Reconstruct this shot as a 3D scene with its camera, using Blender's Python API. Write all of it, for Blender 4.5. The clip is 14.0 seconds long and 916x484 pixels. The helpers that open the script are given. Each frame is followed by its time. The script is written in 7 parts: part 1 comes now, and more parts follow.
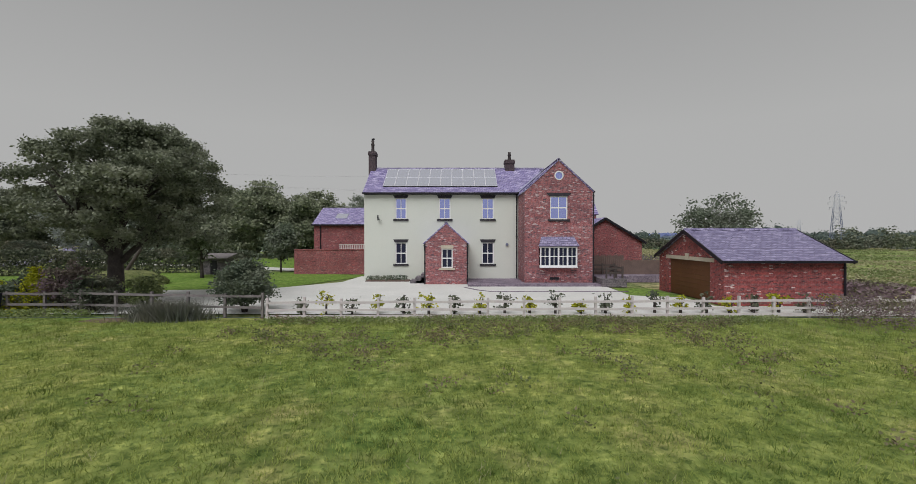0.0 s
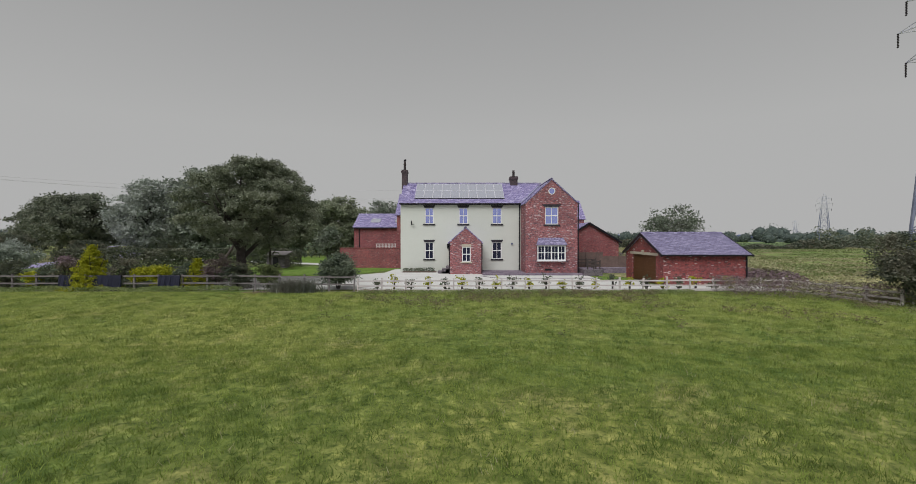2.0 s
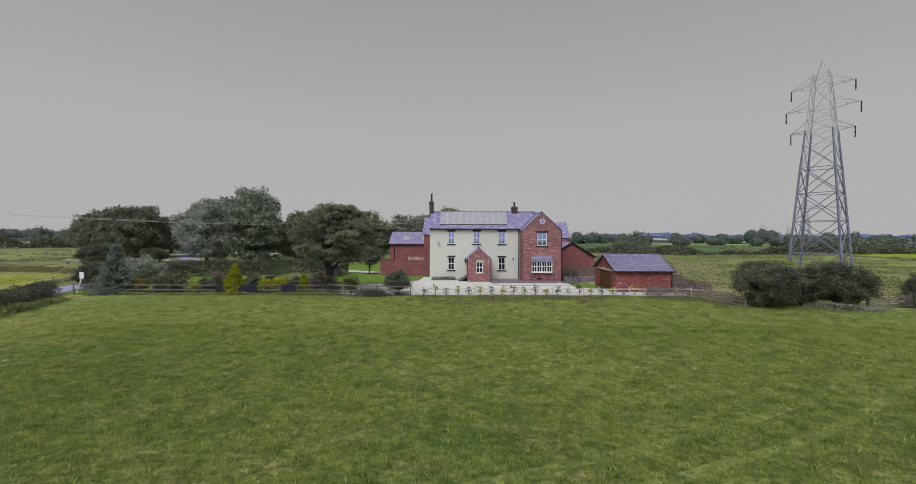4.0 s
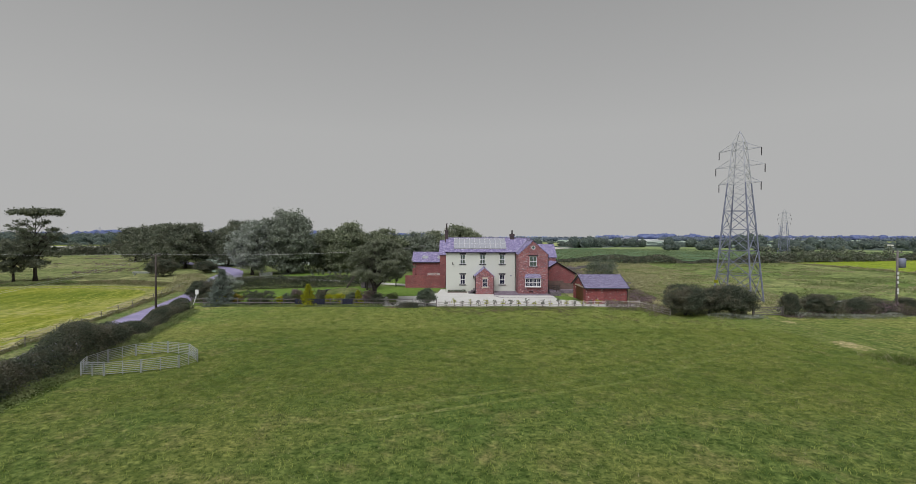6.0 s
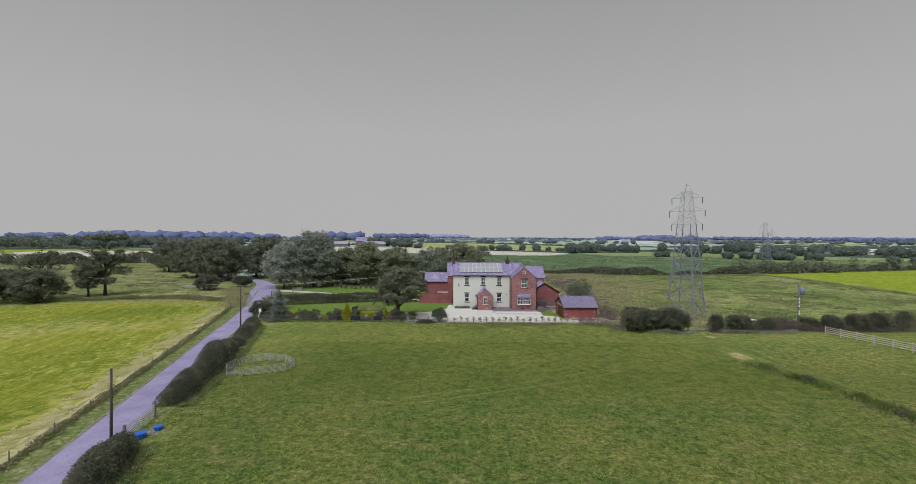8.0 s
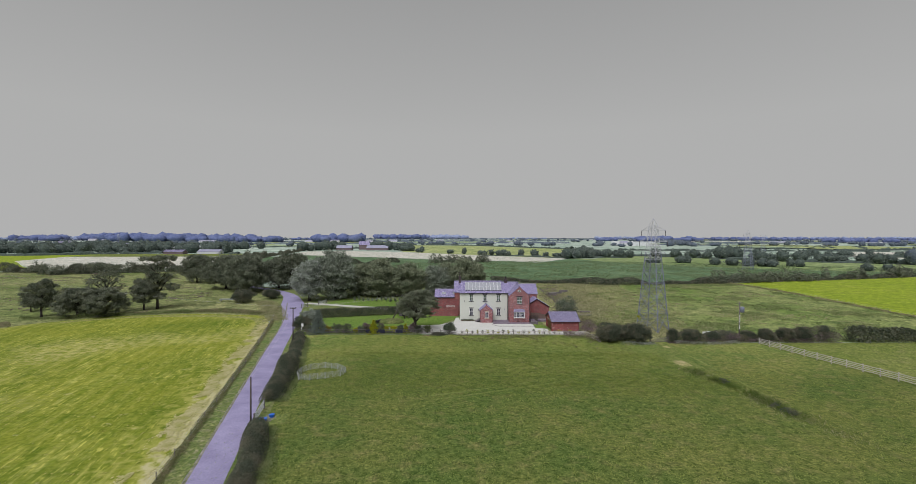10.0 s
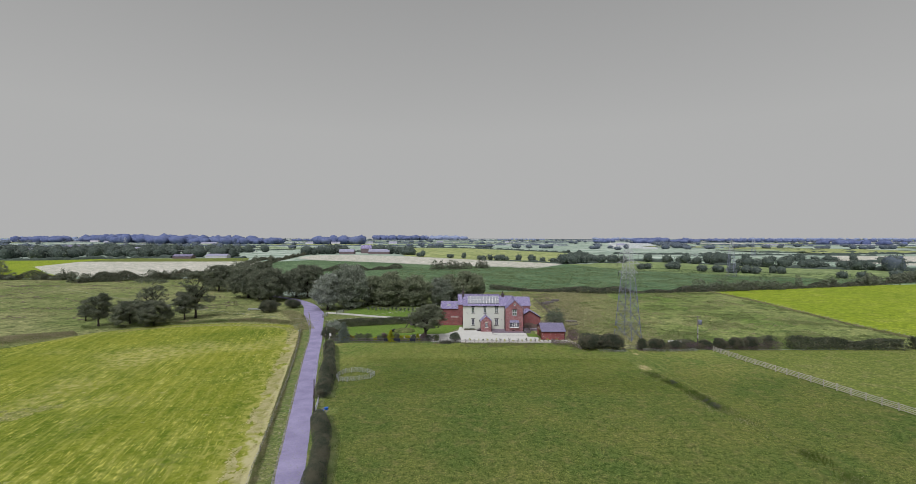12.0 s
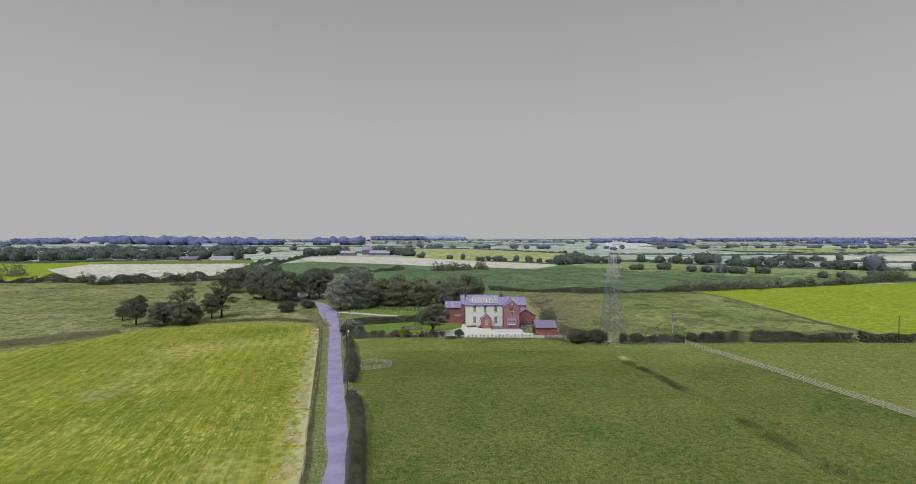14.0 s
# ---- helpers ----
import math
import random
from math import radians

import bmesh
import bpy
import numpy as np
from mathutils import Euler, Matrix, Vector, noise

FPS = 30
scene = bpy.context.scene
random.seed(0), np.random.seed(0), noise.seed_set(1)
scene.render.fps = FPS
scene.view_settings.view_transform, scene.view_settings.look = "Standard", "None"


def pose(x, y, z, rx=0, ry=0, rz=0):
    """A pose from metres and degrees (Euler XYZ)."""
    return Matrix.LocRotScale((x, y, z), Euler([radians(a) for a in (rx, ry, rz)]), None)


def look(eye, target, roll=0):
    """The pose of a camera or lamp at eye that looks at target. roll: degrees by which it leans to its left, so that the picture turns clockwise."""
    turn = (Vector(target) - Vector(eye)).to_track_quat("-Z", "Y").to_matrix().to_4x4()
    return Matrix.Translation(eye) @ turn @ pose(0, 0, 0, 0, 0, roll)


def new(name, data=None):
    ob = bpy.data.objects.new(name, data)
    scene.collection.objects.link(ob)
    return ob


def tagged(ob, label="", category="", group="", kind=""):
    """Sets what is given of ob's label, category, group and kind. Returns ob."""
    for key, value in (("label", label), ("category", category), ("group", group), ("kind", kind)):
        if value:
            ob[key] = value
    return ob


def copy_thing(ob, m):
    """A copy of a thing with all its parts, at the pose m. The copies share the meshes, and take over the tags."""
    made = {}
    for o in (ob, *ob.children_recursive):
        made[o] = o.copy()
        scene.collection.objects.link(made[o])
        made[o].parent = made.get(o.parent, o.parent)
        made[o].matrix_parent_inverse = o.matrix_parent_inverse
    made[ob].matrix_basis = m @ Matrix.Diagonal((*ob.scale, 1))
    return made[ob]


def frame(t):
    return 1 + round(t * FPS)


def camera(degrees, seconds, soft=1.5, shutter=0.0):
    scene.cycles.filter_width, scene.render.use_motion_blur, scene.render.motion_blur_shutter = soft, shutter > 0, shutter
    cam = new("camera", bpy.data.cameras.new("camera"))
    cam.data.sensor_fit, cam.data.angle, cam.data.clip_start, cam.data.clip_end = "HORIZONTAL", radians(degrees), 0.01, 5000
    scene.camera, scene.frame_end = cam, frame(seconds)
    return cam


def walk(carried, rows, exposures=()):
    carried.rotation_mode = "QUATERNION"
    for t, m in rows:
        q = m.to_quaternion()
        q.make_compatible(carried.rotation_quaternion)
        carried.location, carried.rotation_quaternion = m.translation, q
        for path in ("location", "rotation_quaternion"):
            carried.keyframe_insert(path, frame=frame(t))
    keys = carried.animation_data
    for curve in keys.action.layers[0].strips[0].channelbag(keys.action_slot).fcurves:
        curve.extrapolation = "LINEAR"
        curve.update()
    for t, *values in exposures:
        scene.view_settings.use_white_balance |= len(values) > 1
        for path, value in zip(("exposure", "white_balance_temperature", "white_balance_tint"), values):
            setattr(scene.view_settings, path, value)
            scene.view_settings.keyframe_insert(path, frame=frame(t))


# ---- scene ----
cam = camera(91.7, 14.0, soft=0.7)
PATH = [
    (0, (-0.187, -0.532, 3.635), (-0.186, 1.468, 3.616), -0.0),
    (0.5, (-0.443, -2.587, 3.625), (-0.443, -0.587, 3.606), -0.0),
    (1, (-0.801, -5.139, 3.608), (-0.803, -3.139, 3.589), 0.0),
    (1.5, (-1.25, -8.037, 3.636), (-1.253, -6.037, 3.617), 0.0),
    (2, (-1.797, -11.158, 3.716), (-1.8, -9.158, 3.697), 0.0),
    (2.5, (-2.333, -14.697, 4.225), (-2.338, -12.697, 4.206), 0.0),
    (3, (-2.785, -18.745, 4.878), (-2.793, -16.745, 4.857), 0.1),
    (5.5, (-5.275, -41.116, 9.151), (-5.28, -39.116, 9.122), 0.2),
    (6, (-5.628, -45.666, 10.36), (-5.634, -43.666, 10.335), 0.1),
    (6.5, (-5.906, -50.289, 11.754), (-5.914, -48.289, 11.73), 0.1),
    (7, (-6.11, -54.94, 13.216), (-6.119, -52.94, 13.191), 0.1),
    (7.5, (-6.329, -59.576, 14.753), (-6.339, -57.576, 14.727), 0.1),
    (8, (-6.665, -64.241, 16.334), (-6.673, -62.241, 16.308), 0.2),
    (8.5, (-7.008, -68.837, 17.95), (-7.016, -66.837, 17.923), 0.1),
    (9, (-7.508, -73.502, 19.477), (-7.515, -71.502, 19.453), 0.1),
    (11.5, (-9.243, -97.111, 27.822), (-9.247, -95.111, 27.79), 0.0),
    (12, (-9.75, -101.699, 29.189), (-9.75, -99.699, 29.163), 0.1),
    (12.5, (-10.275, -106.103, 30.346), (-10.273, -104.103, 30.319), 0.0),
    (13, (-10.674, -110.325, 30.98), (-10.668, -108.326, 30.951), -0.0),
    (13.5, (-11.084, -114.035, 31.262), (-11.075, -112.036, 31.233), 0.0),
    (14, (-11.433, -117.446, 31.516), (-11.424, -115.446, 31.49), -0.1),
]
walk(cam, [(t, look(eye, target, roll)) for t, eye, target, roll in PATH])

# ---- world, sun, exposure ----
SUN_ELEV, SUN_AZ = 54.0, 200.0
world = bpy.data.worlds.new("overcast_sky")
scene.world = world
world.use_nodes = True
wn, wl = world.node_tree.nodes, world.node_tree.links
wn.clear()
w_out = wn.new("ShaderNodeOutputWorld")
w_bg = wn.new("ShaderNodeBackground")
w_sky = wn.new("ShaderNodeTexSky")
w_sky.sky_type = "NISHITA"
w_sky.sun_disc = False
w_sky.sun_elevation = radians(SUN_ELEV)
w_sky.sun_rotation = radians(SUN_AZ)
w_sky.dust_density = 4.0
w_geo = wn.new("ShaderNodeTexCoord")
w_sep = wn.new("ShaderNodeSeparateXYZ")
w_ramp = wn.new("ShaderNodeValToRGB")
w_ramp.color_ramp.elements[0].position = 0.0
w_ramp.color_ramp.elements[0].color = (0.45, 0.45, 0.45, 1)
w_ramp.color_ramp.elements[1].position = 0.55
w_ramp.color_ramp.elements[1].color = (0.30, 0.30, 0.30, 1)
w_mid = w_ramp.color_ramp.elements.new(0.22)
w_mid.color = (0.435, 0.435, 0.43, 1)
w_noise = wn.new("ShaderNodeTexNoise")
w_noise.inputs["Scale"].default_value = 1.6
w_noise.inputs["Detail"].default_value = 3.0
w_nr = wn.new("ShaderNodeMapRange")
w_nr.inputs["To Min"].default_value, w_nr.inputs["To Max"].default_value = 0.98, 1.02
w_scale = wn.new("ShaderNodeMix")
w_scale.data_type, w_scale.blend_type = "RGBA", "MULTIPLY"
w_scale.inputs["Factor"].default_value = 1.0
w_dim = wn.new("ShaderNodeMix")
w_dim.data_type, w_dim.blend_type = "RGBA", "MULTIPLY"
w_dim.inputs["Factor"].default_value = 1.0
w_dim.inputs[7].default_value = (0.06, 0.06, 0.06, 1)
w_mix = wn.new("ShaderNodeMix")
w_mix.data_type = "RGBA"
w_mix.inputs["Factor"].default_value = 0.97
wl.new(w_geo.outputs["Generated"], w_sep.inputs[0])
wl.new(w_sep.outputs["Z"], w_ramp.inputs[0])
wl.new(w_geo.outputs["Generated"], w_noise.inputs["Vector"])
wl.new(w_noise.outputs["Fac"], w_nr.inputs["Value"])
wl.new(w_ramp.outputs[0], w_scale.inputs[6])
wl.new(w_nr.outputs[0], w_scale.inputs[7])
wl.new(w_sky.outputs[0], w_dim.inputs[6])
wl.new(w_dim.outputs[2], w_mix.inputs[6])
wl.new(w_scale.outputs[2], w_mix.inputs[7])
wl.new(w_mix.outputs[2], w_bg.inputs["Color"])
wl.new(w_bg.outputs[0], w_out.inputs[0])
w_bg.inputs["Strength"].default_value = 1.0

sun = new("sun", bpy.data.lights.new("sun", "SUN"))
sun.data.energy = 2.7
sun.data.angle = radians(45)
sun.data.color = (0.985, 0.975, 1.0)
sa, se = radians(SUN_AZ), radians(SUN_ELEV)
sun.matrix_world = look((0, 0, 80), (-math.sin(sa) * math.cos(se), -math.cos(sa) * math.cos(se), 80 - math.sin(se)))
scene.view_settings.exposure = 0.0


# ---- materials ----
def nodes_of(name):
    m = bpy.data.materials.new(name)
    m.use_nodes = True
    nt = m.node_tree
    return m, nt, nt.nodes["Principled BSDF"]


def add(nt, kind, **inputs):
    n = nt.nodes.new(kind)
    for k, v in inputs.items():
        n.inputs[k.replace("_", " ")].default_value = v
    return n


def rgba(c):
    return (*c, 1.0)


def mixed(nt, fac, a, b, blend="MIX"):
    n = nt.nodes.new("ShaderNodeMix")
    n.data_type, n.blend_type = "RGBA", blend
    for socket, v in ((n.inputs[0], fac), (n.inputs[6], a), (n.inputs[7], b)):
        if isinstance(v, tuple):
            socket.default_value = rgba(v) if len(v) == 3 else v
        elif isinstance(v, (int, float)):
            socket.default_value = v
        else:
            nt.links.new(v, socket)
    return n.outputs[2]


def noise_fac(nt, vec, scale, lo=0.35, hi=0.65, detail=4.0):
    n = add(nt, "ShaderNodeTexNoise", Scale=scale, Detail=detail, Roughness=0.6)
    nt.links.new(vec, n.inputs["Vector"])
    r = add(nt, "ShaderNodeMapRange", From_Min=lo, From_Max=hi)
    nt.links.new(n.outputs["Fac"], r.inputs["Value"])
    return r.outputs[0]


def bump(nt, bsdf, height, strength, distance):
    b = add(nt, "ShaderNodeBump", Strength=strength, Distance=distance)
    nt.links.new(height, b.inputs["Height"])
    nt.links.new(b.outputs[0], bsdf.inputs["Normal"])


def position(nt):
    return nt.nodes.new("ShaderNodeNewGeometry").outputs["Position"]


def rough_mat(name, c1, c2, scale=3.0, rough=0.85, fine=None, fine_scale=40.0, bump_d=0.0, metallic=0.0, spec=0.3):
    """Two-tone noise at a large scale, with a finer grain over it."""
    m, nt, b = nodes_of(name)
    pos = position(nt)
    col = mixed(nt, noise_fac(nt, pos, scale), c1, c2)
    f2 = noise_fac(nt, pos, fine_scale, 0.3, 0.7)
    col = mixed(nt, f2, col, mixed(nt, 1.0, col, fine or (0.78, 0.78, 0.78), "MULTIPLY"))
    nt.links.new(col, b.inputs["Base Color"])
    b.inputs["Roughness"].default_value = rough
    b.inputs["Metallic"].default_value = metallic
    b.inputs["Specular IOR Level"].default_value = spec
    if bump_d:
        bump(nt, b, f2, 0.6, bump_d)
    return m


def brick_mat(name, reds, mortar, pale, pale_amount, length=0.215, height=0.068):
    """Coursed brick in real size, brick by brick in several tones, some of them pale or burnt."""
    m, nt, b = nodes_of(name)
    uv = nt.nodes.new("ShaderNodeUVMap").outputs[0]
    pos = position(nt)

    def courses(c1, c2, bias):
        t = add(nt, "ShaderNodeTexBrick", Scale=1.0, Mortar_Size=0.008, Mortar_Smooth=0.3, Bias=bias, Brick_Width=length, Row_Height=height)
        t.inputs["Color1"].default_value, t.inputs["Color2"].default_value = rgba(c1), rgba(c2)
        t.inputs["Mortar"].default_value = rgba(mortar)
        nt.links.new(uv, t.inputs["Vector"])
        return t
    t1 = courses(reds[0], reds[1], 0.0)
    t2 = courses((0, 0, 0), (1, 1, 1), 0.0)
    is_pale = add(nt, "ShaderNodeMapRange", From_Min=1 - pale_amount, From_Max=1 - pale_amount * 0.6)
    nt.links.new(t2.outputs["Color"], is_pale.inputs["Value"])
    is_dark = add(nt, "ShaderNodeMapRange", From_Min=0.0, From_Max=0.2, To_Min=1.0, To_Max=0.0)
    nt.links.new(t2.outputs["Color"], is_dark.inputs["Value"])
    brick_only = mixed(nt, is_pale.outputs[0], t1.outputs["Color"], pale)
    brick_only = mixed(nt, is_dark.outputs[0], brick_only, reds[2])
    col = mixed(nt, t1.outputs["Fac"], brick_only, mortar)
    col = mixed(nt, noise_fac(nt, pos, 0.5), col, mixed(nt, 1.0, col, (0.74, 0.74, 0.76), "MULTIPLY"))
    col = mixed(nt, noise_fac(nt, pos, 9.0, 0.36, 0.64, 3.0), mixed(nt, 1.0, col, (0.62, 0.60, 0.66), "MULTIPLY"), mixed(nt, 1.0, col, (1.28, 1.25, 1.25), "MULTIPLY"))
    nt.links.new(col, b.inputs["Base Color"])
    b.inputs["Roughness"].default_value = 0.9
    inv = add(nt, "ShaderNodeMapRange", To_Min=1.0, To_Max=0.0)
    nt.links.new(t1.outputs["Fac"], inv.inputs["Value"])
    bump(nt, b, inv.outputs[0], 0.7, 0.01)
    return m


def slate_mat(name, c1, c2, pale, width=0.3, row=0.22):
    m, nt, b = nodes_of(name)
    uv = nt.nodes.new("ShaderNodeUVMap").outputs[0]
    t = add(nt, "ShaderNodeTexBrick", Scale=1.0, Mortar_Size=0.012, Mortar_Smooth=0.2, Bias=0.0, Brick_Width=width, Row_Height=row)
    t.inputs["Color1"].default_value, t.inputs["Color2"].default_value = rgba(c1), rgba(c2)
    t.inputs["Mortar"].default_value = rgba(tuple(v * 0.35 for v in c1))
    nt.links.new(uv, t.inputs["Vector"])
    stretch = add(nt, "ShaderNodeMapping")
    stretch.inputs["Scale"].default_value = (1.5, 6.0, 1)
    nt.links.new(uv, stretch.inputs["Vector"])
    weather = noise_fac(nt, stretch.outputs[0], 1.1, 0.5, 0.6, 6.0)
    col = mixed(nt, weather, t.outputs["Color"], pale)
    col = mixed(nt, t.outputs["Fac"], col, tuple(v * 0.4 for v in c1))
    nt.links.new(col, b.inputs["Base Color"])
    b.inputs["Roughness"].default_value = 0.5
    b.inputs["Specular IOR Level"].default_value = 0.5
    saw = nt.nodes.new("ShaderNodeSeparateXYZ")
    nt.links.new(uv, saw.inputs[0])
    step = nt.nodes.new("ShaderNodeMath")
    step.operation = "FRACT"
    div = nt.nodes.new("ShaderNodeMath")
    div.operation = "DIVIDE"
    div.inputs[1].default_value = -row
    nt.links.new(saw.outputs["Y"], div.inputs[0])
    nt.links.new(div.outputs[0], step.inputs[0])
    bump(nt, b, step.outputs[0], 0.8, 0.02)
    return m


def leaf_mat(name, c1, c2, c3, rough=0.6, drift=0.55):
    """Leaves that differ one by one, in drifts of lighter and darker green."""
    m, nt, b = nodes_of(name)
    geo = nt.nodes.new("ShaderNodeNewGeometry")
    col = mixed(nt, geo.outputs["Random Per Island"], c1, c2)
    col = mixed(nt, noise_fac(nt, geo.outputs["Position"], drift, 0.42, 0.66, 2.0), col, c3)
    nt.links.new(col, b.inputs["Base Color"])
    b.inputs["Roughness"].default_value = rough
    b.inputs["Specular IOR Level"].default_value = 0.25
    tr = nt.nodes.new("ShaderNodeBsdfTranslucent")
    nt.links.new(col, tr.inputs["Color"])
    mx = nt.nodes.new("ShaderNodeMixShader")
    mx.inputs[0].default_value = 0.3
    out = nt.nodes["Material Output"]
    nt.links.new(b.outputs[0], mx.inputs[1])
    nt.links.new(tr.outputs[0], mx.inputs[2])
    nt.links.new(mx.outputs[0], out.inputs["Surface"])
    return m


def field_mat(name, c1, c2, c3, fine, patch=0.05, grain=2.5, stripe=None, stripe_c=None, mid=(0.72, 0.76, 0.7), drift=None):
    """A sward: broad drifts, tufts and fine grain; stripe is (angle, spacing) for mown or drilled rows."""
    m, nt, b = nodes_of(name)
    pos = position(nt)
    col = mixed(nt, noise_fac(nt, pos, patch, 0.38, 0.62, 5.0), c1, c2)
    col = mixed(nt, noise_fac(nt, pos, patch * 6, 0.5, 0.72, 5.0), col, c3)
    col = mixed(nt, noise_fac(nt, pos, grain, 0.35, 0.68, 5.0), col, mixed(nt, 1.0, col, fine, "MULTIPLY"))
    col = mixed(nt, noise_fac(nt, pos, grain * 0.36, 0.42, 0.62, 4.0), col, mixed(nt, 1.0, col, mid, "MULTIPLY"))
    # lighter tufts and darker hollows, sharp-edged
    col = mixed(nt, noise_fac(nt, pos, grain * 0.8, 0.52, 0.60, 3.0), col, mixed(nt, 1.0, col, (1.42, 1.34, 1.36), "MULTIPLY"))
    col = mixed(nt, noise_fac(nt, pos, grain * 1.7, 0.55, 0.62, 3.0), col, mixed(nt, 1.0, col, (0.52, 0.59, 0.54), "MULTIPLY"))
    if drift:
        # (axis, from, to, tint at from, tint at to): tint multiplied in along the axis
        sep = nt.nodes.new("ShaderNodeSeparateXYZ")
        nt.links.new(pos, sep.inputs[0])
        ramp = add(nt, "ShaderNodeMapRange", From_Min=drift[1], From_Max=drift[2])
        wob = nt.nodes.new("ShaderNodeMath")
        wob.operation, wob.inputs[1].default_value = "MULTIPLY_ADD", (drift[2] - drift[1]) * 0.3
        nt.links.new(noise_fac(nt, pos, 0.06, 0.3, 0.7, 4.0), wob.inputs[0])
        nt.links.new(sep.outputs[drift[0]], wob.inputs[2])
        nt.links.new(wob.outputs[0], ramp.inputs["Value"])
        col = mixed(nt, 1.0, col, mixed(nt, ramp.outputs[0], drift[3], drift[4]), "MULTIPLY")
    if stripe:
        rot = add(nt, "ShaderNodeMapping")
        rot.vector_type = "TEXTURE"
        rot.inputs["Rotation"].default_value = (0, 0, radians(stripe[0]))
        rot.inputs["Scale"].default_value = (stripe[1], 28.0, 1)
        nt.links.new(pos, rot.inputs["Vector"])
        col = mixed(nt, noise_fac(nt, rot.outputs[0], 1.0, 0.55, 0.75, 3.0), col, stripe_c)
    nt.links.new(col, b.inputs["Base Color"])
    b.inputs["Roughness"].default_value = 0.95
    b.inputs["Specular IOR Level"].default_value = 0.1
    bump(nt, b, noise_fac(nt, pos, grain, 0.2, 0.8, 6.0), 0.5, 0.05)
    return m


def hay_mat(name):
    """Cut grass: green aftermath under pale streaks of dropped hay that run with the lane, thickest on the headland."""
    m, nt, b = nodes_of(name)
    pos = position(nt)
    col = mixed(nt, noise_fac(nt, pos, 0.035, 0.38, 0.62, 4.0), (0.172, 0.222, 0.026), (0.285, 0.302, 0.040))
    col = mixed(nt, noise_fac(nt, pos, 1.6, 0.35, 0.66, 5.0), col, mixed(nt, 1.0, col, (0.56, 0.64, 0.5), "MULTIPLY"))
    sep = nt.nodes.new("ShaderNodeSeparateXYZ")
    nt.links.new(pos, sep.inputs[0])
    lane = nt.nodes.new("ShaderNodeMath")
    lane.operation, lane.inputs[1].default_value = "MULTIPLY_ADD", 0.275
    nt.links.new(sep.outputs["Y"], lane.inputs[0])
    nt.links.new(sep.outputs["X"], lane.inputs[2])
    for across, length, amount_lo, amount_hi, tone in ((0.5, 9.0, 0.48, 0.70, (0.34, 0.36, 0.07)), (1.3, 9.0, 0.52, 0.68, (0.44, 0.44, 0.12)), (2.8, 2.6, 0.54, 0.62, (0.55, 0.52, 0.12))):
        rot = add(nt, "ShaderNodeMapping")
        rot.vector_type = "TEXTURE"
        rot.inputs["Rotation"].default_value = (0, 0, radians(15.4))
        rot.inputs["Scale"].default_value = (1 / across, length, 1)
        nt.links.new(pos, rot.inputs["Vector"])
        streak = noise_fac(nt, rot.outputs[0], 1.0, amount_lo, amount_hi, 4.0)
        patch = noise_fac(nt, pos, 0.05, 0.32, 0.60, 3.0)
        broken = noise_fac(nt, pos, 1.1, 0.36, 0.6, 4.0)
        f = mixed(nt, 1.0, mixed(nt, 1.0, streak, patch, "MULTIPLY"), broken, "MULTIPLY")
        col = mixed(nt, f, col, tone)
    # thin pale rows left by the mower, wandering a little
    row_map = add(nt, "ShaderNodeMapping")
    row_map.vector_type = "TEXTURE"
    row_map.inputs["Rotation"].default_value = (0, 0, radians(15.4))
    nt.links.new(pos, row_map.inputs["Vector"])
    long_map = add(nt, "ShaderNodeMapping")
    long_map.vector_type = "TEXTURE"
    long_map.inputs["Rotation"].default_value = (0, 0, radians(15.4))
    long_map.inputs["Scale"].default_value = (0.5, 6.0, 1)
    nt.links.new(pos, long_map.inputs["Vector"])
    row_sep = nt.nodes.new("ShaderNodeSeparateXYZ")
    nt.links.new(row_map.outputs[0], row_sep.inputs[0])
    wander = nt.nodes.new("ShaderNodeMath")
    wander.operation, wander.inputs[1].default_value = "MULTIPLY_ADD", 0.9
    nt.links.new(noise_fac(nt, pos, 0.04, 0.3, 0.7, 3.0), wander.inputs[0])
    nt.links.new(row_sep.outputs["X"], wander.inputs[2])
    turn_row = nt.nodes.new("ShaderNodeMath")
    turn_row.operation, turn_row.inputs[1].default_value = "MULTIPLY", 6.2832 / 2.7
    nt.links.new(wander.outputs[0], turn_row.inputs[0])
    wave_row = nt.nodes.new("ShaderNodeMath")
    wave_row.operation = "SINE"
    nt.links.new(turn_row.outputs[0], wave_row.inputs[0])
    crest = add(nt, "ShaderNodeMapRange", From_Min=0.55, From_Max=1.0)
    nt.links.new(wave_row.outputs[0], crest.inputs["Value"])
    trough = add(nt, "ShaderNodeMapRange", From_Min=-0.3, From_Max=-0.95)
    nt.links.new(wave_row.outputs[0], trough.inputs["Value"])
    col = mixed(nt, mixed(nt, 1.0, trough.outputs[0], noise_fac(nt, pos, 0.25, 0.4, 0.6, 3.0), "MULTIPLY"), col, mixed(nt, 1.0, col, (0.80, 0.88, 0.74), "MULTIPLY"))
    rows_f = mixed(nt, 1.0, mixed(nt, 1.0, crest.outputs[0], noise_fac(nt, long_map.outputs[0], 1.0, 0.42, 0.60, 5.0), "MULTIPLY"), noise_fac(nt, pos, 0.03, 0.38, 0.75, 2.0), "MULTIPLY")
    col = mixed(nt, rows_f, col, (0.43, 0.42, 0.11))
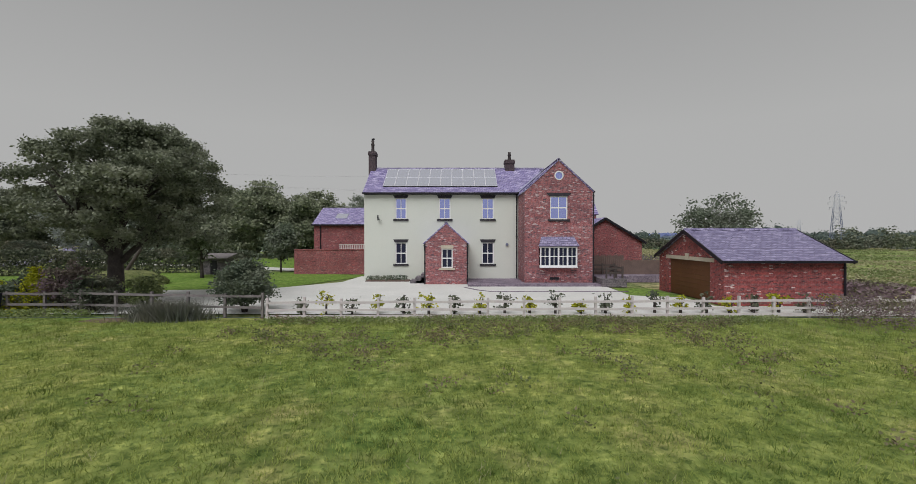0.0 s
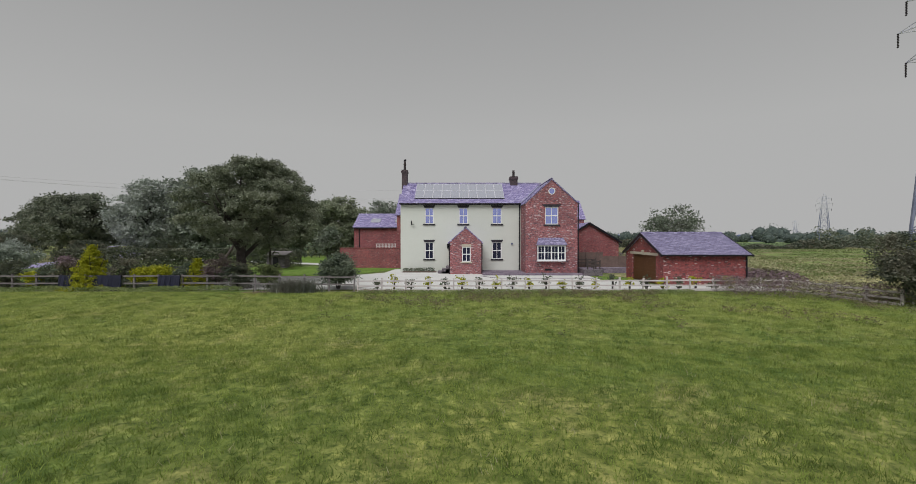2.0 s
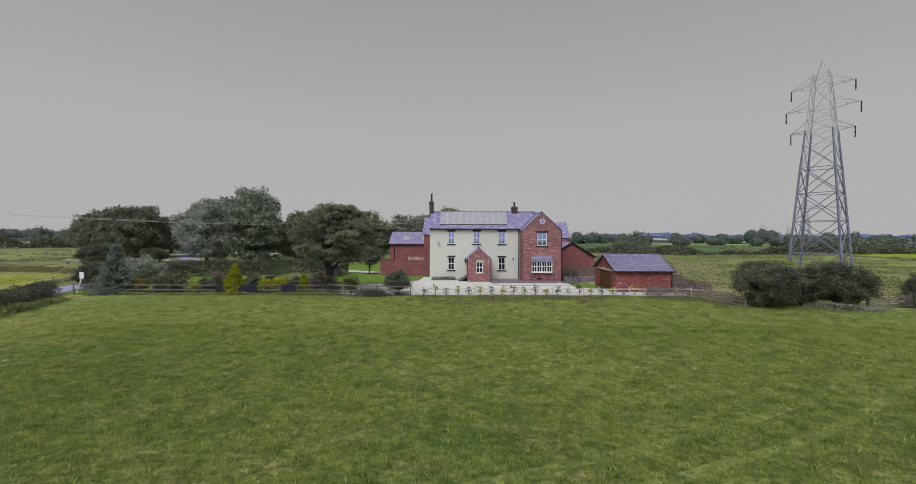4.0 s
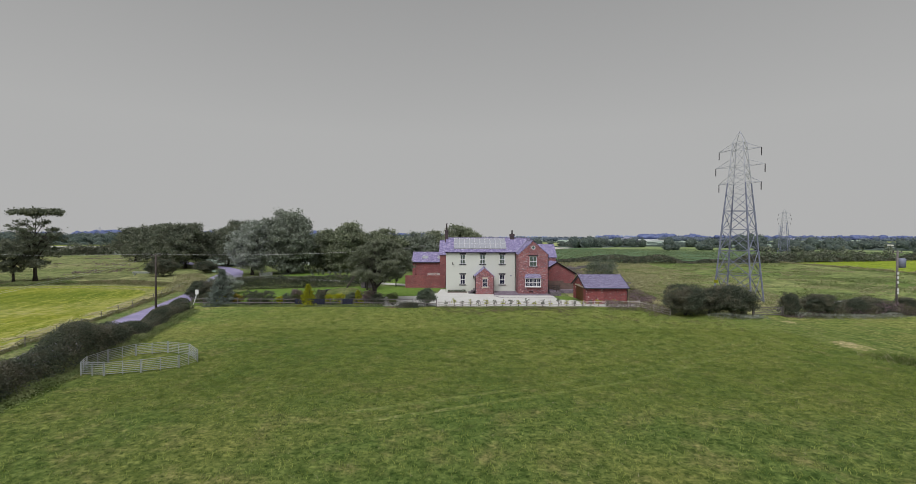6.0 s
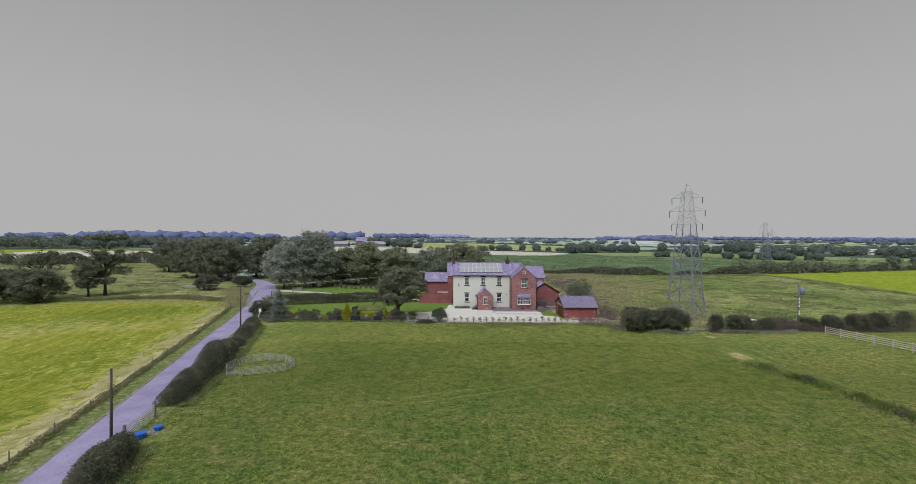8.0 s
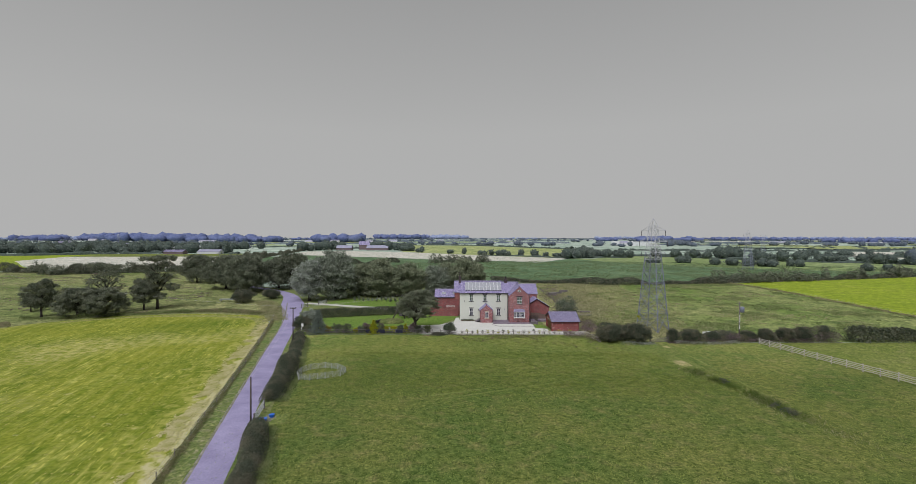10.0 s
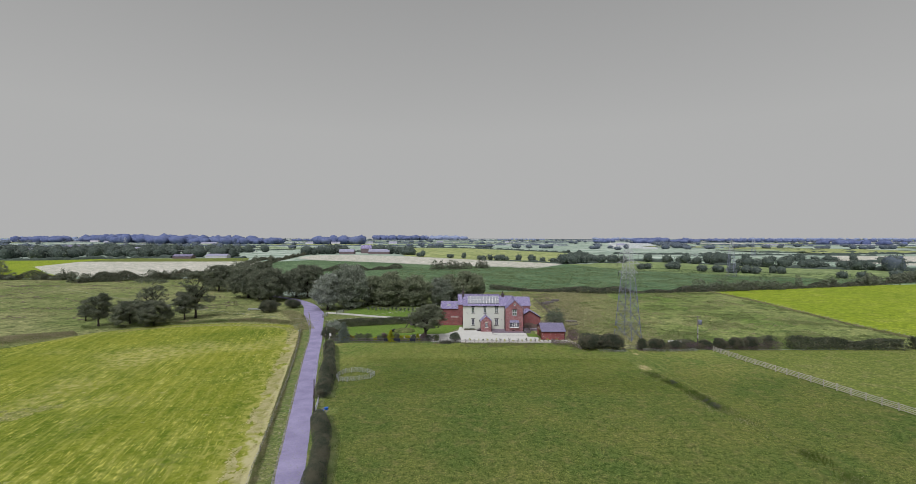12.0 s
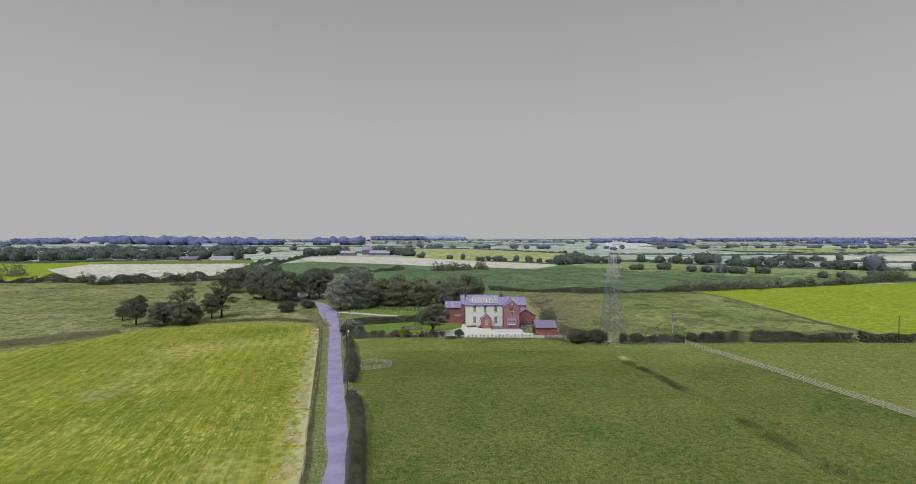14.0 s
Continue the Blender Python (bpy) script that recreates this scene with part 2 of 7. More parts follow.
    blotch = mixed(nt, 1.0, noise_fac(nt, pos, 0.028, 0.52, 0.64, 2.0), noise_fac(nt, pos, 0.8, 0.42, 0.62, 6.0), "MULTIPLY")
    col = mixed(nt, blotch, col, (0.43, 0.40, 0.15))
    col = mixed(nt, noise_fac(nt, pos, 0.35, 0.5, 0.7, 6.0), col, mixed(nt, 1.0, col, (0.66, 0.76, 0.6), "MULTIPLY"))
    for inner, tone in ((-59.0, (0.33, 0.335, 0.08)), (-52.0, (0.47, 0.44, 0.24))):
        edge = add(nt, "ShaderNodeMapRange", From_Min=inner, From_Max=-48.6, To_Min=-0.32, To_Max=0.45)
        nt.links.new(lane.outputs[0], edge.inputs["Value"])
        plus = nt.nodes.new("ShaderNodeMath")
        plus.operation, plus.use_clamp = "MULTIPLY_ADD", True
        nt.links.new(noise_fac(nt, pos, 0.5, 0.3, 0.7, 6.0), plus.inputs[0])
        plus.inputs[1].default_value = 1.0
        nt.links.new(edge.outputs[0], plus.inputs[2])
        sharp = add(nt, "ShaderNodeMapRange", From_Min=0.55, From_Max=0.9)
        nt.links.new(plus.outputs[0], sharp.inputs["Value"])
        col = mixed(nt, sharp.outputs[0], col, tone)
    nt.links.new(col, b.inputs["Base Color"])
    b.inputs["Roughness"].default_value = 0.95
    b.inputs["Specular IOR Level"].default_value = 0.1
    bump(nt, b, noise_fac(nt, pos, 2.0, 0.2, 0.8, 6.0), 0.6, 0.06)
    return m


def glass_mat(name, tint, rough=0.05):
    m, nt, b = nodes_of(name)
    b.inputs["Base Color"].default_value = rgba(tint)
    b.inputs["Roughness"].default_value = rough
    b.inputs["Specular IOR Level"].default_value = 0.9
    return m


M = {}
# meadow tint rises along Y, palest towards the house
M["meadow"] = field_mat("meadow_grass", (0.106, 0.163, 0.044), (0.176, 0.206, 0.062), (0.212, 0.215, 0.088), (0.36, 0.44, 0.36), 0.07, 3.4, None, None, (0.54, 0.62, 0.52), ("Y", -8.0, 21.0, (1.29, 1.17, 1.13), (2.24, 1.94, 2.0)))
M["hay"] = hay_mat("cut_grass_field")
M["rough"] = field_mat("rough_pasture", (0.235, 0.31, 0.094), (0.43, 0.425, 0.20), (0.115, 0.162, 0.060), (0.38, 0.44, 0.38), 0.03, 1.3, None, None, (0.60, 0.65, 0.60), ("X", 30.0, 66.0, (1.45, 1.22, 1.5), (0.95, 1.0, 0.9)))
M["pasture"] = field_mat("grazed_pasture", (0.25, 0.30, 0.105), (0.40, 0.395, 0.19), (0.135, 0.175, 0.068), (0.42, 0.47, 0.42), 0.03, 0.9, None, None, (0.58, 0.63, 0.56))
M["bright"] = field_mat("bright_grass_ley", (0.255, 0.335, 0.030), (0.295, 0.365, 0.036), (0.335, 0.375, 0.07), (0.8, 0.84, 0.74), 0.02, 0.8, (30, 6.0), (0.28, 0.36, 0.035))
M["wheat"] = field_mat("ripe_cereal", (0.56, 0.545, 0.49), (0.61, 0.595, 0.545), (0.52, 0.505, 0.44), (0.93, 0.93, 0.92), 0.01, 0.3, (20, 8.0), (0.58, 0.56, 0.50))
M["maize"] = field_mat("maize_crop", (0.1375, 0.22, 0.1155), (0.1925, 0.2805, 0.1595), (0.0935, 0.154, 0.0858), (0.42, 0.50, 0.42), 0.012, 0.5, (35, 5.0), (0.19, 0.265, 0.14))
M["lawn"] = field_mat("mown_lawn", (0.1481, 0.2442, 0.04775), (0.1802, 0.2706, 0.05899), (0.2125, 0.2772, 0.08427), (0.7, 0.74, 0.65), 0.15, 4.0)
# far land kept pale and blue-green: distance haze is put into the colours
M["farland"] = field_mat("hazed_far_farmland", (0.34, 0.43, 0.36), (0.43, 0.51, 0.45), (0.54, 0.585, 0.57), (0.8, 0.83, 0.8), 0.0035, 0.03)
M["farland_pale"] = field_mat("hazed_pale_farmland", (0.56, 0.585, 0.61), (0.64, 0.66, 0.70), (0.46, 0.53, 0.50), (0.9, 0.9, 0.9), 0.004, 0.05)
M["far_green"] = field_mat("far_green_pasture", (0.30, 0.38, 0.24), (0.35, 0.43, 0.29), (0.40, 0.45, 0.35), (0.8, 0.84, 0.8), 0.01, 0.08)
M["cow_pasture"] = field_mat("soft_green_pasture", (0.235, 0.31, 0.125), (0.285, 0.35, 0.165), (0.33, 0.37, 0.20), (0.72, 0.76, 0.70), 0.012, 0.2)
M["ley"] = field_mat("yellowing_meadow", (0.1957, 0.245, 0.05873), (0.242, 0.27, 0.07916), (0.2884, 0.285, 0.1149), (0.5, 0.57, 0.45), 0.05, 2.0)
M["lime"] = field_mat("pale_green_grass", (0.34, 0.39, 0.155), (0.38, 0.42, 0.19), (0.43, 0.45, 0.25), (0.85, 0.87, 0.83), 0.01, 0.1)
M["verge"] = field_mat("verge_grass", (0.1422, 0.2138, 0.06167), (0.2417, 0.2622, 0.1057), (0.3412, 0.3104, 0.2114), (0.55, 0.6, 0.5), 0.2, 2.5)
M["dry"] = field_mat("dry_headland", (0.38, 0.365, 0.15), (0.25, 0.29, 0.06), (0.46, 0.42, 0.22), (0.6, 0.62, 0.55), 0.5, 2.0)
M["verge_dry"] = field_mat("gritty_verge", (0.30, 0.29, 0.27), (0.20, 0.20, 0.12), (0.36, 0.34, 0.30), (0.7, 0.7, 0.68), 0.4, 2.0)
M["worn"] = field_mat("worn_grass", (0.235, 0.27, 0.085), (0.15, 0.20, 0.05), (0.33, 0.32, 0.15), (0.6, 0.65, 0.6), 0.4, 2.5)
M["bare"] = field_mat("bare_trodden_earth", (0.52, 0.44, 0.24), (0.33, 0.33, 0.13), (0.60, 0.50, 0.33), (0.7, 0.7, 0.66), 0.7, 3.0)
M["tarmac"] = rough_mat("worn_tarmac", (0.285, 0.258, 0.42), (0.385, 0.35, 0.54), 0.3, 0.85, (0.74, 0.74, 0.77), 5.0, 0.01)
M["gravel"] = rough_mat("pale_gravel", (0.60, 0.605, 0.575), (0.665, 0.665, 0.635), 0.35, 0.95, (0.82, 0.81, 0.81), 14.0, 0.02)
M["track"] = rough_mat("pale_stone_track", (0.575, 0.575, 0.5405), (0.483, 0.483, 0.437), 0.4, 0.95, (0.92, 0.92, 0.92), 6.0, 0.02)
M["soil"] = rough_mat("bare_soil", (0.20, 0.13, 0.11), (0.15, 0.10, 0.085), 0.9, 0.95, (0.7, 0.7, 0.7), 8.0, 0.03)
M["render"] = rough_mat("cream_render", (0.59, 0.615, 0.56), (0.62, 0.64, 0.585), 0.3, 0.9, (0.96, 0.96, 0.95), 14.0, 0.003)
M["brick"] = brick_mat("reclaimed_brick", ((0.44, 0.135, 0.125), (0.29, 0.098, 0.105), (0.105, 0.06, 0.072)), (0.30, 0.25, 0.26), (0.58, 0.46, 0.44), 0.11)
M["brick_new"] = brick_mat("red_brick", ((0.385, 0.0784, 0.06996), (0.297, 0.06272, 0.06148), (0.10, 0.036, 0.040)), (0.26, 0.16, 0.155), (0.70, 0.58, 0.54), 0.05)
M["brick_plain"] = brick_mat("plain_red_brick", ((0.37, 0.10, 0.095), (0.30, 0.083, 0.085), (0.155, 0.055, 0.056)), (0.26, 0.17, 0.165), (0.42, 0.22, 0.20), 0.05)
M["slate"] = slate_mat("blue_slate", (0.15, 0.125, 0.28), (0.255, 0.22, 0.41), (0.50, 0.46, 0.64))
M["slate_dark"] = slate_mat("weathered_slate", (0.13, 0.115, 0.21), (0.20, 0.18, 0.30), (0.36, 0.33, 0.48))
M["black"] = rough_mat("black_gutter", (0.014, 0.013, 0.018), (0.02, 0.019, 0.025), 4.0, 0.4)
M["bracket"] = rough_mat("dark_stone_dressing", (0.030, 0.028, 0.036), (0.045, 0.042, 0.05), 3.0, 0.7)
M["white"] = rough_mat("white_paint", (0.74, 0.74, 0.75), (0.79, 0.79, 0.80), 2.0, 0.45, (0.95, 0.95, 0.95))
# blue-tinted mirror base: reflected sky is put into the upper panes
M["glass"] = glass_mat("sky_tinted_glass", (0.44, 0.49, 0.92), 0.02)
M["glass"].node_tree.nodes["Principled BSDF"].inputs["Metallic"].default_value = 0.95
# near-black base: the darkness of the room is put into lower panes
M["glass_dark"] = glass_mat("dark_room_glass", (0.022, 0.024, 0.05), 0.03)
M["glass_dark"].node_tree.nodes["Principled BSDF"].inputs["Specular IOR Level"].default_value = 0.5
# pale mirror base: bright reflected sky is put into the panel colour
M["panel"] = glass_mat("solar_glass", (0.76, 0.78, 0.87), 0.10)
M["panel"].node_tree.nodes["Principled BSDF"].inputs["Metallic"].default_value = 0.75
M["alu"] = rough_mat("aluminium_frame", (0.70, 0.70, 0.73), (0.76, 0.76, 0.80), 3.0, 0.4, None, 30, 0, 0.2)
M["stone"] = rough_mat("pale_stone", (0.56, 0.50, 0.40), (0.50, 0.45, 0.36), 2.0, 0.85)
M["greystone"] = brick_mat("grey_walling", ((0.21, 0.19, 0.20), (0.14, 0.125, 0.135), (0.07, 0.065, 0.07)), (0.22, 0.20, 0.20), (0.32, 0.30, 0.30), 0.1, 0.4, 0.14)
M["paving"] = brick_mat("mauve_paving", ((0.20, 0.165, 0.205), (0.25, 0.21, 0.25), (0.15, 0.125, 0.16)), (0.14, 0.12, 0.14), (0.32, 0.28, 0.31), 0.1, 0.6, 0.6)
M["door_brown"] = rough_mat("brown_door_boards", (0.115, 0.048, 0.020), (0.135, 0.058, 0.025), 1.2, 0.55, (0.85, 0.85, 0.85), 30)
M["oldwood"] = rough_mat("weathered_timber", (0.17, 0.15, 0.155), (0.24, 0.22, 0.215), 2.5, 0.9, (0.7, 0.7, 0.7), 25, 0.004)
M["newwood"] = rough_mat("pale_new_timber", (0.66, 0.61, 0.60), (0.57, 0.52, 0.52), 2.0, 0.85, (0.8, 0.8, 0.8), 25, 0.004)
M["brownwood"] = rough_mat("brown_fence_boards", (0.16, 0.115, 0.10), (0.21, 0.15, 0.13), 1.5, 0.85, (0.7, 0.7, 0.7), 20, 0.004)
M["darkwood"] = rough_mat("dark_pole_wood", (0.075, 0.062, 0.058), (0.11, 0.09, 0.082), 1.8, 0.85, (0.7, 0.7, 0.7), 20, 0.004)
M["steel"] = rough_mat("galvanised_steel", (0.18, 0.20, 0.29), (0.28, 0.30, 0.40), 1.2, 0.5, (0.8, 0.8, 0.8), 6, 0, 0.1)
# upper pylon takes this tone: sky glare is put into the steel's colour
M["steel_pale"] = rough_mat("pale_galvanised_steel", (0.48, 0.49, 0.55), (0.56, 0.57, 0.63), 1.2, 0.5, (0.9, 0.9, 0.9), 6, 0, 0.1)
M["hurdle"] = rough_mat("galvanised_hurdle", (0.42, 0.45, 0.47), (0.52, 0.54, 0.56), 1.2, 0.45, (0.85, 0.85, 0.85), 10, 0, 0.3)
M["porcelain"] = rough_mat("brown_insulator", (0.03, 0.025, 0.03), (0.05, 0.04, 0.05), 5.0, 0.3)
M["wire"] = rough_mat("dull_cable", (0.56, 0.56, 0.58), (0.62, 0.62, 0.64), 1.0, 0.6)
M["bark"] = rough_mat("tree_bark", (0.060, 0.050, 0.048), (0.095, 0.082, 0.075), 2.0, 0.95, (0.6, 0.6, 0.6), 14, 0.03)
M["navy"] = rough_mat("navy_tarpaulin", (0.014, 0.016, 0.034), (0.022, 0.024, 0.048), 1.5, 0.6)
M["blue"] = rough_mat("blue_plastic", (0.02, 0.13, 0.60), (0.03, 0.16, 0.66), 1.5, 0.4)
M["pot"] = rough_mat("clay_pot", (0.05, 0.042, 0.045), (0.08, 0.065, 0.065), 3.0, 0.8)
M["mound"] = field_mat("mound_turf", (0.14, 0.17, 0.06), (0.19, 0.20, 0.09), (0.09, 0.13, 0.04), (0.6, 0.62, 0.56), 0.4, 3.0)
M["corr"] = rough_mat("grey_sheet_roof", (0.30, 0.30, 0.42), (0.38, 0.38, 0.50), 0.3, 0.6)
M["farwall"] = rough_mat("far_brick_wall", (0.17, 0.13, 0.145), (0.20, 0.155, 0.165), 0.3, 0.9)
M["farwhite"] = rough_mat("far_white_wall", (0.66, 0.66, 0.70), (0.60, 0.60, 0.66), 0.2, 0.9)
M["sycamore"] = leaf_mat("sycamore_leaves", (0.082, 0.10, 0.064), (0.215, 0.243, 0.16), (0.29, 0.31, 0.228), 0.5)
M["oak"] = leaf_mat("oak_leaves", (0.07841, 0.09952, 0.06978), (0.181, 0.205, 0.1433), (0.2513, 0.2684, 0.1994))
M["green"] = leaf_mat("green_leaves", (0.12, 0.147, 0.098), (0.235, 0.268, 0.168), (0.325, 0.35, 0.24))
M["willow_dark"] = leaf_mat("grey_willow_leaves", (0.145, 0.175, 0.135), (0.26, 0.295, 0.235), (0.34, 0.37, 0.31))
M["willow"] = leaf_mat("silver_willow_leaves", (0.205, 0.24, 0.20), (0.335, 0.372, 0.32), (0.44, 0.47, 0.43))
M["airy"] = leaf_mat("pale_green_leaves", (0.1125, 0.1437, 0.09544), (0.1717, 0.207, 0.1468), (0.2132, 0.2357, 0.1835))
M["hedge"] = leaf_mat("hedge_leaves", (0.060, 0.076, 0.054), (0.125, 0.146, 0.092), (0.175, 0.18, 0.125))
M["bush"] = leaf_mat("hawthorn_leaves", (0.05974, 0.078, 0.05746), (0.1288, 0.15, 0.1021), (0.1957, 0.185, 0.1341))
M["grass_pale"] = leaf_mat("pale_grass_blades", (0.2652, 0.335, 0.07752), (0.3953, 0.43, 0.1277), (0.1769, 0.235, 0.0529), 0.8, 0.75)
M["conifer"] = leaf_mat("conifer_sprays", (0.07725, 0.108, 0.07684), (0.1314, 0.165, 0.1113), (0.17, 0.195, 0.1368))
M["gold"] = leaf_mat("golden_conifer_sprays", (0.19, 0.225, 0.018), (0.50, 0.48, 0.025), (0.34, 0.36, 0.025), 0.6, 1.6)
M["orange"] = leaf_mat("orange_shrub_leaves", (0.26, 0.20, 0.04), (0.34, 0.27, 0.05), (0.22, 0.20, 0.05))
M["bramble"] = leaf_mat("bramble_and_dock", (0.135, 0.095, 0.105), (0.31, 0.225, 0.255), (0.17, 0.185, 0.085))
M["hedge_dark"] = leaf_mat("dark_weed_blades", (0.085, 0.10, 0.085), (0.15, 0.165, 0.13), (0.18, 0.175, 0.14))
M["dock"] = leaf_mat("dock_and_thistle", (0.15, 0.125, 0.085), (0.26, 0.20, 0.135), (0.13, 0.165, 0.065))
M["clipped"] = leaf_mat("clipped_shrub_leaves", (0.085, 0.11, 0.05), (0.15, 0.185, 0.075), (0.19, 0.22, 0.09))
M["larch"] = leaf_mat("larch_sprays", (0.135, 0.17, 0.15), (0.215, 0.255, 0.22), (0.27, 0.31, 0.275))
M["flower"] = leaf_mat("white_umbels", (0.30, 0.32, 0.27), (0.48, 0.50, 0.46), (0.16, 0.19, 0.10))
M["grass"] = leaf_mat("grass_blades", (0.199, 0.2772, 0.05403), (0.2918, 0.352, 0.08343), (0.1282, 0.1892, 0.03814), 0.8, 0.75)
M["straw_pale"] = leaf_mat("bleached_hay", (0.54, 0.51, 0.24), (0.66, 0.61, 0.36), (0.44, 0.44, 0.15), 0.9)
M["straw"] = leaf_mat("hay_wisps", (0.33, 0.34, 0.075), (0.42, 0.41, 0.13), (0.27, 0.31, 0.045), 0.9)
M["tallgrass"] = leaf_mat("tall_dry_grass", (0.2266, 0.215, 0.114), (0.3296, 0.3, 0.1824), (0.1648, 0.185, 0.0741), 0.85)
M["reed"] = leaf_mat("pale_reeds", (0.33, 0.315, 0.18), (0.46, 0.43, 0.27), (0.27, 0.29, 0.125), 0.85)
M["reed_brown"] = leaf_mat("brown_reeds", (0.27, 0.245, 0.15), (0.38, 0.345, 0.22), (0.22, 0.23, 0.11), 0.85)
# distance haze is mixed into both leaf colours, bluer in the farther one
M["farleaf"] = leaf_mat("far_wood_leaves", (0.085, 0.112, 0.105), (0.165, 0.20, 0.17), (0.20, 0.235, 0.20))
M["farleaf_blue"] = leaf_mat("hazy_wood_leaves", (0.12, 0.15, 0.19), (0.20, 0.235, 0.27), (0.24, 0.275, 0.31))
M["hedge_grass"] = leaf_mat("rush_blades", (0.1548, 0.2124, 0.07438), (0.2367, 0.289, 0.1116), (0.2913, 0.323, 0.1488))
M["grass_dark"] = leaf_mat("coarse_grass", (0.095, 0.15, 0.028), (0.135, 0.19, 0.04), (0.16, 0.20, 0.055))
M["maize_leaf"] = leaf_mat("maize_leaves", (0.1391, 0.205, 0.0969), (0.206, 0.28, 0.1425), (0.2318, 0.285, 0.1596))
# woods tinted blue, then pale: haze of distance put into the base colour
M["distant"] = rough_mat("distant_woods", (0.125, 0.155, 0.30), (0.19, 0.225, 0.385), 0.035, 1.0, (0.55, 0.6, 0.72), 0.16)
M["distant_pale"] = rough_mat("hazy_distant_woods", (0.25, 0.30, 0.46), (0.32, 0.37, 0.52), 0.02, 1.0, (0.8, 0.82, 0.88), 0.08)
M["wood_mass"] = rough_mat("far_tree_crowns", (0.055, 0.075, 0.070), (0.125, 0.155, 0.130), 0.45, 0.95, (0.5, 0.55, 0.58), 1.6)
# bluer copy of the far crowns, with haze in its colour
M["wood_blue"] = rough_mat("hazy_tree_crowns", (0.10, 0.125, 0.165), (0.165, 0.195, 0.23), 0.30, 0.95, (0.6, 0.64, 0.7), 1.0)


# ---- mesh helpers ----
def box(bm, x0, y0, z0, x1, y1, z1):
    v = [bm.verts.new(p) for p in ((x0, y0, z0), (x1, y0, z0), (x1, y1, z0), (x0, y1, z0), (x0, y0, z1), (x1, y0, z1), (x1, y1, z1), (x0, y1, z1))]
    for f in ((0, 3, 2, 1), (4, 5, 6, 7), (0, 1, 5, 4), (1, 2, 6, 5), (2, 3, 7, 6), (3, 0, 4, 7)):
        bm.faces.new([v[i] for i in f])


def beam(bm, a, b, w, h=None):
    """A square bar from a to b."""
    a, b, h = Vector(a), Vector(b), h or w
    d = (b - a).normalized()
    up = Vector((0, 0, 1)) if abs(d.z) < 0.95 else Vector((1, 0, 0))
    s = d.cross(up).normalized() * w / 2
    u = s.cross(d).normalized() * h / 2
    v = [bm.verts.new(p + i * s + j * u) for p in (a, b) for i, j in ((-1, -1), (1, -1), (1, 1), (-1, 1))]
    for f in ((3, 2, 1, 0), (4, 5, 6, 7), (0, 1, 5, 4), (1, 2, 6, 5), (2, 3, 7, 6), (3, 0, 4, 7)):
        bm.faces.new([v[i] for i in f])


def tube(bm, pts, radii, n=7):
    rings = []
    for i, p in enumerate(pts):
        d = (Vector(pts[min(i + 1, len(pts) - 1)]) - Vector(pts[max(i - 1, 0)])).normalized()
        s = d.cross(Vector((0, 0, 1)) if abs(d.z) < 0.9 else Vector((1, 0, 0))).normalized()
        u = s.cross(d)
        rings.append([bm.verts.new(Vector(p) + radii[i] * (math.cos(6.2832 * k / n) * s + math.sin(6.2832 * k / n) * u)) for k in range(n)])
    for a, b in zip(rings, rings[1:]):
        for k in range(n):
            bm.faces.new((a[k], a[(k + 1) % n], b[(k + 1) % n], b[k]))
    bm.faces.new(rings[0][::-1])
    bm.faces.new(rings[-1])


def prism(bm, outline, axis, a, b):
    """An outline of 2D points swept from a to b along an axis: x sweeps (y, z) points, y sweeps (x, z), z sweeps (x, y)."""
    def at(p, s):
        return {"x": (s, p[0], p[1]), "y": (p[0], s, p[1]), "z": (p[0], p[1], s)}[axis]
    lo = [bm.verts.new(at(p, a)) for p in outline]
    hi = [bm.verts.new(at(p, b)) for p in outline]
    n = len(outline)
    bm.faces.new(lo)
    bm.faces.new(hi[::-1])
    for i in range(n):
        bm.faces.new((lo[i], hi[i], hi[(i + 1) % n], lo[(i + 1) % n]))


def surface_uv(bm):
    """Metres along and up each face."""
    layer = bm.loops.layers.uv.new("UVMap")
    for f in bm.faces:
        n = f.normal
        u = Vector((0, 0, 1)).cross(n)
        u = u.normalized() if u.length > 0.05 else Vector((1, 0, 0))
        v = n.cross(u)
        for loop in f.loops:
            loop[layer].uv = (loop.vert.co.dot(u), loop.vert.co.dot(v))


def mesh_from(name, bm, material, smooth=False, bevel=0.0):
    bmesh.ops.recalc_face_normals(bm, faces=bm.faces)
    if bevel:
        bmesh.ops.bevel(bm, geom=[e for e in bm.edges if e.calc_length() > bevel * 3], offset=bevel, segments=1, affect="EDGES")
    bm.normal_update()
    surface_uv(bm)
    me = bpy.data.meshes.new(name)
    bm.to_mesh(me)
    bm.free()
    me.materials.append(M[material])
    if smooth:
        me.polygons.foreach_set("use_smooth", [True] * len(me.polygons))
    return me


def part(name, bm, material, parent=None, label="", smooth=False, bevel=0.0):
    ob = new(name, mesh_from(name, bm, material, smooth, bevel))
    if parent is not None:
        ob.parent = parent
        ob.matrix_parent_inverse = Matrix.Translation(-parent_origin(parent))
    if label:
        ob["label"] = label
    return ob


def parent_origin(ob):
    place = Vector((0, 0, 0))
    while ob is not None:
        place += ob.location
        if ob.parent is not None:
            place += ob.matrix_parent_inverse.translation
        ob = ob.parent
    return place


